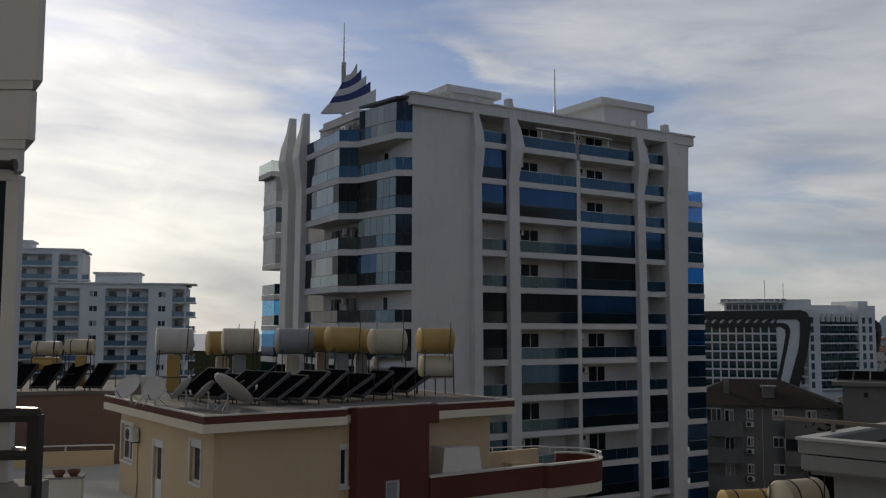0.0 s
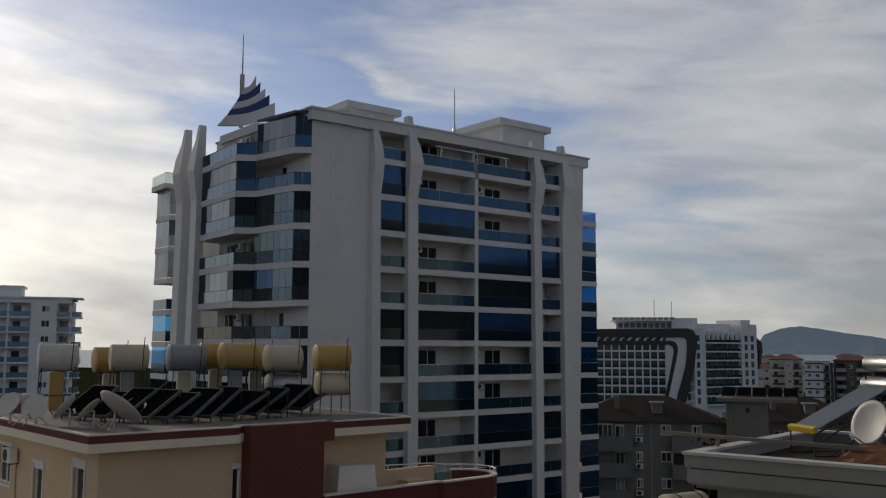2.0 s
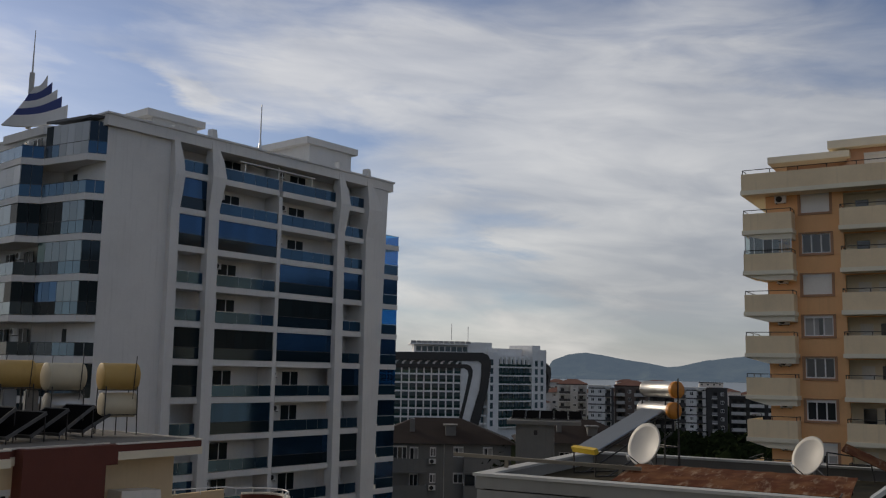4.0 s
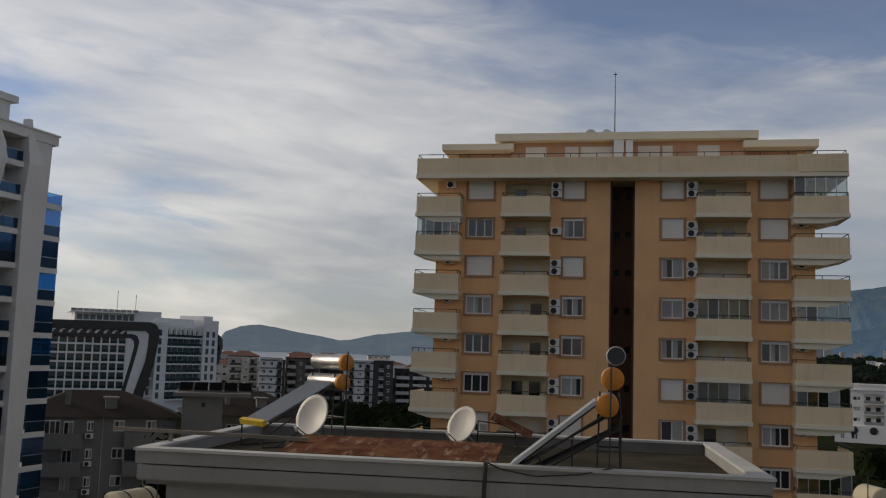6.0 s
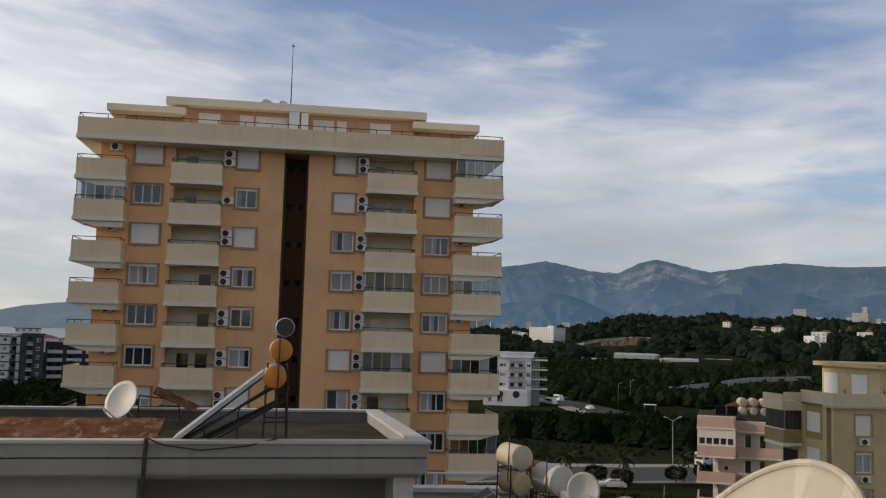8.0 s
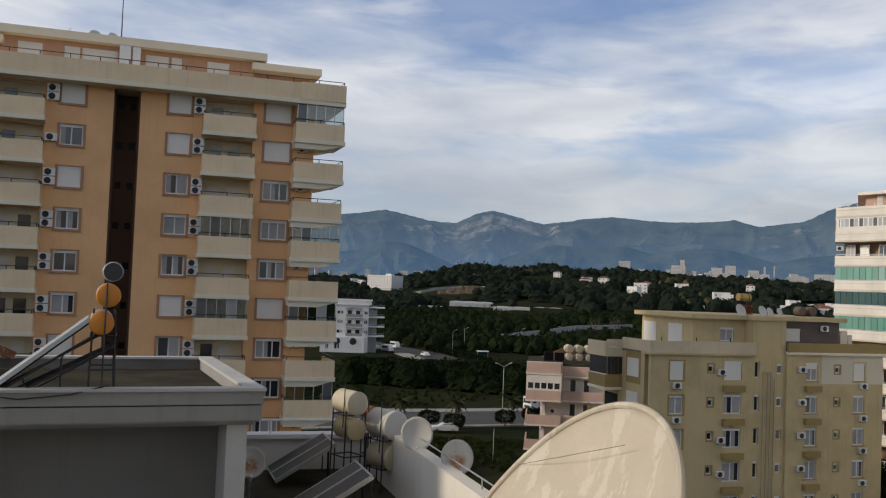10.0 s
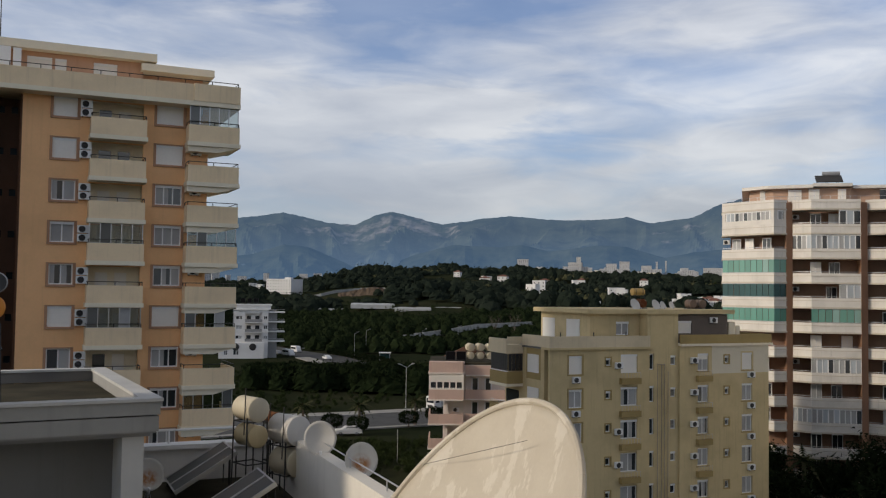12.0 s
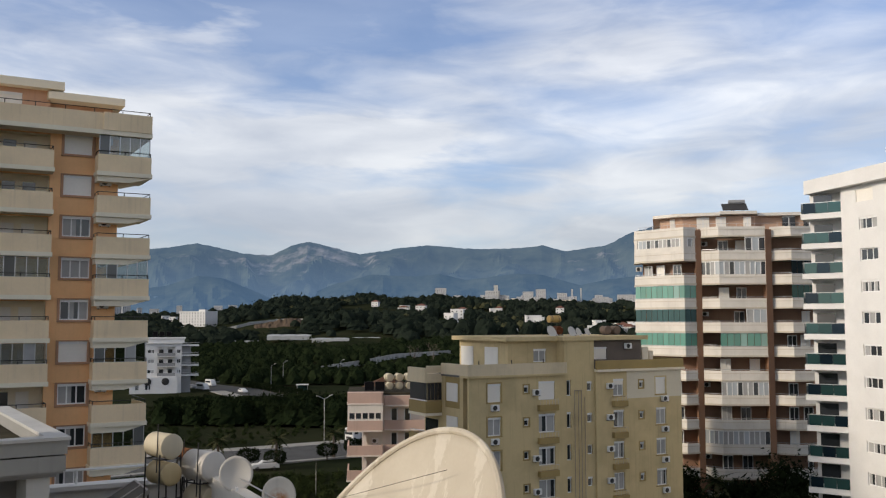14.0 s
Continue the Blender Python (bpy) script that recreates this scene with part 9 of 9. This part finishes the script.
PLASTIC = plaster("greenhouse_film", (0.46, 0.47, 0.46), rough=0.5, stain=0.15, grain=0.6)


def greenhouse(az, r, w, d, h=2.0):
    x, y = az_r(az, r)
    t = thing("greenhouse", "long white plastic-covered greenhouse", "greenhouse", (x, y, land(x, y) - 0.3), -az, "greenhouses")
    n = max(2, int(w / 9))
    for i in range(n):
        bm = bmesh.new()
        a, c = -w / 2 + w / n * i, -w / 2 + w / n * (i + 1)
        prof = [(a, 0), (c, 0), (c, h * 0.92), ((a + c) / 2 + (c - a) * 0.25, h * 0.985), ((a + c) / 2, h), ((a + c) / 2 - (c - a) * 0.25, h * 0.985), (a, h * 0.92)]
        va = [bm.verts.new((px, 0, pz)) for px, pz in prof]
        vb = [bm.verts.new((px, d, pz + 0.6)) for px, pz in prof]
        bm.faces.new(va)
        bm.faces.new(vb[::-1])
        for k in range(len(va)):
            j = (k + 1) % len(va)
            bm.faces.new((va[j], va[k], vb[k], vb[j]))
        part("span", bm, PLASTIC, t)


for a, c, el, h, d in SHEDS:
    r = spot((a + c) / 2, el)
    greenhouse((a + c) / 2, r, r * radians(c - a), d, h)


def far_house(at, rot, w, d, h, mat, roof, label, cat="building", base=None, step=4.6):
    t = thing("far_house", label, cat, (*at, land(*at) - 0.5 if base is None else base), rot, "far houses")
    holes = []
    fl = max(1, int(h / 3.2))
    for k in range(fl):
        for j in range(max(1, int(w / step * 1.15))):
            u = 1.2 + step * j + (0.9 * math.sin(5 * j + 3 * k) if step > 5 else 0)
            if u + 1.6 < w:
                holes.append((u, u + 1.4, 0.5 + 1.1 + 3.2 * k, 0.5 + 2.2 + 3.2 * k))
    bm = bmesh.new()
    holed(bm, 0, w, 0, h, 0, 0.4, [q for q in holes if q[3] < h])
    part("wall", bm, mat, t)
    bm = bmesh.new()
    box(bm, 0.1, w - 0.1, 0.7, d, 0, h)
    part("core", bm, mat, t)
    bx("glazing", t, DARKGLASS, 0.15, w - 0.15, 0.5, 0.66, 0.3, h - 0.1)
    bm = bmesh.new()
    e = 0.6
    if roof is REDTILE:
        lo = [bm.verts.new(p) for p in ((-e, -e, h), (w + e, -e, h), (w + e, d + e, h), (-e, d + e, h))]
        hi = [bm.verts.new((w * 0.35, d / 2, h + 2.2)), bm.verts.new((w * 0.65, d / 2, h + 2.2))]
        for f in ((lo[0], lo[1], hi[1], hi[0]), (lo[1], lo[2], hi[1]), (lo[2], lo[3], hi[0], hi[1]), (lo[3], lo[0], hi[0]), tuple(lo[::-1])):
            bm.faces.new(f)
    else:
        box(bm, -0.2, w + 0.2, -0.2, d + 0.2, h, h + 0.6)
    part("roof", bm, roof, t)
    return t


x, y = az_r(63.9, 1052)
big = far_house((x, y), -95, 31, 27, 33.6 - land(x, y), WHITE_FAR, WHITE_FAR, "large white public building on the rise", step=3.4)
bx("roof_house", big, WHITE_FAR, 20, 27, 6, 12, 34.2 - land(x, y), 36.0 - land(x, y))
rng = random.Random(12)
for i in range(46):
    az, r = rng.uniform(20, 52), rng.uniform(390, 780)
    x, y = az_r(az, r)
    far_house((x, y), -az + rng.uniform(-25, 25), rng.uniform(12, 22), 12, rng.uniform(11, 17.5) + (r - 390) * 0.006, rng.choice([WHITE_FAR, CREAM_PALE, PINK_PALE, GREYPALE]), REDTILE if rng.random() < 0.7 else ROOFTILE, "pale town house with tiled roof")
for az, el, w in HILLHOUSES:
    x, y = az_r(az, spot(az, el))
    far_house((x, y), -az + rng.uniform(-30, 30), w, 9, rng.choice([8.5, 10.5, 11.5]), WHITE_FAR if rng.random() < 0.8 else CREAM_PALE, WHITE_FAR if rng.random() < 0.6 else REDTILE, "small white house among trees on the hill", base=land(x, y) - 3.0)
for i in range(125):
    az, r = rng.choice([rng.gauss(80, 1.6), rng.gauss(86, 3.5), rng.uniform(74, 94), rng.uniform(76, 92)]), rng.uniform(2100, 2650)
    x, y = az_r(az, r)
    top = 24 + r * math.tan(radians(rng.uniform(0.9, 1.5)))
    far_house((x, y), -az + rng.uniform(-15, 15), rng.uniform(9, 26), 14, max(10, top - land(x, y)), TOWNWHITE if rng.random() < 0.8 else CREAM_PALE, TOWNWHITE, "pale block of the far town")
for i in range(26):
    az, r = rng.uniform(57, 73), rng.uniform(2100, 2650)
    x, y = az_r(az, r)
    top = 24 + r * math.tan(radians(rng.uniform(0.62, 0.95)))
    far_house((x, y), -az + rng.uniform(-15, 15), rng.uniform(9, 24), 14, max(8, top - land(x, y)), TOWNWHITE, TOWNWHITE, "pale block of the far town")
for a, c, el, lab in ((82.0, 83.55, 1.52, "long white hospital block of the far town"), (82.3, 83.2, 1.78, "upper storeys of the far hospital"), (82.82, 83.08, 2.12, "slim grey tower of the far town"), (79.2, 79.9, 1.95, "tall pale block above the far town"), (84.6, 85.25, 1.72, "broad pale block of the far town"),
                      (85.4, 86.0, 1.86, "broad pale block of the far town"), (86.7, 87.3, 1.62, "low white block of the far town"), (87.55, 87.66, 1.85, "white minaret of the far town"), (88.1, 88.18, 1.9, "white minaret of the far town"), (90.3, 91.4, 1.5, "long white block of the far town")):
    r = 2300 if c - a > 0.5 else 2280
    x, y = az_r(a, r)
    far_house((x, y), -(a + c) / 2, r * radians(c - a), 14, EYE + r * math.tan(radians(el)) - land(x, y), GREYPALE if "grey" in lab else TOWNWHITE, TOWNWHITE, lab)
# cut earth bank with a retaining wall along its top
EARTH = plaster("bare_earth", (0.12, 0.088, 0.062), stain=0.45, grain=0.4, broad=0.08, spec=0.05)
bm = bmesh.new()
cols = []
for i in range(49):
    az = 68.2 + 3.3 * i / 48
    col = []
    for k in range(6):
        x, y = az_r(az, 838 + 7.0 * k + 5 * noise.noise((az * 3, k * 0.7, 1)))
        top = (4.2 + 2.2 * noise.noise((az * 2, 7, 2))) * math.sin(math.pi * i / 48) ** 0.35
        col.append(bm.verts.new((x, y, land(x, y) - 1.0 + (top + 1.0) * min(1, k / 4) + 1.2 * noise.noise((az * 6, k, 4)))))
    cols.append(col)
for p, q in zip(cols, cols[1:]):
    for k in range(5):
        bm.faces.new((p[k], q[k], q[k + 1], p[k + 1]))
tagged(part("earth_bank", bm, EARTH, None), "bare brown earth bank cut into the hill", "bank", kind="structure")
strip("wall_retaining", "pale retaining wall on the hill", [az_r(63.2 + 0.8 * i, 905 + 12 * math.sin(i)) for i in range(11)], 0.8, -1.0, 2.6, PLASTIC_WALL, "wall")
# round clipped shrubs along the side road
for x, y in ((303.7, 120.6), (298.5, 115.6), (293.0, 110.9), (287.6, 106.0), (282.4, 101.1), (277.0, 96.0), (309, 125.5), (271, 91)):
    clipped_bush((x, y), 1.5)
# bus shelter
b = thing("bus_shelter", "small glazed bus shelter with white roof by the side road", "shelter", (296.3, 103.0), -70)
for x in (0, 3.4):
    bx("post", b, METAL_LIGHT, x, x + 0.12, 0, 0.12, 0, 2.5)
    bx("post", b, METAL_LIGHT, x, x + 0.12, 1.6, 1.72, 0, 2.5)
bx("roof", b, WHITE_FAR, -0.3, 3.8, -0.3, 2.0, 2.5, 2.75)
bx("back_pane", b, TEALGLASS, 0.14, 3.38, 1.64, 1.68, 0.5, 2.3)
